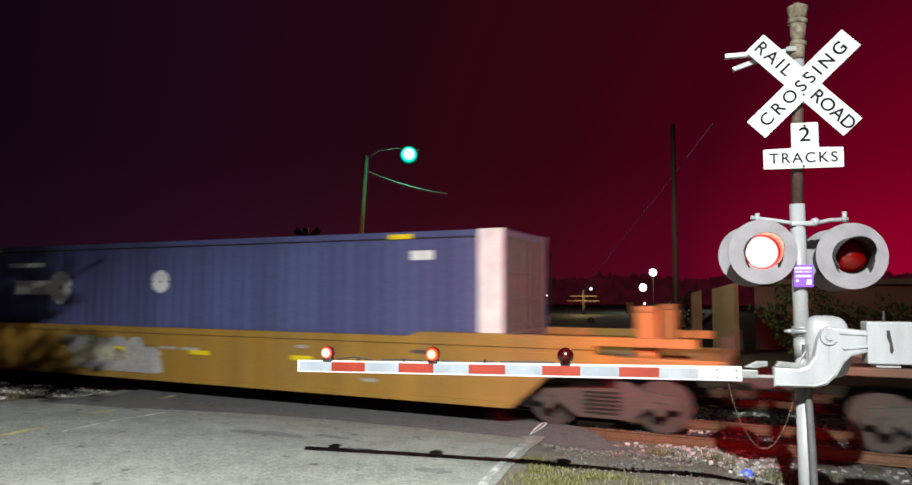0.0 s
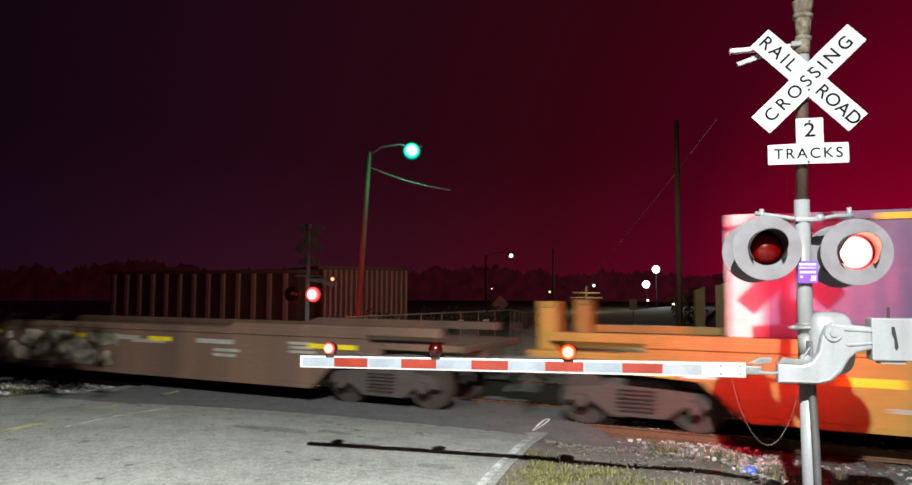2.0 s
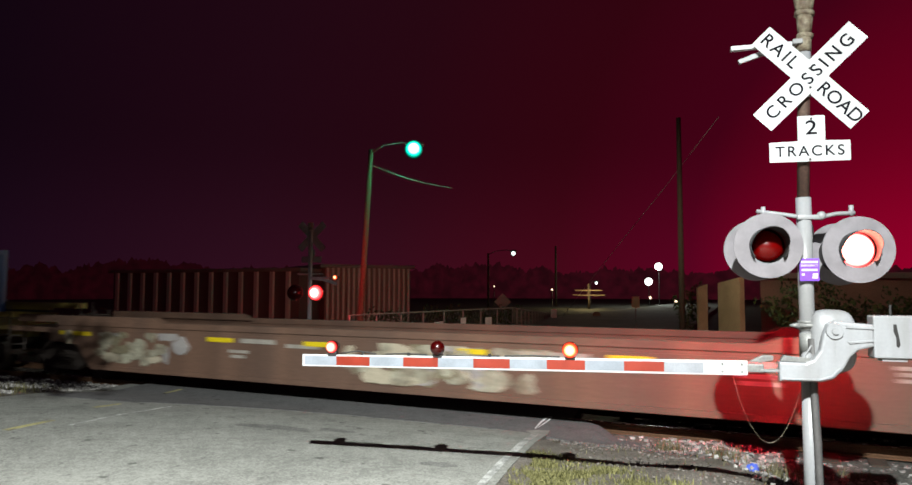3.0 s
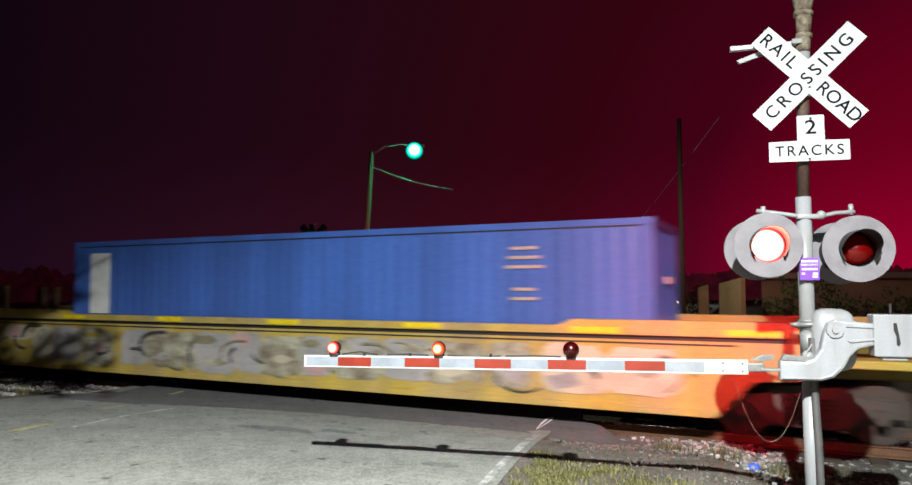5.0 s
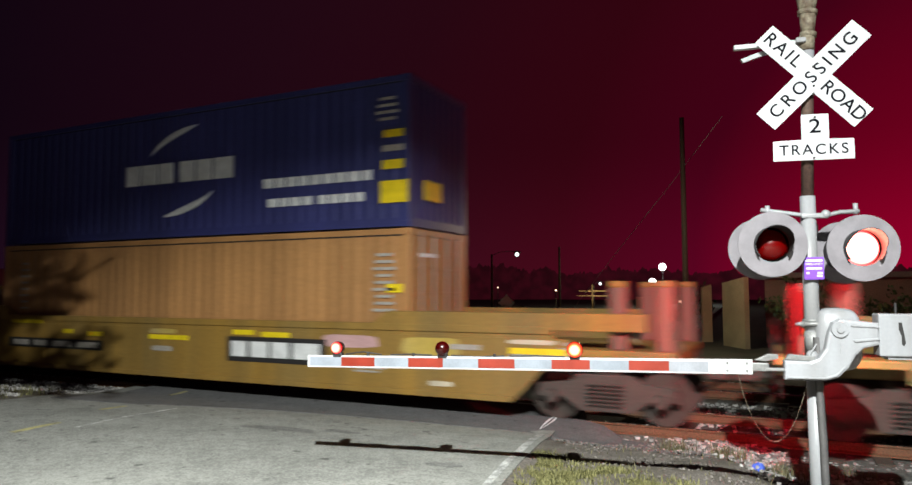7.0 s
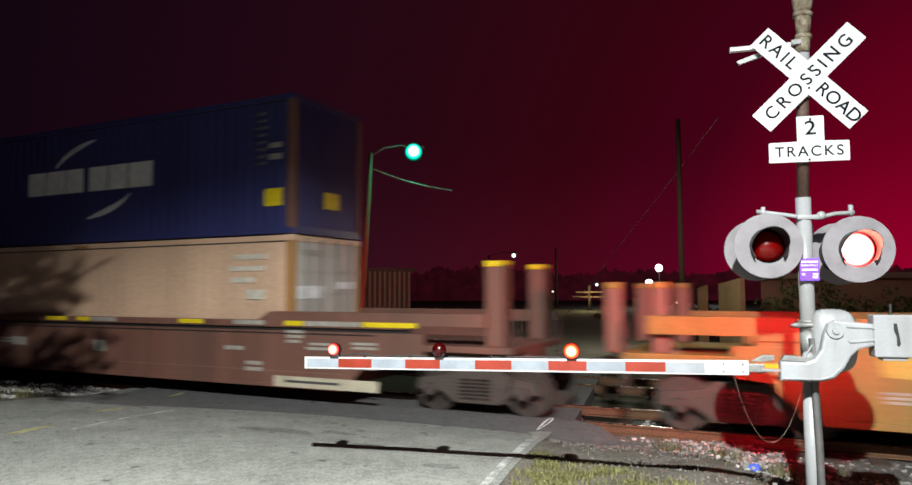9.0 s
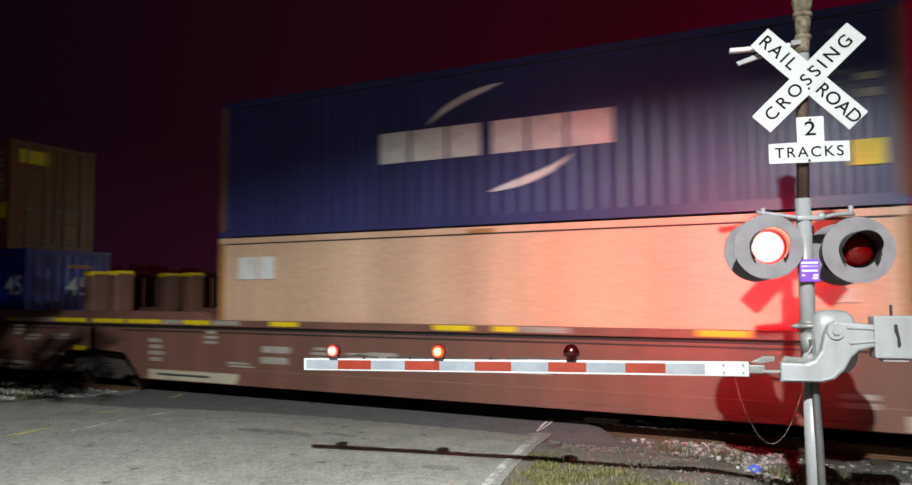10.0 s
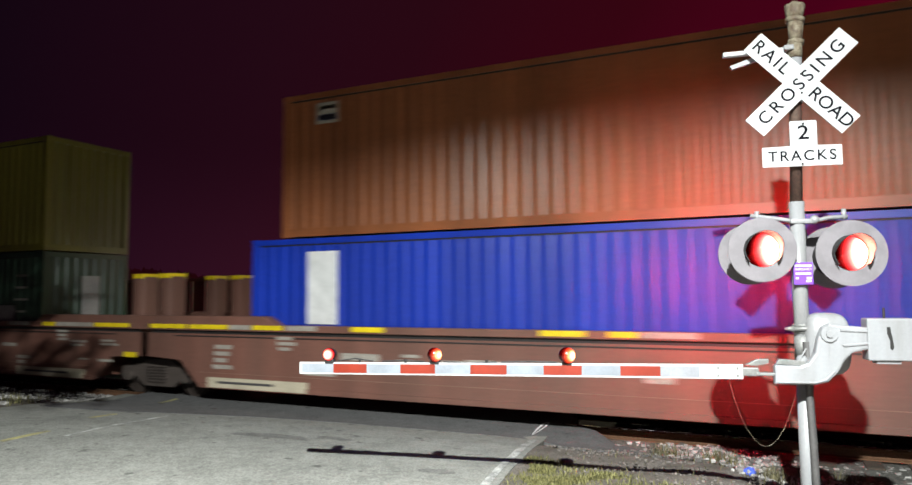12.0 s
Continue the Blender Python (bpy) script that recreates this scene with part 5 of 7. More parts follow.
def well_car(front, rear, key, label, top=1.62, raised=0.17, ribs=0, post_front=True, post_rear=True, shared_front=False, shared_rear=False, style="plain", seed=1, cap="yellow", post_w=0.17, post_top=2.64, bend=(1.2, 0.7), strips=(), post_sides=(-1, 1), post_out=(1.4, 1.4), post_key=None, post_steps=(0.0,)):
    """A well car between two bogie centres (positions along the train)."""
    ob = thing("well_car", Matrix(), label, "railway car", "well cars of the train")
    c = (front + rear) / 2
    h = (front - rear) / 2
    m = M[key]
    rnd = random.Random(seed)
    ys = 1.45
    bot = 0.34
    for s in (-1, 1):
        ya, yb = sorted((s * ys, s * (ys - 0.10)))
        bm = B()
        o = [(-h + bend[0], bot), (h - bend[0], bot), (h - bend[1], 0.86), (h + 0.1, 0.92), (h + 0.1, top - 0.20), (-h - 0.1, top - 0.20), (-h - 0.1, 0.92), (-h + bend[1], 0.86)]
        slab(bm, o, ya, yb)
        part("side_panel", bm, m, ob)
        bm = B()
        lined = style in ("brown", "graffiti")
        lip = 0.05 if lined else 0.012
        ya2, yb2 = sorted((s * (ys + lip), s * (ys - 0.13)))
        box(bm, -h + (0.03 if shared_rear else 0.2), h - (0.03 if shared_front else 0.2), ya2, yb2, top - 0.13, top, 0.012)
        part("top_chord", bm, m, ob)
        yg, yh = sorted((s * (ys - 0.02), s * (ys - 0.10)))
        # on lined cars black stands in for the shade inside the slot
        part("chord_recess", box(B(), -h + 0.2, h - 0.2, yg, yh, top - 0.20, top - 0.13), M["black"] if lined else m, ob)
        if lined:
            # shade of a second slot, painted as a thin black strip
            part("panel_lip", box(B(), -h + 0.9, h - 0.9, *sorted((s * (ys + 0.012), s * (ys - 0.02))), top - 0.262, top - 0.238), M["black"], ob, "black strip painted as slot shade under the top chord")
        bm = B()
        ye, yf = sorted((s * (ys + 0.04), s * (ys - 0.10)))
        slab(bm, [(-h + bend[0] + 0.05, bot - 0.02), (h - bend[0] - 0.05, bot - 0.02), (h - bend[0] - 0.02, bot + 0.08), (-h + bend[0] + 0.02, bot + 0.08)], ye, yf, 0.008)
        part("bottom_chord", bm, m, ob)
        for e in (-1, 1):
            if raised:
                bm = B()
                ext = 0.35 if (shared_front if e > 0 else shared_rear) else 1.3
                xa, xb = sorted((e * (h + ext), e * (h - 3.75)))
                xt, xu = sorted((e * (h + ext), e * (h - 3.35)))
                yi, yj = sorted((s * (ys + lip - 0.005), s * (ys - 0.22)))
                slab(bm, [(xa, top - 0.06), (xb, top - 0.06), (xu, top + raised), (xt, top + raised)], yi, yj, 0.008)
                part("raised_end_sill", bm, m, ob)
        if ribs:
            for k in range(ribs):
                x = -h + 2.3 + (2 * h - 4.6) * k / (ribs - 1)
                bm = B()
                box(bm, x - 0.13, x + 0.13, *sorted((s * (ys + 0.045), s * (ys - 0.02))), bot + 0.1, top - 0.12, 0.01)
                part("side_rib", bm, m, ob)
        if s < 0:
            for x0, x1, zc, mm, *tall in strips:
                bm = B()
                out = -ys - lip - 0.012 if zc > top - 0.13 else -ys - 0.012
                hh = tall[0] if tall else 0.045
                box(bm, x0, x1, out, -ys + 0.01, zc - hh, zc + hh)
                part("reflector_strip" if mm == "yellow" else "stencil", bm, M[mm], ob)
            yp = (-ys - 0.006, -ys + 0.002)

            def text_rows(x0, x1, z0, z1, rows, mm="stencil", out=0.006):
                """Worn writing too small to read: bars of uneven length."""
                tall = (z1 - z0) / rows
                for r in range(rows):
                    part("stencil", box(B(), x0 + rnd.uniform(0.0, 0.08), x1 - rnd.uniform(0.0, 0.3) * (x1 - x0), -ys - out, -ys + 0.002, z0 + tall * (r + 0.2), z0 + tall * (r + 0.8)), M[mm], ob)

            if style == "brown":
                bands = ((h - 3.2, h - 0.82) if not shared_front else (h - 4.3, h - 1.9), (-h + 1.9, -h + 4.4))
                for k, (xa, xb) in enumerate(bands):
                    part("pale_band", box(B(), xa, xb, -ys - 0.046, -ys, bot, bot + 0.20), M["plate"], ob, "pale stencilled band")
                    text_rows(xa + 0.25, xb - 0.3, bot + 0.07, bot + 0.15, 1, "graffiti_dark", 0.05)
                # front end, then along the side, then the rear end
                text_rows(h - 2.46, h - 1.82, 1.05, 1.22, 2)
                text_rows(h - 1.44, h - 0.76, 1.09, 1.25, 2)
                text_rows(h - 2.95, h - 2.50, 1.17, 1.45, 3, out=0.014)
                text_rows(h - 2.16, h - 1.73, 0.75, 0.81, 1)
                text_rows(h - 1.54, h - 0.85, 0.72, 0.81, 1)
                text_rows(5.0, 5.73, 0.98, 1.11, 1)
                text_rows(5.55, 6.12, 0.58, 0.82, 2)
                part("stencil_plate", box(B(), h - 0.63, h - 0.24, -ys - 0.007, -ys + 0.002, 0.87, 0.98), M["yellow"], ob, "yellow painted plate")
                part("stencil_plate", box(B(), 1.0, 1.43, -ys - 0.007, -ys + 0.002, 0.84, 1.09), M["stencil"], ob, "pale painted plate")
                part("stencil_plate", box(B(), -2.0, -1.44, -ys - 0.007, -ys + 0.002, 0.89, 1.09), M["stencil"], ob, "pale painted plate")
                text_rows(-2.52, -1.65, 0.93, 1.08, 2)
                text_rows(-3.33, -2.9, 0.89, 1.16, 3)
                text_rows(-4.57, -3.61, 0.74, 1.17, 2)
                text_rows(-5.46, -4.67, 0.67, 0.79, 2)
                text_rows(-6.08, -5.62, 1.11, 1.42, 3, out=0.014)
                text_rows(-7.73, -7.21, 0.69, 1.23, 4)
                part("weld_seam", box(B(), -h + 1.6, h - 1.6, -ys - 0.006, -ys + 0.002, 0.625, 0.634), M["car_pale_edge"], ob)
            if style == "rust":
                for x0, x1, z0, z1, rows in ((3.2, 4.6, 1.0, 1.12, 1), (-2.6, -1.4, 1.0, 1.12, 1), (-4.0, -3.4, 0.75, 0.95, 2), (5.6, 6.4, 0.8, 1.0, 2), (7.6, 8.3, 0.95, 1.2, 3)):
                    text_rows(x0, x1, z0, z1, rows)
                for k in range(96):
                    x0, zc = rnd.gauss(0.75, 0.75) if k % 8 < 6 else rnd.gauss(-6.7, 0.9), rnd.uniform(0.55, 1.16)
                    rx, rz = rnd.uniform(0.10, 0.34), rnd.uniform(0.07, 0.22)
                    pts = [(x0 + rx * math.cos(a) * rnd.uniform(0.6, 1.2), zc + rz * math.sin(a) * rnd.uniform(0.6, 1.2)) for a in (2 * math.pi * n / 11 for n in range(11))]
                    pts = [(px, min(max(pz, bot + 0.12), top - 0.22)) for px, pz in pts]
                    part("graffiti_patch", slab(B(), pts, -ys - 0.003 - 0.0004 * k, -ys + 0.004), M[("graffiti_pale", "graffiti_pale", "plate", "graffiti_pale", "graffiti_olive", "graffiti_pale", "graffiti")[k % 7]], ob, "pale sprayed patch")
            if style == "graffiti":
                # broad pale fills, then yellow gaps and dark sweeps of the sprayed letters over them
                layer = -ys - 0.003

                def spray(x0, zc, rx, rz, mm, lean=0.0):
                    nonlocal layer
                    layer -= 0.0004
                    pts = [(x0 + rx * math.cos(a) * rnd.uniform(0.72, 1.2), zc + rz * math.sin(a) * rnd.uniform(0.72, 1.2)) for a in (2 * math.pi * n / 15 for n in range(15))]
                    pts = [(px + lean * (pz - zc), min(max(pz, bot + 0.10), top - 0.28)) for px, pz in pts]
                    part("graffiti_patch", slab(B(), pts, layer, -ys + 0.004), M[mm], ob, "pale sprayed letter fill")

                def sweep(x0, zc, r, sq, a0, a1, wide, mm):
                    arc = [(x0 + r * math.cos(a), min(max(zc + sq * r * math.sin(a), bot + 0.14), top - 0.30)) for a in (radians(a0 + (a1 - a0) * j / 12) for j in range(13))]
                    part("graffiti_stroke", tube(B(), [(px, layer + 0.012 - wide * 0.2, pz) for px, pz in arc], wide, 6), M[mm], ob)

                # tall letter bodies side by side, with slivers of the old yellow between them
                x0 = -h + 1.2
                while x0 < h - 1.6:
                    wide = rnd.uniform(0.75, 1.25)
                    low = bot + rnd.uniform(0.09, 0.2) if abs(x0 + wide / 2) < h - 2.0 else 0.95
                    hi = top - rnd.uniform(0.262, 0.30)
                    mm = rnd.choice(("graffiti", "graffiti_pale", "graffiti_pale", "plate"))
                    lean, mid = rnd.uniform(-0.15, 0.15), (low + hi) / 2
                    layer -= 0.0004
                    pts = []
                    for n in range(24):
                        a = 2 * math.pi * n / 24
                        ca, sa = math.cos(a), math.sin(a)
                        px = x0 + wide / 2 + wide / 2 * math.copysign(abs(ca) ** 0.45, ca) * rnd.uniform(0.86, 1.06)
                        pz = mid + (hi - mid) * math.copysign(abs(sa) ** 0.45, sa) * rnd.uniform(0.85, 1.0)
                        pts.append((px + lean * (pz - mid), max(min(pz, hi), low)))
                    part("graffiti_patch", slab(B(), pts, layer, -ys + 0.004), M[mm], ob, "pale sprayed letter body")
                    spray(x0 + wide * rnd.uniform(0.3, 0.7), rnd.uniform(low + 0.2, hi - 0.15), rnd.uniform(0.15, 0.4), rnd.uniform(0.06, 0.22), rnd.choice(("graffiti", "plate", "graffiti_pale", "graffiti_pink")), rnd.uniform(-0.5, 0.5))
                    for _ in range(rnd.choice((1, 1, 2))):
                        sweep(x0 + wide * rnd.uniform(0.2, 0.8), rnd.uniform(0.7, 1.0), rnd.uniform(0.25, 0.7), rnd.uniform(0.35, 0.8), a0 := rnd.uniform(0, 360), a0 + rnd.uniform(60, 150), rnd.uniform(0.016, 0.042), rnd.choice(("graffiti_dark", "graffiti_olive", "graffiti_olive")))
                    if rnd.random() < 0.6:
                        spray(x0 + wide * rnd.uniform(0.2, 0.8), rnd.choice((0.5, 0.55, 1.15)), rnd.uniform(0.15, 0.4), rnd.uniform(0.04, 0.10), rnd.choice((key, "graffiti_olive", key)))
                    x0 += wide * rnd.uniform(0.80, 0.99) + (0.22 if rnd.random() < 0.3 else 0.0)
            if style == "block":
                part("marking_plate", box(B(), 1.9, 4.4, -ys - 0.006, -ys + 0.002, 0.74, 1.24), M["black"], ob, "black marking plate")
                for x0, x1 in ((2.02, 2.42), (2.52, 2.98), (3.06, 3.5), (3.6, 4.25)):
                    part("word_mark", box(B(), x0, x1, -ys - 0.010, -ys - 0.003, 0.84, 1.15), M["mark_white"], ob, "white block of a word mark")
                part("marking_plate", box(B(), -5.4, -1.9, -ys - 0.006, -ys + 0.002, 0.80, 1.03), M["black"], ob, "narrow black marking plate")
                for x0, x1 in ((-5.2, -4.6), (-4.4, -3.9), (-3.7, -3.0), (-2.8, -2.05)):
                    part("word_mark", box(B(), x0, x1, -ys - 0.010, -ys - 0.003, 0.85, 0.98), M["stencil"], ob, "pale worn block of writing")
                for x0, x1, z0, z1, mm in ((4.23, 5.6, 1.10, 1.36, "graffiti_pink"), (6.0, 7.3, 1.02, 1.36, "car_pale"), (8.1, 9.0, 1.28, 1.36, "plate"), (8.1, 9.1, 1.02, 1.13, "stencil"),
                                           (-0.4, 0.45, 1.24, 1.36, "car_pale"), (-0.35, 0.35, 0.86, 0.99, "stencil"), (6.6, 7.1, 0.50, 0.60, "plate"), (-7.4, -6.6, 1.0, 1.3, "car_pale"), (-8.6, -8.0, 0.95, 1.2, "plate")):
                    n = 12
                    pts = [((x0 + x1) / 2 + (x1 - x0) / 2 * math.copysign(abs(math.cos(a)) ** 0.4, math.cos(a)) * rnd.uniform(0.86, 1.0), (z0 + z1) / 2 + (z1 - z0) / 2 * math.copysign(abs(math.sin(a)) ** 0.4, math.sin(a)) * rnd.uniform(0.8, 1.0)) for a in (2 * math.pi * (k + 0.5) / n for k in range(n))]
                    part("painted_patch", slab(B(), pts, -ys - 0.005, -ys + 0.003), M[mm], ob, "worn painted patch")
                for x0, x1, z in ((2.05, 2.62, 1.33), (2.8, 3.52, 1.30), (-0.39, 0.79, 1.17), (-3.32, -2.95, 1.22), (-2.42, -1.9, 1.18), (8.14, 9.14, 1.17)):
                    part("reflector_strip", box(B(), x0, x1, -ys - 0.009, -ys + 0.002, z - 0.05, z + 0.05), M["yellow"], ob)
                text_rows(9.0, 9.25, 1.0, 1.35, 4)
                text_rows(5.0, 5.7, 0.66, 0.78, 2)
                text_rows(-7.4, -6.6, 0.66, 0.84, 3)
                text_rows(7.5, 8.6, 0.98, 1.05, 1)
            if style == "orange":
                for k in range(34):
                    x0, zc = rnd.gauss(-1.5, 0.62), rnd.uniform(0.55, 1.12)
                    rx, rz = rnd.uniform(0.2, 0.5), rnd.uniform(0.12, 0.3)
                    pts = [(x0 + rx * math.cos(a) * rnd.uniform(0.75, 1.15), zc + rz * math.sin(a) * rnd.uniform(0.75, 1.15)) for a in (2 * math.pi * n / 13 for n in range(13))]
                    pts = [(px, min(max(pz, bot + 0.12), top - 0.22)) for px, pz in pts]
                    part("graffiti_patch", slab(B(), pts, -ys - 0.003 - 0.0004 * k, -ys + 0.004), M[("graffiti", "graffiti", "graffiti_pale")[k % 3]], ob, "pale grey sprayed patch")
                for k in range(8):
                    x0 = rnd.uniform(-h + 2.5, h - 3.2)
                    bm = B()
                    zz = rnd.choice((1.15, 1.0, 0.6))
                    box(bm, x0, x0 + rnd.uniform(0.2, 0.6), *yp, zz, zz + 0.06)
                    part("stencil", bm, M[rnd.choice(("stencil", "graffiti_dark"))], ob)
    # floor of the well and its cross beams
    bm = B()
    box(bm, -h + 2.0, h - 2.0, -ys + 0.1, ys - 0.1, bot - 0.02, bot + 0.05)
    part("well_floor", bm, M["bogie"], ob)
    for e in (-1, 1):
        bm = B()
        box(bm, *sorted((e * (h - 1.9), e * (h - 2.0))), -ys + 0.1, ys - 0.1, bot, top - 0.2)
        part("end_bulkhead", bm, m, ob)
        bm = B()
        shared = shared_front if e > 0 else shared_rear
        tip = h + (0.15 if shared else 1.75)
        box(bm, *sorted((e * (h - 1.9), e * tip)), -0.5, 0.5, 0.86, 1.12, 0.02)
        box(bm, *sorted((e * (h - 1.9), e * (h + (0.3 if shared else 1.75)))), -ys + 0.1, ys - 0.1, 1.10, 1.22, 0.02)
        part("end_platform", bm, m, ob)
        if not shared:
            bm = B()
            box(bm, *sorted((e * (h + 1.6), e * (h + 2.3))), -0.12, 0.12, 0.76, 0.98, 0.03)
            box(bm, *sorted((e * (h + 2.0), e * (h + 2.36))), -0.2, 0.2, 0.70, 1.02, 0.05)
            part("coupler", bm, M["bogie"], ob, "rusty coupler")
            for s in (-1, 1):
                bm = B()
                for k in range(4):
                    rod(bm, (e * (h + 1.72), s * (ys - 0.25) - 0.2, 0.75 + 0.22 * k), (e * (h + 1.72), s * (ys - 0.25) + 0.2, 0.75 + 0.22 * k), 0.016, seg=8)
                for dy in (-0.2, 0.2):
                    rod(bm, (e * (h + 1.72), s * (ys - 0.25) + dy, 0.6), (e * (h + 1.72), s * (ys - 0.25) + dy, top + 0.12), 0.018, seg=8)
                part("ladder", bm, M["bogie"], ob)
            bm = B()
            tube(bm, [(e * (h + 1.7), 0.3, 0.85), (e * (h + 1.95), 0.3, 0.5), (e * (h + 2.25), 0.25, 0.68)], 0.03, 8)
            part("air_hose", bm, M["black"], ob)
        wanted = post_front if e > 0 else post_rear
        for s, step in ((s, step) for s in post_sides for step in post_steps if wanted):
            bm = B()
            x = e * (h - 0.42 - step if shared else h + post_out[0 if e > 0 else 1] - step)
            slab(bm, [(x - post_w, 1.2), (x + post_w, 1.2), (x + post_w, post_top), (x - post_w, post_top)], *sorted((s * 1.32, s * (0.85 if post_w > 0.16 else 1.12))), min(0.09, post_w * 0.35))
            post = part("end_post", bm, M[post_key] if post_key else m, ob, "tall rounded end post")
            bm = B()
            slab(bm, [(x - post_w + 0.01, post_top - 0.04), (x + post_w - 0.01, post_top - 0.04), (x + post_w - 0.01, post_top + 0.07), (x - post_w + 0.01, post_top + 0.07)], *sorted((s * 1.33, s * (0.84 if post_w > 0.16 else 1.11))), 0.03)
            part("post_cap", bm, M[cap], post, "yellow post cap" if cap == "yellow" else "")
    ride(ob, c)
    return ob


BROWN = [(-9.5, -8.45, 1.57, "yellow"), (-8.35, -7.3, 1.57, "yellow"), (-7.25, -6.7, 1.57, "stencil"), (-6.65, -5.9, 1.57, "yellow"), (-5.8, -5.1, 1.57, "stencil"), (-4.3, -3.6, 1.57, "yellow"), (-0.65, 0.1, 1.57, "yellow"),
         (0.47, 0.9, 1.57, "yellow"), (0.95, 1.8, 1.57, "stencil"), (3.75, 4.46, 1.57, "yellow"), (5.3, 6.1, 1.57, "stencil"), (6.6, 7.05, 1.57, "yellow"), (7.1, 8.35, 1.57, "stencil"), (8.42, 9.54, 1.57, "yellow")]
PALE = [(x, x + 0.75, 1.56, "yellow") for x in (-9.3, -6.1, -3.0, 0.1, 3.2, 6.3, 8.6)]
LOW = [(x, x + w, 1.12, m) for x, w, m in ((-9.3, 1.1, "yellow"), (-7.9, 0.8, "stencil"), (-4.6, 0.7, "yellow"), (-3.7, 0.9, "stencil"), (-2.1, 0.74, "yellow"), (1.15, 0.6, "yellow"), (2.2, 1.3, "stencil"), (3.79, 0.68, "yellow"), (5.2, 1.0, "stencil"), (8.08, 1.1, "yellow"))]
ORANGE = [(-9.75, -9.15, 1.02, "yellow", 0.11), (-9.0, -8.55, 1.02, "mark_white", 0.11), (-7.0, -6.2, 0.98, "yellow", 0.06)] + [(x, x + w, 0.96, m) for x, w, m in ((-3.33, 0.4, "yellow"), (-1.35, 0.37, "yellow"), (0.94, 0.56, "yellow"), (3.6, 0.5, "yellow"), (6.3, 0.6, "yellow"), (8.4, 0.7, "yellow"))]
OCHRE = [(x, x + w, z, m) for x, w, z, m in ((-8.9, 0.9, 1.10, "yellow"), (-5.3, 1.2, 1.43, "yellow"), (7.0, 0.6, 1.2, "stencil"))]
well_car(22.0, 2.1, "car_rust", "empty dusty brown well car with faded stencils", 1.42, 0.08, style="rust", seed=3, post_front=False, post_rear=False, strips=LOW)
well_car(-2.5, -22.0, "car_yellow", "orange-yellow well car with a grey sprayed patch", 1.45, 0.08, style="orange", seed=4, post_out=(0.55, 1.4), post_w=0.17, post_top=1.95, cap="car_ochre", strips=ORANGE, bend=(1.6, 1.0))
well_car(-26.6, -45.8, "car_rust", "empty dusty brown well car with pale graffiti", 1.42, 0.10, style="rust", seed=5, post_front=False, post_rear=False, strips=LOW, bend=(1.4, 0.9))
well_car(-49.9, -69.2, "car_pale", "faded yellow well car covered in graffiti", 1.62, 0.10, style="graffiti", seed=6, post_front=False, post_w=0.13, post_top=2.2, cap="car_brown", post_key="car_brown", post_steps=(0.0, 0.6), strips=PALE)
well_car(-74.0, -92.2, "car_ochre", "dull yellow well car with black and white markings", 1.58, 0.22, style="block", seed=7, cap="car_ochre", post_key="car_brown", post_out=(1.55, 1.85), post_w=0.14, post_top=2.25, post_steps=(0.0, 0.72), strips=OCHRE, bend=(0.9, 0.4))
well_car(-97.5, -116.6, "car_brown", "red-brown well car with pale stencilled bands", 1.62, 0.17, style="brown", seed=8, bend=(1.6, 1.05), shared_rear=True, strips=BROWN)
well_car(-116.6, -136.05, "car_brown", "red-brown well car with yellow reflector strips", 1.62, 0.17, style="brown", seed=9, bend=(1.6, 1.05), shared_front=True, shared_rear=True, strips=BROWN)
well_car(-136.05, -156.0, "car_brown", "red-brown well car at the dark end of the train", 1.62, 0.17, style="brown", seed=10, bend=(1.6, 1.05), shared_front=True, strips=BROWN)
for u in (22.0, 2.1, -2.68, -22.0, -26.7, -45.8, -49.9, -69.2, -73.45, -92.2, -96.55, -116.6, -136.05, -156.0):
    make_bogie(u)

FLOOR, TALL = 0.445, 2.896
code = lambda x, z, n, w=0.42, step=0.16, m="stencil": [("bar", x, z - k * step, w * (0.7 + 0.3 * ((k * 7) % 3) / 2), 0.055, m) for k in range(n)]
container(-12.47, 16.25, FLOOR, TALL, "indigo", "long indigo blue container with white end panels", posts="mark_white", doors="door_grey",
          depth=0.010,
          decals=[("bar", 6.55, 2.45, 0.46, 0.17, "mark_white"), ("bar", -6.40, 2.45, 0.46, 0.17, "mark_white"), ("bar", -4.65, 2.42, 1.38, 0.11, "mark_white"), ("letters", -5.05, 1.87, 0.34, [1.3]),
                  ("bar", 6.1, 2.80, 0.5, 0.09, "yellow"), ("bar", -5.95, 2.80, 0.5, 0.09, "yellow"), ("hex", -3.35, 1.87, 0.40), ("hex", 0.0, 2.0, 0.25)])
container(-58.86, 13.72, FLOOR, TALL, "blue", "bright blue container with a white upright panel", depth=0.008,
          decals=[("bar", -5.92, 1.9, 0.66, 1.41, "mark_white")] + code(4.7, 2.45, 3, 0.7) + code(4.7, 1.75, 2, 0.6) + [("end", 0.3, 1.9, 0.5, 0.12, "mark_white")])
container(-83.1, 12.19, FLOOR, TALL, "orange", "tan orange corrugated container in a yellow well", doors=True, depth=0.013,
          decals=code(5.55, 2.4, 9, 0.5, 0.13) + code(-5.2, 2.42, 8, 0.36, 0.16) + [("bar", 5.77, 1.77, 0.34, 0.16, "yellow"), ("end", -0.5, 2.4, 0.7, 0.07, "mark_white")])
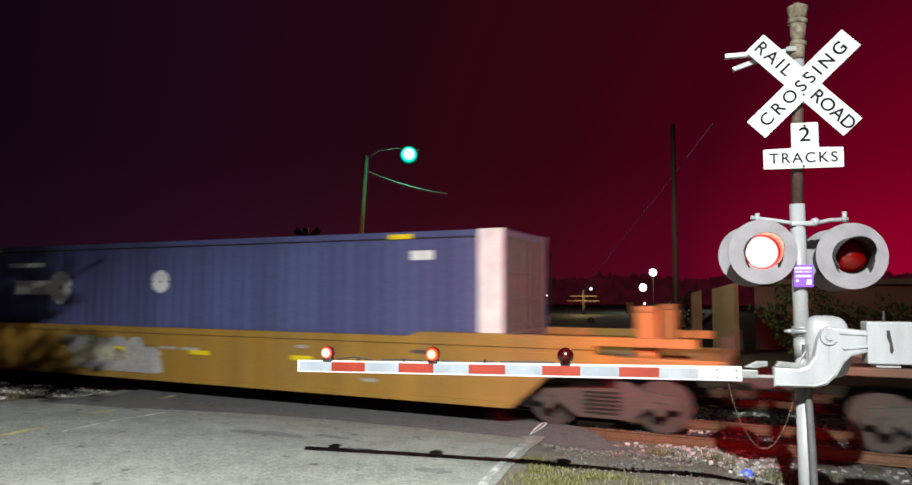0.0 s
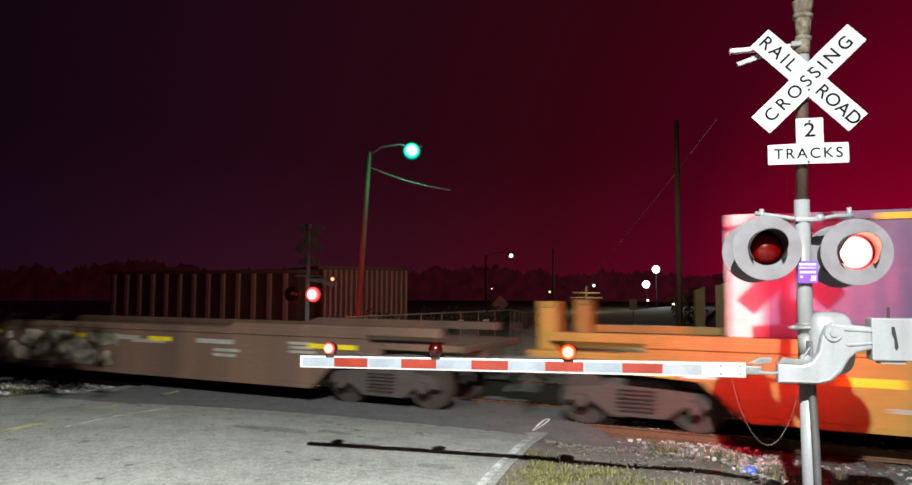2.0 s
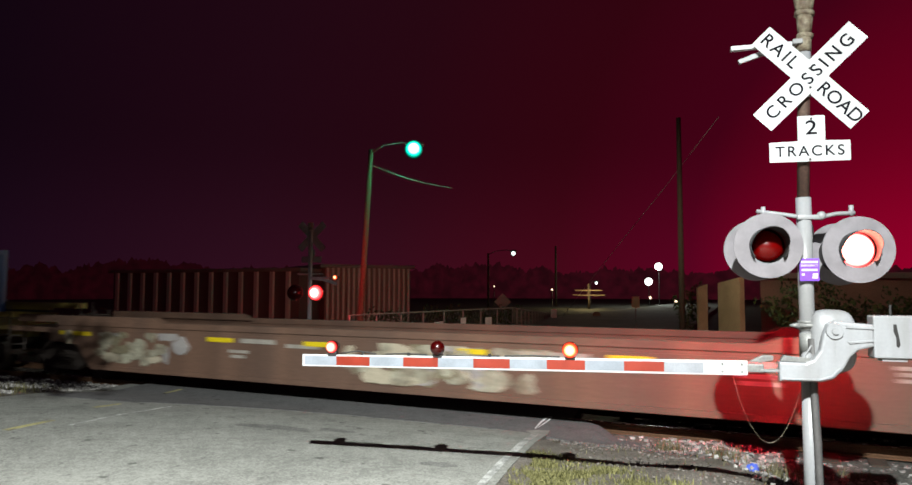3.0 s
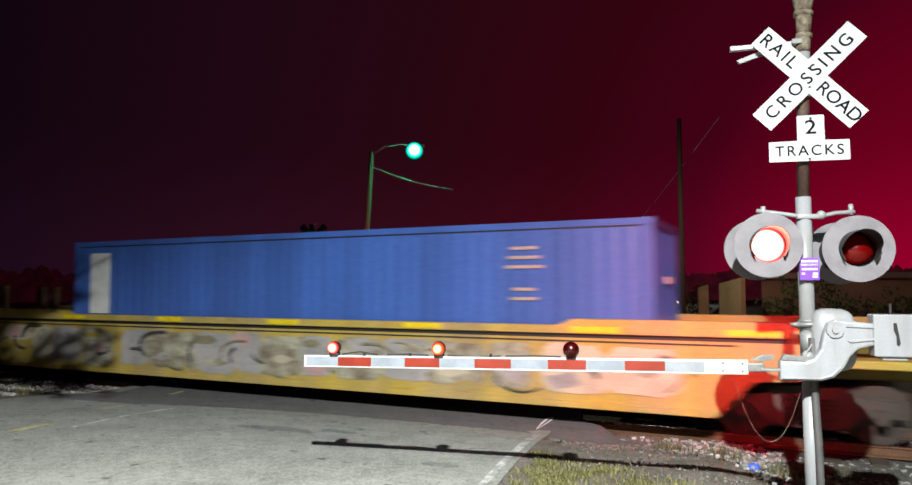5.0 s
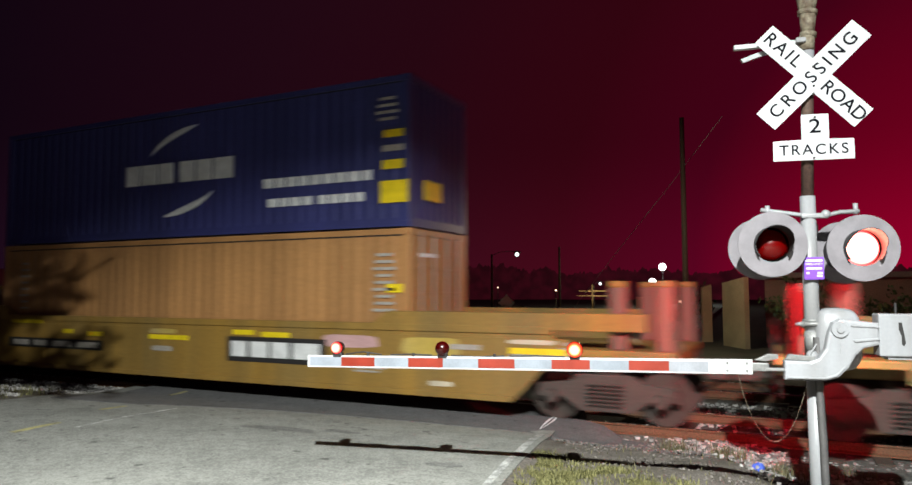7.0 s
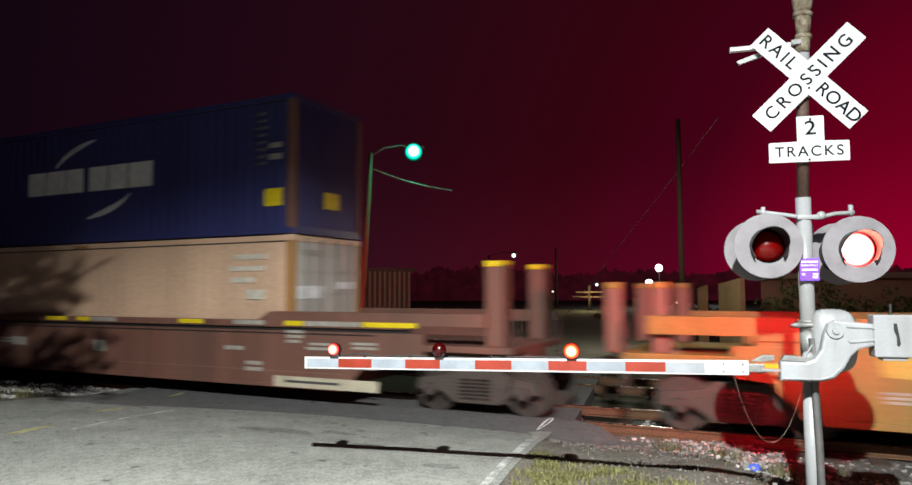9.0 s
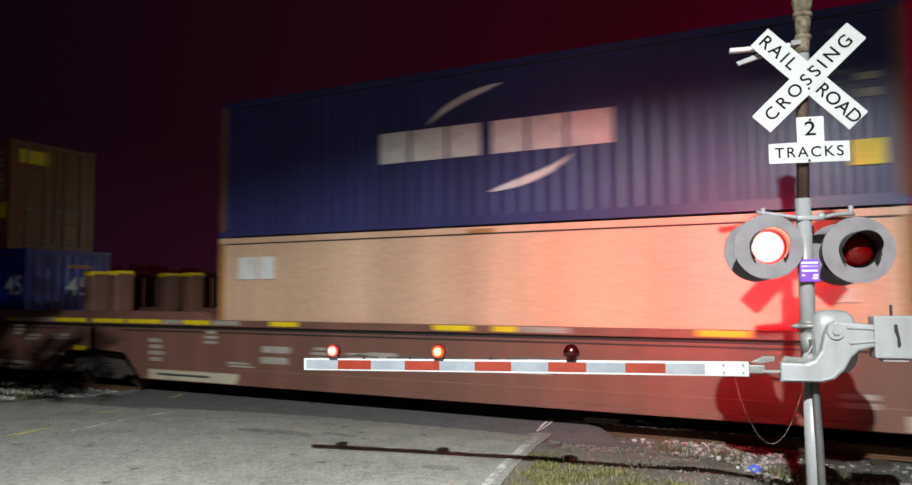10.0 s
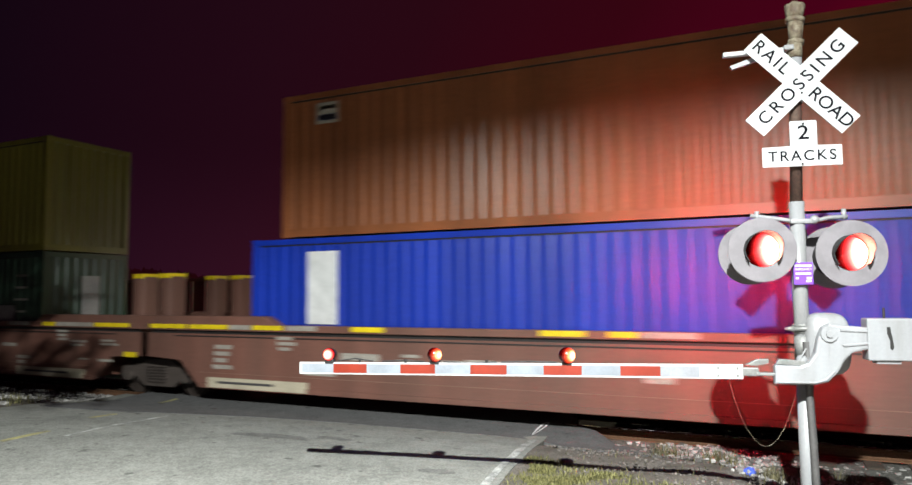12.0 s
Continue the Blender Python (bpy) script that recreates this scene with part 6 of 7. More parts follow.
MARKS = [("letters", -1.55, 1.46, 0.46, [0.44, 0.5, 0.44, -0.14, 0.44, 0.44, 0.55]), ("arc", 0.75, 1.3, 1.75, 92, 150, 0.68, 0.16), ("arc", -0.3, 1.55, 1.75, -90, -32, 0.62, 0.2)]
container(-83.1, 12.19, FLOOR + TALL + 0.02, TALL, "navy", "navy blue container with white word mark and swoosh", depth=0.019,
          decals=MARKS + [("letters", 2.6, 1.02, 0.19, [0.25, 0.22, 0.25, 0.2, 0.25, 0.22, 0.25, 0.25, 0.2]), ("letters", 2.72, 0.61, 0.17, [0.25, 0.2, 0.24, 0.22, -0.1, 0.2, 0.24, 0.2, 0.22]), ("bar", 5.76, 0.67, 0.60, 0.42, "yellow"), ("bar", 5.73, 1.19, 0.46, 0.17, "yellow"), ("bar", 5.74, 1.78, 0.42, 0.14, "yellow"),
                          ("bar", 5.73, 1.5, 0.45, 0.12, "stencil"), ("end", -0.3, 0.75, 0.7, 0.38, "yellow")] + code(5.6, 2.46, 4, 0.5, 0.13), group="containers stacked on top")
container(-106.75, 12.49, FLOOR, TALL, "beige", "pale peach beige container in a brown well", doors="door_pale", corners="orange", depth=0.005,
          decals=[("bar", 5.15, 2.46, 0.85, 0.11, "faded_white"), ("bar", 5.05, 2.22, 0.95, 0.10, "faded_white"), ("bar", 4.95, 1.98, 0.62, 0.11, "faded_white"), ("bar", 5.3, 1.68, 0.50, 0.20, "faded_white"), ("letters", -5.7, 2.25, 0.46, [0.46, 0.42]), ("bar", -0.15, 2.81, 0.5, 0.07, "orange"),
                  ("end", -0.62, 1.72, 0.85, 0.26, "mark_white"), ("end", 0.62, 1.86, 0.75, 0.16, "mark_white"), ("end", 0.62, 1.05, 0.75, 0.12, "stencil"), ("end", -0.55, 2.55, 0.7, 0.12, "stencil")])
container(-106.75, 12.49, FLOOR + TALL + 0.02, TALL, "navy", "navy blue container with white word mark and curved swoosh", corners="car_brown", depth=0.014,
          decals=[("letters", -2.22, 1.53, 0.58, [0.6, 0.7, 0.62, -0.16, 0.62, 0.62, 0.75]), ("arc", 0.32, 1.3, 1.75, 92, 150, 0.68, 0.15), ("arc", -0.05, 1.65, 1.8, -88, -30, 0.60, 0.2),
                  ("bar", 5.74, 0.76, 0.44, 0.36, "yellow"), ("end", 0.1, 0.78, 0.5, 0.36, "yellow"), ("bar", 5.78, 1.84, 0.30, 0.10, "stencil"), ("bar", 5.78, 1.6, 0.32, 0.12, "stencil")] + code(5.4, 2.53, 8, 0.34, 0.15, "stencil_dim"), group="containers stacked on top")
container(-126.4, 13.72, FLOOR, TALL, "royal", "royal blue container with white size numbers", depth=0.021,
          decals=[("text", 6.45, 1.93, 0.70, "45"), ("endtext", 0.25, 1.9, 0.70, "45"), ("bar", -5.09, 1.91, 0.70, 1.42, "mark_white"), ("end", 0.3, 2.46, 0.7, 0.09, "orange"), ("bar", 5.66, 1.82, 0.36, 0.14, "orange"), ("bar", 5.66, 1.30, 0.36, 0.16, "yellow")] + code(5.35, 2.52, 10, 0.36, 0.125))
container(-126.4, 12.19, FLOOR + TALL + 0.02, TALL, "rust", "rust brown corrugated container stacked on a blue one", doors=True, depth=0.025,
          decals=[("bar", 5.67, 1.01, 0.6, 0.42, "yellow"), ("bar", 5.09, 2.21, 0.42, 0.14, "yellow"), ("end", -0.6, 2.48, 0.8, 0.36, "yellow"), ("bar", -5.0, 2.45, 0.50, 0.42, "stencil"), ("bar", -5.0, 2.36, 0.42, 0.12, "royal"),
                  ("bar", -5.0, 2.56, 0.42, 0.08, "olive")] + code(5.63, 2.54, 3, 0.36, 0.17) + code(5.62, 1.95, 4, 0.38, 0.15) + code(5.62, 0.62, 2, 0.38, 0.15), group="containers stacked on top")
container(-146.0, 12.19, FLOOR, TALL, "green", "dark green container in a brown well",
          decals=code(5.3, 2.3, 5, 0.5, 0.3) + [("bar", 4.6, 1.3, 0.9, 0.5, "graffiti"), ("end", 0.1, 1.6, 0.5, 1.4, "graffiti")])
container(-146.0, 12.19, FLOOR + TALL + 0.02, TALL, "olive", "olive yellow container stacked on a green one", group="containers stacked on top")

# ---- beyond the tracks ----
M["rib_wall"] = mat("ribbed_metal_wall", (0.27, 0.235, 0.215), 0.7, 0.1, vary=0.25, scale=0.8, fine=20, streak=True)
M["dim_wall"] = mat("dark_stained_wall", (0.16, 0.125, 0.12), 0.8, vary=0.3, scale=0.7, fine=18, streak=True)
M["brown_wall"] = mat("brown_brick_wall", (0.28, 0.19, 0.15), 0.85, vary=0.3, scale=1.0, fine=25)
M["pale_rib"] = mat("pale_steel_rib", (0.68, 0.65, 0.62), 0.6, vary=0.2, scale=1.5, fine=25, streak=True)
M["tan"] = mat("tan_render", (0.42, 0.32, 0.20), 0.8, vary=0.2, scale=1.2, fine=25)
M["fence"] = mat("chain_link_wire", (0.24, 0.23, 0.21), 0.6, 0.0, vary=0.2)
M["lamp_white"] = glow("white_lamp", (0.85, 1.0, 0.93), 5)
M["dim_wood"] = mat("dark_old_wood", (0.07, 0.05, 0.035), 0.9, vary=0.4, scale=5, fine=30, streak=True)
M["lamp_warm"] = glow("warm_lamp", (1.0, 0.75, 0.5), 3)


TINT_GREEN = ((0.0, 0.25, 0.18), (0.0, 0.95, 0.62), (0.75, 1.0, 0.95))
TINT_WHITE = ((0.2, 0.3, 0.28), (0.7, 0.9, 0.85), (0.95, 1.0, 0.98))
GREEN_BALL = graded_ball(0.36, 4.5, 2.6, 0.1, TINT_GREEN, 0.72, 0.97)
WHITE_BALL = graded_ball(0.22, 5, 1.6, 0.0, TINT_WHITE)


def street_lamp(base, top, head, label, glass, tall_r=0.13, lean=(0, 0)):
    """A pole with a curved arm and a lamp head."""
    b, t, hd = Vector(base), Vector(top), Vector(head)
    ob = thing("street_lamp", Matrix.Translation(b), label, "street lamp")
    part("pole", rod(B(), (0, 0, 0), t - b, tall_r, tall_r * 0.75, 14), M["wood_pole"], ob, "", True)
    bm = B()
    a, e = t - b - Vector((0, 0, 0.15)), hd - b
    tube(bm, [a, a.lerp(e, 0.3) + Vector((0, 0, 0.28)), a.lerp(e, 0.7) + Vector((0, 0, 0.30)), e + Vector((0, 0, 0.10))], 0.035, 8)
    part("arm", bm, M["galv"], ob, "", True)
    bm = B()
    bmesh.ops.create_uvsphere(bm, u_segments=16, v_segments=10, radius=0.3, matrix=Matrix.Translation(e + Vector((0, 0, 0.12))) @ Matrix.Diagonal((1.25, 0.8, 0.45, 1)))
    part("lamp_head", bm, M["galv"], ob, "", True)
    ball = new("glass", glass)
    ball.parent = ob
    ball.matrix_local = Matrix.Translation(e + Vector((0.1, -0.3, -0.14))) @ Matrix.Rotation(radians(28), 4, "Z")
    tagged(ball, "glowing lamp glass")
    return ob


def cable(name, a, b, sag, r=0.02):
    a, b = Vector(a), Vector(b)
    bm = B()
    tube(bm, [a.lerp(b, k / 12) - Vector((0, 0, sag * math.sin(math.pi * k / 12))) for k in range(13)], r, 6)
    return single(name, bm, M["galv"], "thin overhead cable hanging from the pole", "cable")


street_lamp((-15.9, 23.9, -0.2), (-15.12, 23.47, 7.75), (-13.02, 23.37, 7.62), "wooden street lamp pole with a glowing green lamp", GREEN_BALL)
cable("overhead_cable", (-15.1, 23.6, 7.1), (-12.2, 25.0, 6.2), 0.12)
lamp("green_light", "POINT", 190, (0.1, 1.0, 0.6), Matrix.Translation((-13.19, 23.55, 7.35)), 0.02)


def far_signal():
    f = thing("crossing_signal", pose(-14.05, 18.25, 0, 0, 0, 12.6 + 180), "crossing signal mast beyond the tracks, seen from behind", "crossing signal")
    part("mast", rod(B(), (0, 0, -0.3), (0, 0, 4.1), 0.07, seg=16), M["alu"], f, "", True)
    bm = B()
    rod(bm, (0, 0, 4.05), (0, 0, 4.3), 0.08, 0.1, 14)
    part("bell", bm, M["cream"], f, "", True)
    for turn in (44, -46):
        bm = B()
        box(bm, -0.6, 0.6, -0.004, 0.004, -0.115, 0.115)
        bm.transform(Matrix.Translation((0, -0.1 - 0.006 * (turn > 0), 3.85)) @ Matrix.Rotation(radians(turn), 4, "Y"))
        part("crossbuck_blade", bm, M["galv"], f, "bare metal back of a sign blade")
    bm = B()
    slab(bm, [(-0.35, 3.0), (0.35, 3.0), (0.35, 3.2), (0.12, 3.2), (0.12, 3.42), (-0.12, 3.42), (-0.12, 3.2), (-0.35, 3.2)], -0.1, -0.092)
    part("track_count_sign", bm, M["galv"], f, "bare metal back of a sign")
    bm = B()
    rod(bm, (-0.45, 0, 2.62), (0.45, 0, 2.62), 0.025, seg=10)
    part("cross_arm", bm, M["alu"], f)
    for x, even in ((0.40, False), (-0.36, True)):
        part("light_unit", rod(B(), (x, 0.05, 2.02), (x, 0.20, 2.02), 0.17, seg=20), M["black"], f, "black lamp housing")
        ball = new("lens", LENS_FAR)
        ball.parent = f
        place = Matrix.Translation((x, 0.24, 2.02))
        ball.matrix_local = place
        MOVES.append((ball, ball_rows(even, place, 180)))
    bm = B()
    slab(bm, [(-1.0, 2.35), (-0.5, 2.5), (0.0, 2.55), (0.0, 2.45), (-0.5, 2.4), (-1.0, 2.25)], 0.1, 0.14)
    part("gate_lug", bm, M["alu"], f)
    part("gate_lamp", rod(B(), (-1.022, 0.331 - 0.02, 2.51), (-1.022, 0.331 - 0.14, 2.51), 0.075, seg=16), M["black"], f, "small gate lamp body")
    rod_bm = rod(B(), (-1.022, 0.331 - 0.08, 2.51), (0.0, 0.0, 2.51), 0.025, seg=8)
    part("gate_lamp_arm", rod_bm, M["alu"], f)
    ball = new("gate_lens", LENS_SMALL)
    ball.parent = f
    ball.matrix_local = pose(-1.022, 0.331, 2.51, 0, 0, 180)
    return f


LENS_FAR = graded_ball(0.26, 26, 3.2, 0.1, RED_TINT, 0.8, 1.0)
far_signal()
# the two far flashers shine in turn, so their light on the sheds and the pole stays even
lamp("far_flasher_light", "AREA", 150, (1.0, 0.05, 0.06), look((-14.1, 18.9, 2.1), (-25.0, 33.0, 1.6)), 0.3, 150)


def ribbed_building(name, a, b, z1, label, ribs, rib_w, roof_over, m, depth=12):
    """A long low building from a to b with upright ribs on its near wall."""
    a, b = Vector(a), Vector(b)
    L = (b - a).length
    ob = thing(name, Matrix.Translation(a) @ Matrix.Rotation(math.atan2((b - a).y, (b - a).x), 4, "Z"), label, "building")
    bm = B()
    box(bm, 0, L, 0, depth, -0.4, z1)
    part("wall", bm, m, ob)
    bm = B()
    box(bm, -0.3, L + 0.3, -roof_over, depth + 0.3, z1, z1 + 0.22, 0.03)
    part("roof", bm, M["rib_wall"], ob, "flat metal roof edge")
    bm = B()
    box(bm, -0.02, rib_w, -0.16, 0.0, -0.3, z1)
    me = mesh_of("rib", bm, M["pale_rib"])
    for k in range(ribs):
        o = new("rib", me)
        o.parent = ob
        o.matrix_local = pose(L * (k + 0.3) / ribs, 0, 0)
    return ob


ribbed_building("warehouse", (-42.2, 33.0, 0), (-26.2, 33.0, 0), 3.1, "long low ribbed metal warehouse beyond the tracks", 13, 0.24, 0.25, M["dim_wall"])
ribbed_building("metal_shed", (-25.4, 34.4, 0), (-22.0, 38.9, 0), 3.35, "weathered corrugated metal shed behind the fence", 17, 0.12, 0.15, M["brown_wall"], 9)


def fence_line(pts, h, posts):
    ob = thing("chain_link_fence", Matrix(), "chain-link fence with steel posts beyond the tracks", "fence")
    P = [Vector(p) for p in pts]
    tot = sum((b - a).length for a, b in zip(P, P[1:]))
    me = mesh_of("post", rod(B(), (0, 0, -0.2), (0, 0, h), 0.04, seg=8), M["fence"])
    top, wires = B(), B()
    for a, b in zip(P, P[1:]):
        n = max(1, round(posts * (b - a).length / tot))
        for k in range(n + 1):
            o = new("post", me)
            o.parent = ob
            o.matrix_local = Matrix.Translation(a.lerp(b, k / n))
        u = Vector((0, 0, h))
        rod(top, a + u, b + u, 0.03, seg=6)
        rod(top, a + Vector((0, 0, 0.1)), b + Vector((0, 0, 0.1)), 0.012, seg=6)
        L = (b - a).length
        step = 0.22
        for k in range(int(L / step)):
            for s in (-1, 1):
                x0, x1 = k * step, k * step + s * h * 0.5
                if 0 <= x1 <= L:
                    rod(wires, a.lerp(b, x0 / L) + Vector((0, 0, 0.08)), a.lerp(b, x1 / L) + u * 0.98, 0.004, seg=3)
    part("top_rail", top, M["fence"], ob)
    part("wire_mesh", wires, M["fence"], ob)
    a, b = P[0], P[1]
    turn = math.atan2((b - a).y, (b - a).x)
    for k, z, w in ((0.12, 0.75, 0.26), (0.46, 1.0, 0.3), (0.62, 1.1, 0.2), (0.80, 1.05, 0.26)):
        bm = box(B(), -w, w, -0.06, -0.045, -0.17, 0.17)
        bm.transform(Matrix.Translation(a.lerp(b, k) + Vector((0, 0, z))) @ Matrix.Rotation(turn, 4, "Z") @ Matrix.Translation((0, 0, 0)))
        part("notice", bm, M["mark_white"], ob, "small white notice on the fence")
    return ob


fence_line([(-14.07, 20.56, -0.40), (-12.24, 31.78, -0.40), (-16.23, 50.00, -1.37)], 1.60, 20)


def road_sign(name, x, y, zc, shape, label, material, h0=-0.4, size=0.6):
    ob = thing(name, Matrix.Translation((x, y, 0)) @ Matrix.Rotation(radians(18), 4, "Z"), label, "road sign")
    part("post", rod(B(), (0, 0, h0), (0, 0, zc + size * 0.5), 0.035, seg=8), M["galv"], ob)
    bm = B()
    if shape == "diamond":
        slab(bm, [(size, zc), (0, zc + size), (-size, zc), (0, zc - size)], -0.06, -0.045, 0.004)
    elif shape == "round":
        slab(bm, [(size * math.cos(k * math.pi / 10), zc + size * math.sin(k * math.pi / 10)) for k in range(20)], -0.06, -0.045, 0.004)
    else:
        slab(bm, [(size * 0.7, zc - size), (size * 0.7, zc + size), (-size * 0.7, zc + size), (-size * 0.7, zc - size)], -0.06, -0.045, 0.004)
    part("sign_plate", bm, material, ob)
    return ob


road_sign("warning_sign", -16.84, 42.0, 1.25, "diamond", "grey-backed diamond warning sign on a post", M["galv"], size=0.55)
road_sign("round_sign", -13.9, 54.6, -0.05, "round", "pale round sign on a thin post", M["tan"], -1.6, 0.32)
road_sign("small_sign", -8.06, 40.65, 1.35, "square", "small orange and white square sign", M["tan"], -0.4, 0.32)
road_sign("speed_sign", -14.2, 44.5, 0.45, "square", "small white rectangular road sign", M["mark_white"], -0.5, 0.28)

street_lamp((-27.4, 64.4, -0.6), (-27.4, 64.4, 5.6), (-25.1, 65.5, 5.7), "distant street lamp with a white glowing head", WHITE_BALL)
street_lamp((-26.0, 98.6, -1.0), (-26.0, 98.6, 2.6), (-25.2, 98.9, 2.9), "distant street lamp beside a sign pole", WHITE_BALL)


def floodlight(x, y, z):
    ob = thing("floodlight", Matrix.Translation((x, y, 0)), "bright white floodlight on a tall pole", "floodlight", "floodlights beyond the crossing")
    part("pole", rod(B(), (0, 0, -0.8), (0, 0, z - 0.6), 0.05, seg=10), M["black"], ob)
    bm = B()
    bmesh.ops.create_uvsphere(bm, u_segments=16, v_segments=10, radius=0.48, matrix=Matrix.Translation((0, -0.2, z)))
    part("lamp_glass", bm, M["lamp_white"], ob, "glowing white glass", True)


floodlight(-15.3, 92.5, 4.85)
floodlight(-16.5, 92.0, 2.9)
lamp("flood_light", "POINT", 1200, (0.9, 1.0, 0.92), Matrix.Translation((-15.6, 90.5, 5.2)), 0.4)
# unseen fill light added to brighten the fence and building; no lamp stands here
lamp("added_fill_light", "POINT", 520, (1.0, 0.85, 0.6), Matrix.Translation((-4.2, 25.5, 4.5)), 0.3)


def small_light(x, y, z, r, glass):
    ob = thing("distant_lamp", Matrix.Translation((x, y, 0)), "small distant glowing lamp on a thin pole", "lamp", "far lamps")
    part("pole", rod(B(), (0, 0, -0.7), (0, 0, z), 0.05, seg=8), M["black"], ob)
    bm = B()
    bmesh.ops.create_uvsphere(bm, u_segments=12, v_segments=8, radius=r, matrix=Matrix.Translation((0, 0, z)))
    part("lamp_glass", bm, glass, ob, "glowing lamp glass", True)
    return ob


def utility_pole(x, y, z, label, arms=(), r=0.15):
    ob = thing("utility_pole", Matrix.Translation((x, y, 0)), label, "utility pole")
    part("pole", rod(B(), (0, 0, -0.6), (0, 0, z), r, r * 0.75, 14), M["dim_wood"], ob, "", True)
    for a, w in arms:
        bm = B()
        box(bm, -w, w, -0.06, 0.06, a, a + 0.12, 0.01)
        part("crossarm", bm, M["wood_pole"], ob)
    return ob


far_pole = utility_pole(-4.2, 31.1, 9.6, "dark wooden utility pole beyond the crossing", (), 0.13)
utility_pole(-27.3, 86.5, 7.5, "thin dark utility pole in the distance", (), 0.16)
utility_pole(-21.0, 79.0, 2.6, "yellow-lit pole with small street name signs", ((1.75, 1.6), (1.2, 1.9), (-1.6, 0.9)), 0.14)
for spot in ((-24.5, 76.2, 1.9, 0.10), (-15.5, 87.2, 0.9, 0.14), (-10.4, 72.8, 0.75, 0.12), (-30.2, 72.7, 2.25, 0.07), (-10.0, 62.0, -0.4, 0.07)):
    small_light(*spot, M["lamp_warm"])
# warm light without a fixture, added to brighten the sign pole
lamp("added_pole_light", "POINT", 600, (1.0, 0.8, 0.35), Matrix.Translation((-20.6, 77.0, 2.2)), 0.2)
part("guy_wire", tube(B(), [(1.51, 1.9, 9.93), (-1.2, 3.4, 7.0), (-3.92, 4.9, 4.22), (-8.2, 7.3, -0.3)], 0.012, 6), M["galv"], far_pole, "thin slanting wire")


def side_building():
    """The building with tan end walls at the far side, at the road's edge."""
    ob = thing("roadside_building", Matrix.Translation((-2.4, 31.0, 0)), "low brown building with tan wing walls", "building")
    bm = B()
    box(bm, 1.2, 26, 3.0, 12, -0.4, 2.6)
    part("wall", bm, M["brown_wall"], ob)
    bm = B()
    box(bm, 0.9, 26.3, 2.6, 12.3, 2.6, 2.85, 0.03)
    part("roof", bm, M["rib_wall"], ob)
    for a, b, za, zb in (((-1.43, 2.72), (-1.04, 2.92), 2.2, 2.36), ((-0.42, 1.0), (0.56, -0.75), 2.40, 2.62)):
        d = Vector((b[0] - a[0], b[1] - a[1], 0))
        bm = B()
        slab(bm, [(0, -0.3), (d.length, -0.3), (d.length, zb), (0, za)], 0.0, 0.2)
        bm.transform(Matrix.Translation((a[0], a[1], 0)) @ Matrix.Rotation(math.atan2(d.y, d.x), 4, "Z"))
        part("wing_wall", bm, M["tan"], ob, "tan rendered wing wall")
    return ob


side_building()


def leaf_mass(name, spots, size, label, category, seed, kind="stuff"):
    """Many small leaves round the given centres (x, y, z, rx, rz, count)."""
    rng = np.random.default_rng(seed)
    C = []
    for x, y, z, rx, rz, n in spots:
        d = rng.normal(0, 1, (n, 3))
        d /= np.linalg.norm(d, axis=1)[:, None]
        d *= rng.uniform(0.25, 1.0, (n, 1)) ** 0.5 * (1 + 0.35 * np.sin(d[:, :1] * 7 + d[:, 2:] * 5))
        C.append(np.array([x, y, z]) + d * np.array([rx, rx, rz]))
    C = np.concatenate(C)
    n = len(C)
    a = rng.normal(0, 1, (n, 3))
    a /= np.linalg.norm(a, axis=1)[:, None]
    b = np.cross(a, rng.normal(0, 1, (n, 3)))
    b /= np.linalg.norm(b, axis=1)[:, None]
    s = rng.uniform(0.6, 1.2, (n, 1)) * size
    V = np.stack([C - a * s, C + b * s * 0.5, C + a * s, C - b * s * 0.5], 1).reshape(-1, 3)
    F = [(k, k + 1, k + 2, k + 3) for k in range(0, 4 * n, 4)]
    me = bpy.data.meshes.new(name)
    me.from_pydata(V.tolist(), [], F)
    me.materials.append(M["leaf"])
    return tagged(new(name, me), label, category, kind=kind)


leaf_mass("shrubs", [(-18.0, 35.5, 0.3, 1.4, 0.8, 900), (-16.4, 36.5, 0.2, 1.2, 0.7, 700), (-20.5, 33.5, 0.2, 1.3, 0.7, 700), (-15.6, 40, 0.2, 1.2, 0.8, 600)], 0.10, "dark shrubs behind the fence", "shrub", 11)
leaf_mass("ivy", [(0.4, 30.0, 1.2, 1.4, 1.3, 1500), (1.8, 29.5, 0.8, 1.2, 1.0, 1200), (-4.5, 36, 1.2, 0.8, 1.1, 700), (4.0, 30, 1.0, 1.6, 1.1, 1200), (7, 31, 1.4, 2.0, 1.4, 1500)], 0.10, "overgrown ivy and weeds beside the building", "shrub", 12)
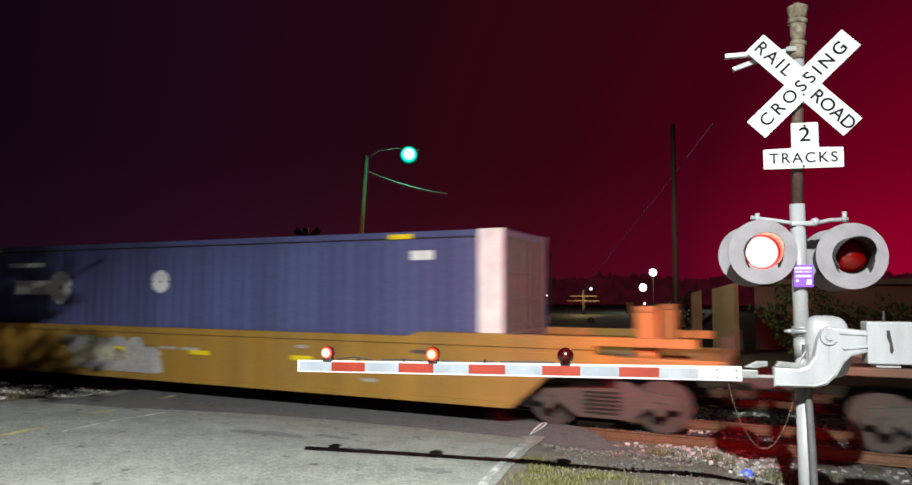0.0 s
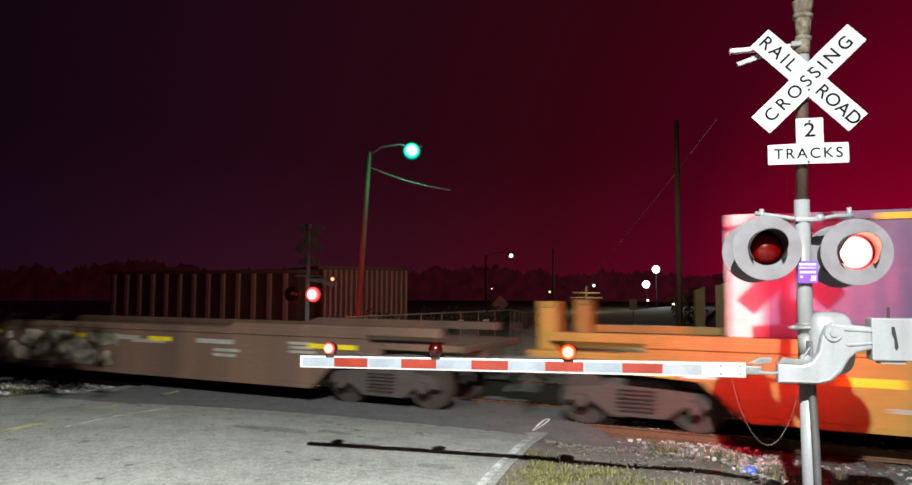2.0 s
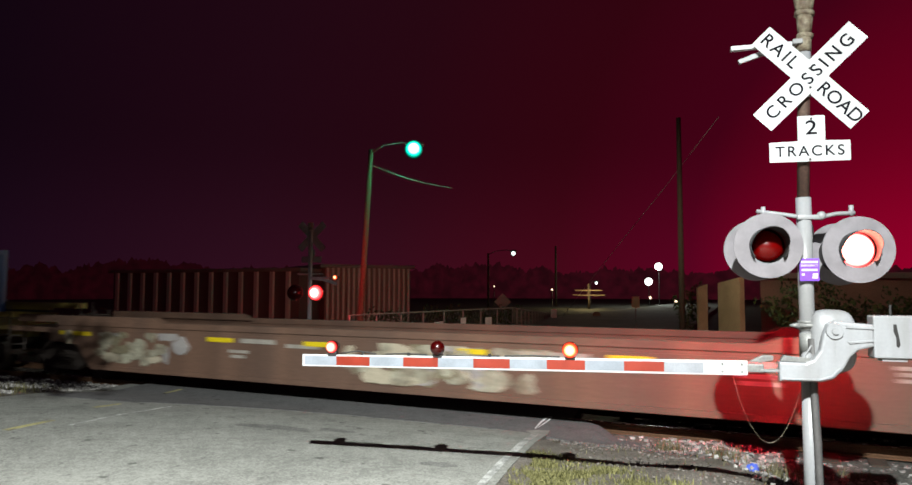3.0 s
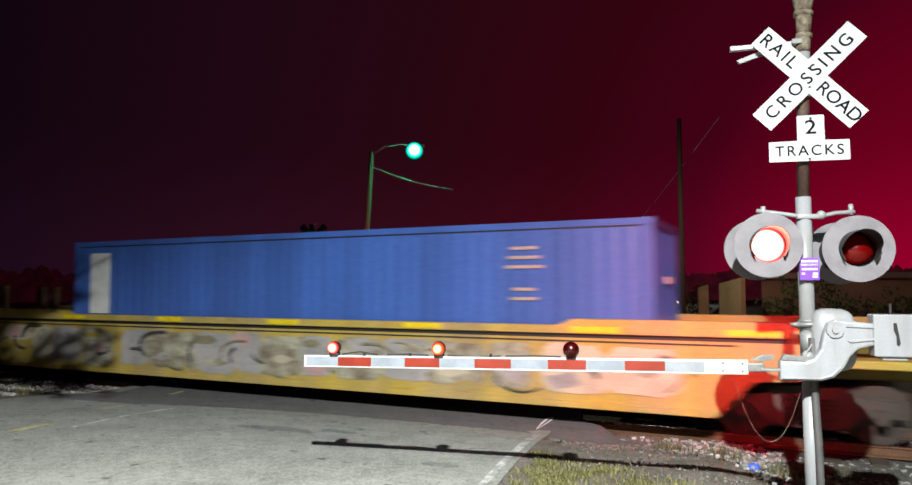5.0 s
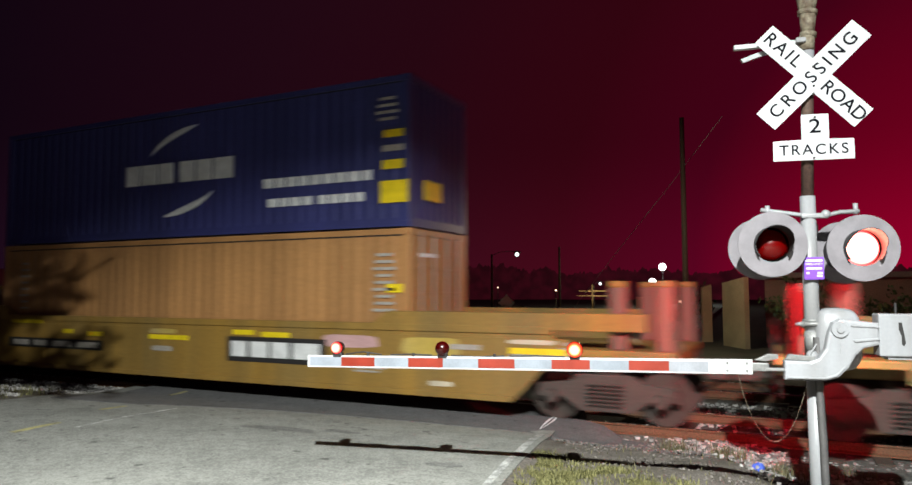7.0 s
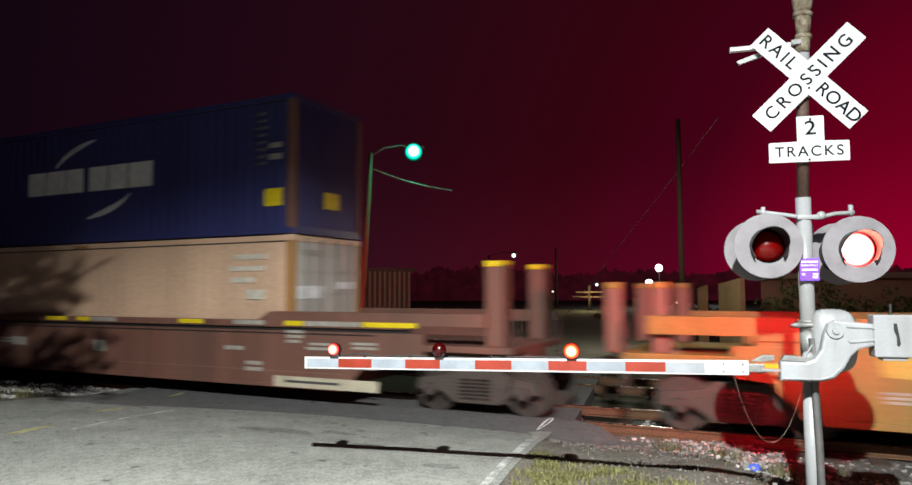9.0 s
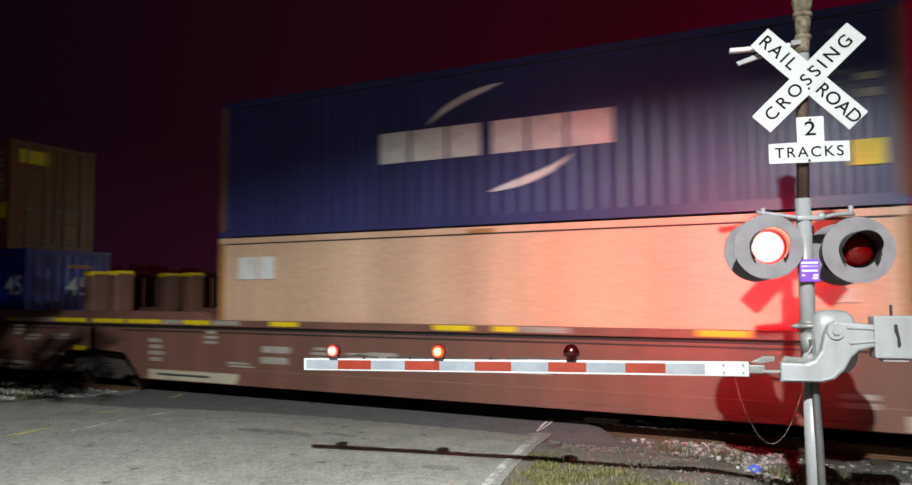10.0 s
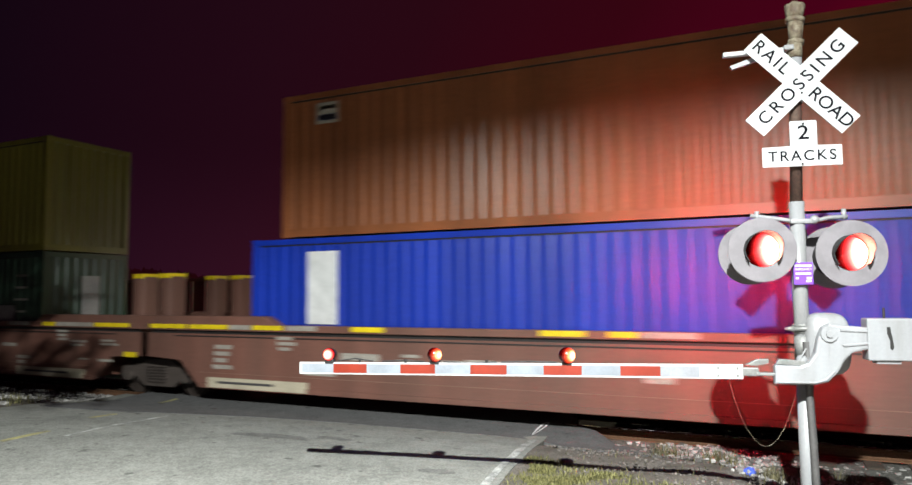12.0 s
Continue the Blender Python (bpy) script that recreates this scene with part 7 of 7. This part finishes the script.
def distant_woods():
    """The dark woods that close the distance, far behind everything else; a red glow is painted in."""
    m = bpy.data.materials.new("woods_red_glow")
    m.use_nodes = True
    nt = m.node_tree
    bs = nt.nodes["Principled BSDF"]
    tex = nt.nodes.new("ShaderNodeTexNoise")
    tex.inputs["Scale"].default_value, tex.inputs["Detail"].default_value = 0.6, 9
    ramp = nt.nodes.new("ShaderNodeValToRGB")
    # emission colours paint the red glow onto the woods
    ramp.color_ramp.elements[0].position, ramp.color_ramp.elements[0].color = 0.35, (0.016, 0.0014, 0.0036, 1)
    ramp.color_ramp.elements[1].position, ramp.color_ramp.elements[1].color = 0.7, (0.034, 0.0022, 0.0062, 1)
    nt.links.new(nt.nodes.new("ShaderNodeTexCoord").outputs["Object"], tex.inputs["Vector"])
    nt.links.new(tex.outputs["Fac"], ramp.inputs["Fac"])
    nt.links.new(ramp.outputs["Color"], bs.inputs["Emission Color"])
    # the painted glow gets weaker towards the left
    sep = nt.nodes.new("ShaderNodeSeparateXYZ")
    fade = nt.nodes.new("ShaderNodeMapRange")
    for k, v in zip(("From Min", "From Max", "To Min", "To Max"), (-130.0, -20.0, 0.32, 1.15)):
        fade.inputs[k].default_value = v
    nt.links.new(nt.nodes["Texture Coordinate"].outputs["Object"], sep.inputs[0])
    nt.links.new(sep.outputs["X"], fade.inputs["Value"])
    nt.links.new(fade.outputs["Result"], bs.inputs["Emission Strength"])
    bs.inputs["Base Color"].default_value = (0.03, 0.035, 0.02, 1)
    bs.inputs["Roughness"].default_value = 1.0
    rows = []
    for k in range(1441):
        a = radians(-50 + 150 * k / 1440)
        x, y = -150 * math.sin(a), 150 * math.cos(a)
        top = 6.0 + 2.2 * noise.noise((k * 0.012, 0, 2)) + 1.4 * noise.noise((k * 0.06, 0, 5)) + 0.9 * noise.noise((k * 0.23, 0, 7)) + 0.7 * noise.noise((k * 0.7, 0, 9))
        rows.append([(x, y, -2.5), (x, y, top)])
    single("backdrop", sheet(B(), rows), m, "dark line of woods with a painted red glow, closing the night distance", "woods", "structure")


distant_woods()
leaf_mass("tracksides_bushes", [(-14.6, 19.6, 0.3, 0.6, 0.5, 400), (-12.6, 20.5, 0.1, 0.7, 0.4, 400), (-30, 22, 0.3, 3, 0.8, 900), (-37, 21, 0.4, 3, 0.9, 900)], 0.07, "low weeds beside the far track", "shrub", 14)


def signal_cabinet():
    ob = thing("relay_cabinet", pose(-15.6, 19.2, -0.3, 0, 0, 12), "low pale relay cabinet beside the far signal", "cabinet")
    bm = B()
    box(bm, -0.9, 0.7, -0.3, 0.3, 0, 1.15, 0.02)
    part("body", bm, M["galv"], ob)
    bm = B()
    box(bm, -0.95, 0.75, -0.35, 0.35, 1.15, 1.22, 0.02)
    part("lid", bm, M["galv"], ob)


signal_cabinet()


def road_lamp():
    """The street lamp that lights the crossing: a pole, an arm and a deep-rimmed lamp head."""
    p = Vector((3.1, -2.6, 0))
    ob = thing("street_lamp", Matrix.Translation(p), "tall steel street lamp with a rimmed cut-off head", "street lamp")
    c = STREET - p
    part("pole", rod(B(), (0, 0, -0.2), (0, 0, 7.9), 0.12, 0.08, 16), M["galv"], ob, "", True)
    part("arm", tube(B(), [(0, 0, 7.8), (-0.5, 0.2, 8.2), (-1.4, 0.5, 8.32), c + Vector((0.4, -0.2, 0.24))], 0.04, 8), M["galv"], ob, "", True)
    bm = B()
    n = 48
    rings = []
    for r, z in ((0.60, -0.15), (0.60, 0.14), (0.35, 0.24), (0.36, 0.25), (0.615, 0.15), (0.615, -0.15)):
        rings.append([bm.verts.new(c + Vector((r * math.cos(k * 2 * math.pi / n), r * math.sin(k * 2 * math.pi / n), z))) for k in range(n)])
    for a, b in zip(rings, rings[1:] + rings[:1]):
        for k in range(n):
            if a is not rings[2]:
                bm.faces.new((a[k], a[(k + 1) % n], b[(k + 1) % n], b[k]))
    bm.faces.new(rings[2])
    bm.faces.new(rings[3])
    bmesh.ops.recalc_face_normals(bm, faces=bm.faces[:])
    part("lamp_head", bm, M["black"], ob, "deep-rimmed dark lamp head")


road_lamp()


# tips of the limbs over the road, and the twigs on each
BOUGHS = [((0.3, 5.95, 6.34), 9), ((0.29, 5.95, 5.74), 9), ((0.94, 5.95, 5.44), 9), ((1.07, 5.95, 6.06), 8), ((1.7, 5.95, 6.36), 6), ((1.7, 5.95, 5.61), 5), ((-0.41, 5.95, 5.95), 9), ((0.46, 5.95, 5.2), 7), ((0.35, 5.95, 6.99), 8), ((1.04, 5.95, 6.63), 6), ((-0.24, 5.95, 7.55), 8), ((0.67, 5.95, 7.41), 6)]


def shade_tree():
    """The tree beside the lamp; its outer twigs throw the leaf shadows on the train."""
    ob = thing("tree", pose(-6.5, -3.0, -0.2), "leafy tree beside the road behind the viewer", "tree")
    rnd = random.Random(21)
    bm = B()
    tube(bm, [(0, 0, 0), (0.1, 0, 2.0), (0.25, 0.1, 4.0), (0.4, 0.3, 6.0), (0.6, 0.5, 8.0)], 0.22, 10)
    for e in ((-2, 2, 7.5), (-2, -2, 8), (1.6, 2.0, 7.6), (0.5, -1.5, 7.8)):
        tube(bm, [(0.3, 0.2, 4.8), (0.5 * e[0], 0.5 * e[1], 0.5 * (e[2] + 5.4)), e], 0.05, 6)
    # long limbs that reach towards the road, with twigs and sprays of leaves along them
    sprays = [(1.5, 2.0, 7.8, 1.0, 0.8, 500), (-1.5, 0.5, 8.2, 1.3, 1.0, 600), (-1.8, -1.6, 8.3, 1.2, 0.9, 500)]
    for tip, count in BOUGHS:
        tip = Vector(tip)
        root = Vector((0.3, 0.2, 5.0))
        bend = root.lerp(tip, 0.5) + Vector((0, 0, 0.35))
        tube(bm, [root, bend, tip], 0.014, 6)
        for k in range(count + 3):
            a = bend.lerp(tip, rnd.uniform(0.30, 1.05))
            e = a + Vector((rnd.uniform(-0.75, 0.75), rnd.uniform(-0.35, 0.35), rnd.uniform(-0.45, 0.45)))
            tube(bm, [a, a.lerp(e, 0.5) + Vector((0, 0, 0.05)), e], 0.006, 5)
            sprays.append((e.x, e.y, e.z, rnd.uniform(0.16, 0.34), rnd.uniform(0.12, 0.22), rnd.randint(22, 46)))
    part("trunk", bm, M["wood_pole"], ob)
    leaves = leaf_mass("crown", sprays, 0.085, "", "", 15, "")
    leaves.parent = ob
    return ob


shade_tree()


def motions():
    """Everything that moves: the train, its wheelsets and the lenses of the flashing lamps."""
    for ob, rows in MOVES:
        walk(ob, rows)
    frames = [k / FPS for k in range(0, 12 * FPS + 3)]
    for ws, x, r in SPIN:
        walk(ws, [(t, Matrix.Translation((x, 0, r)) @ Matrix.Rotation(run_of(t) / r, 4, "Y")) for t in frames])


motions()
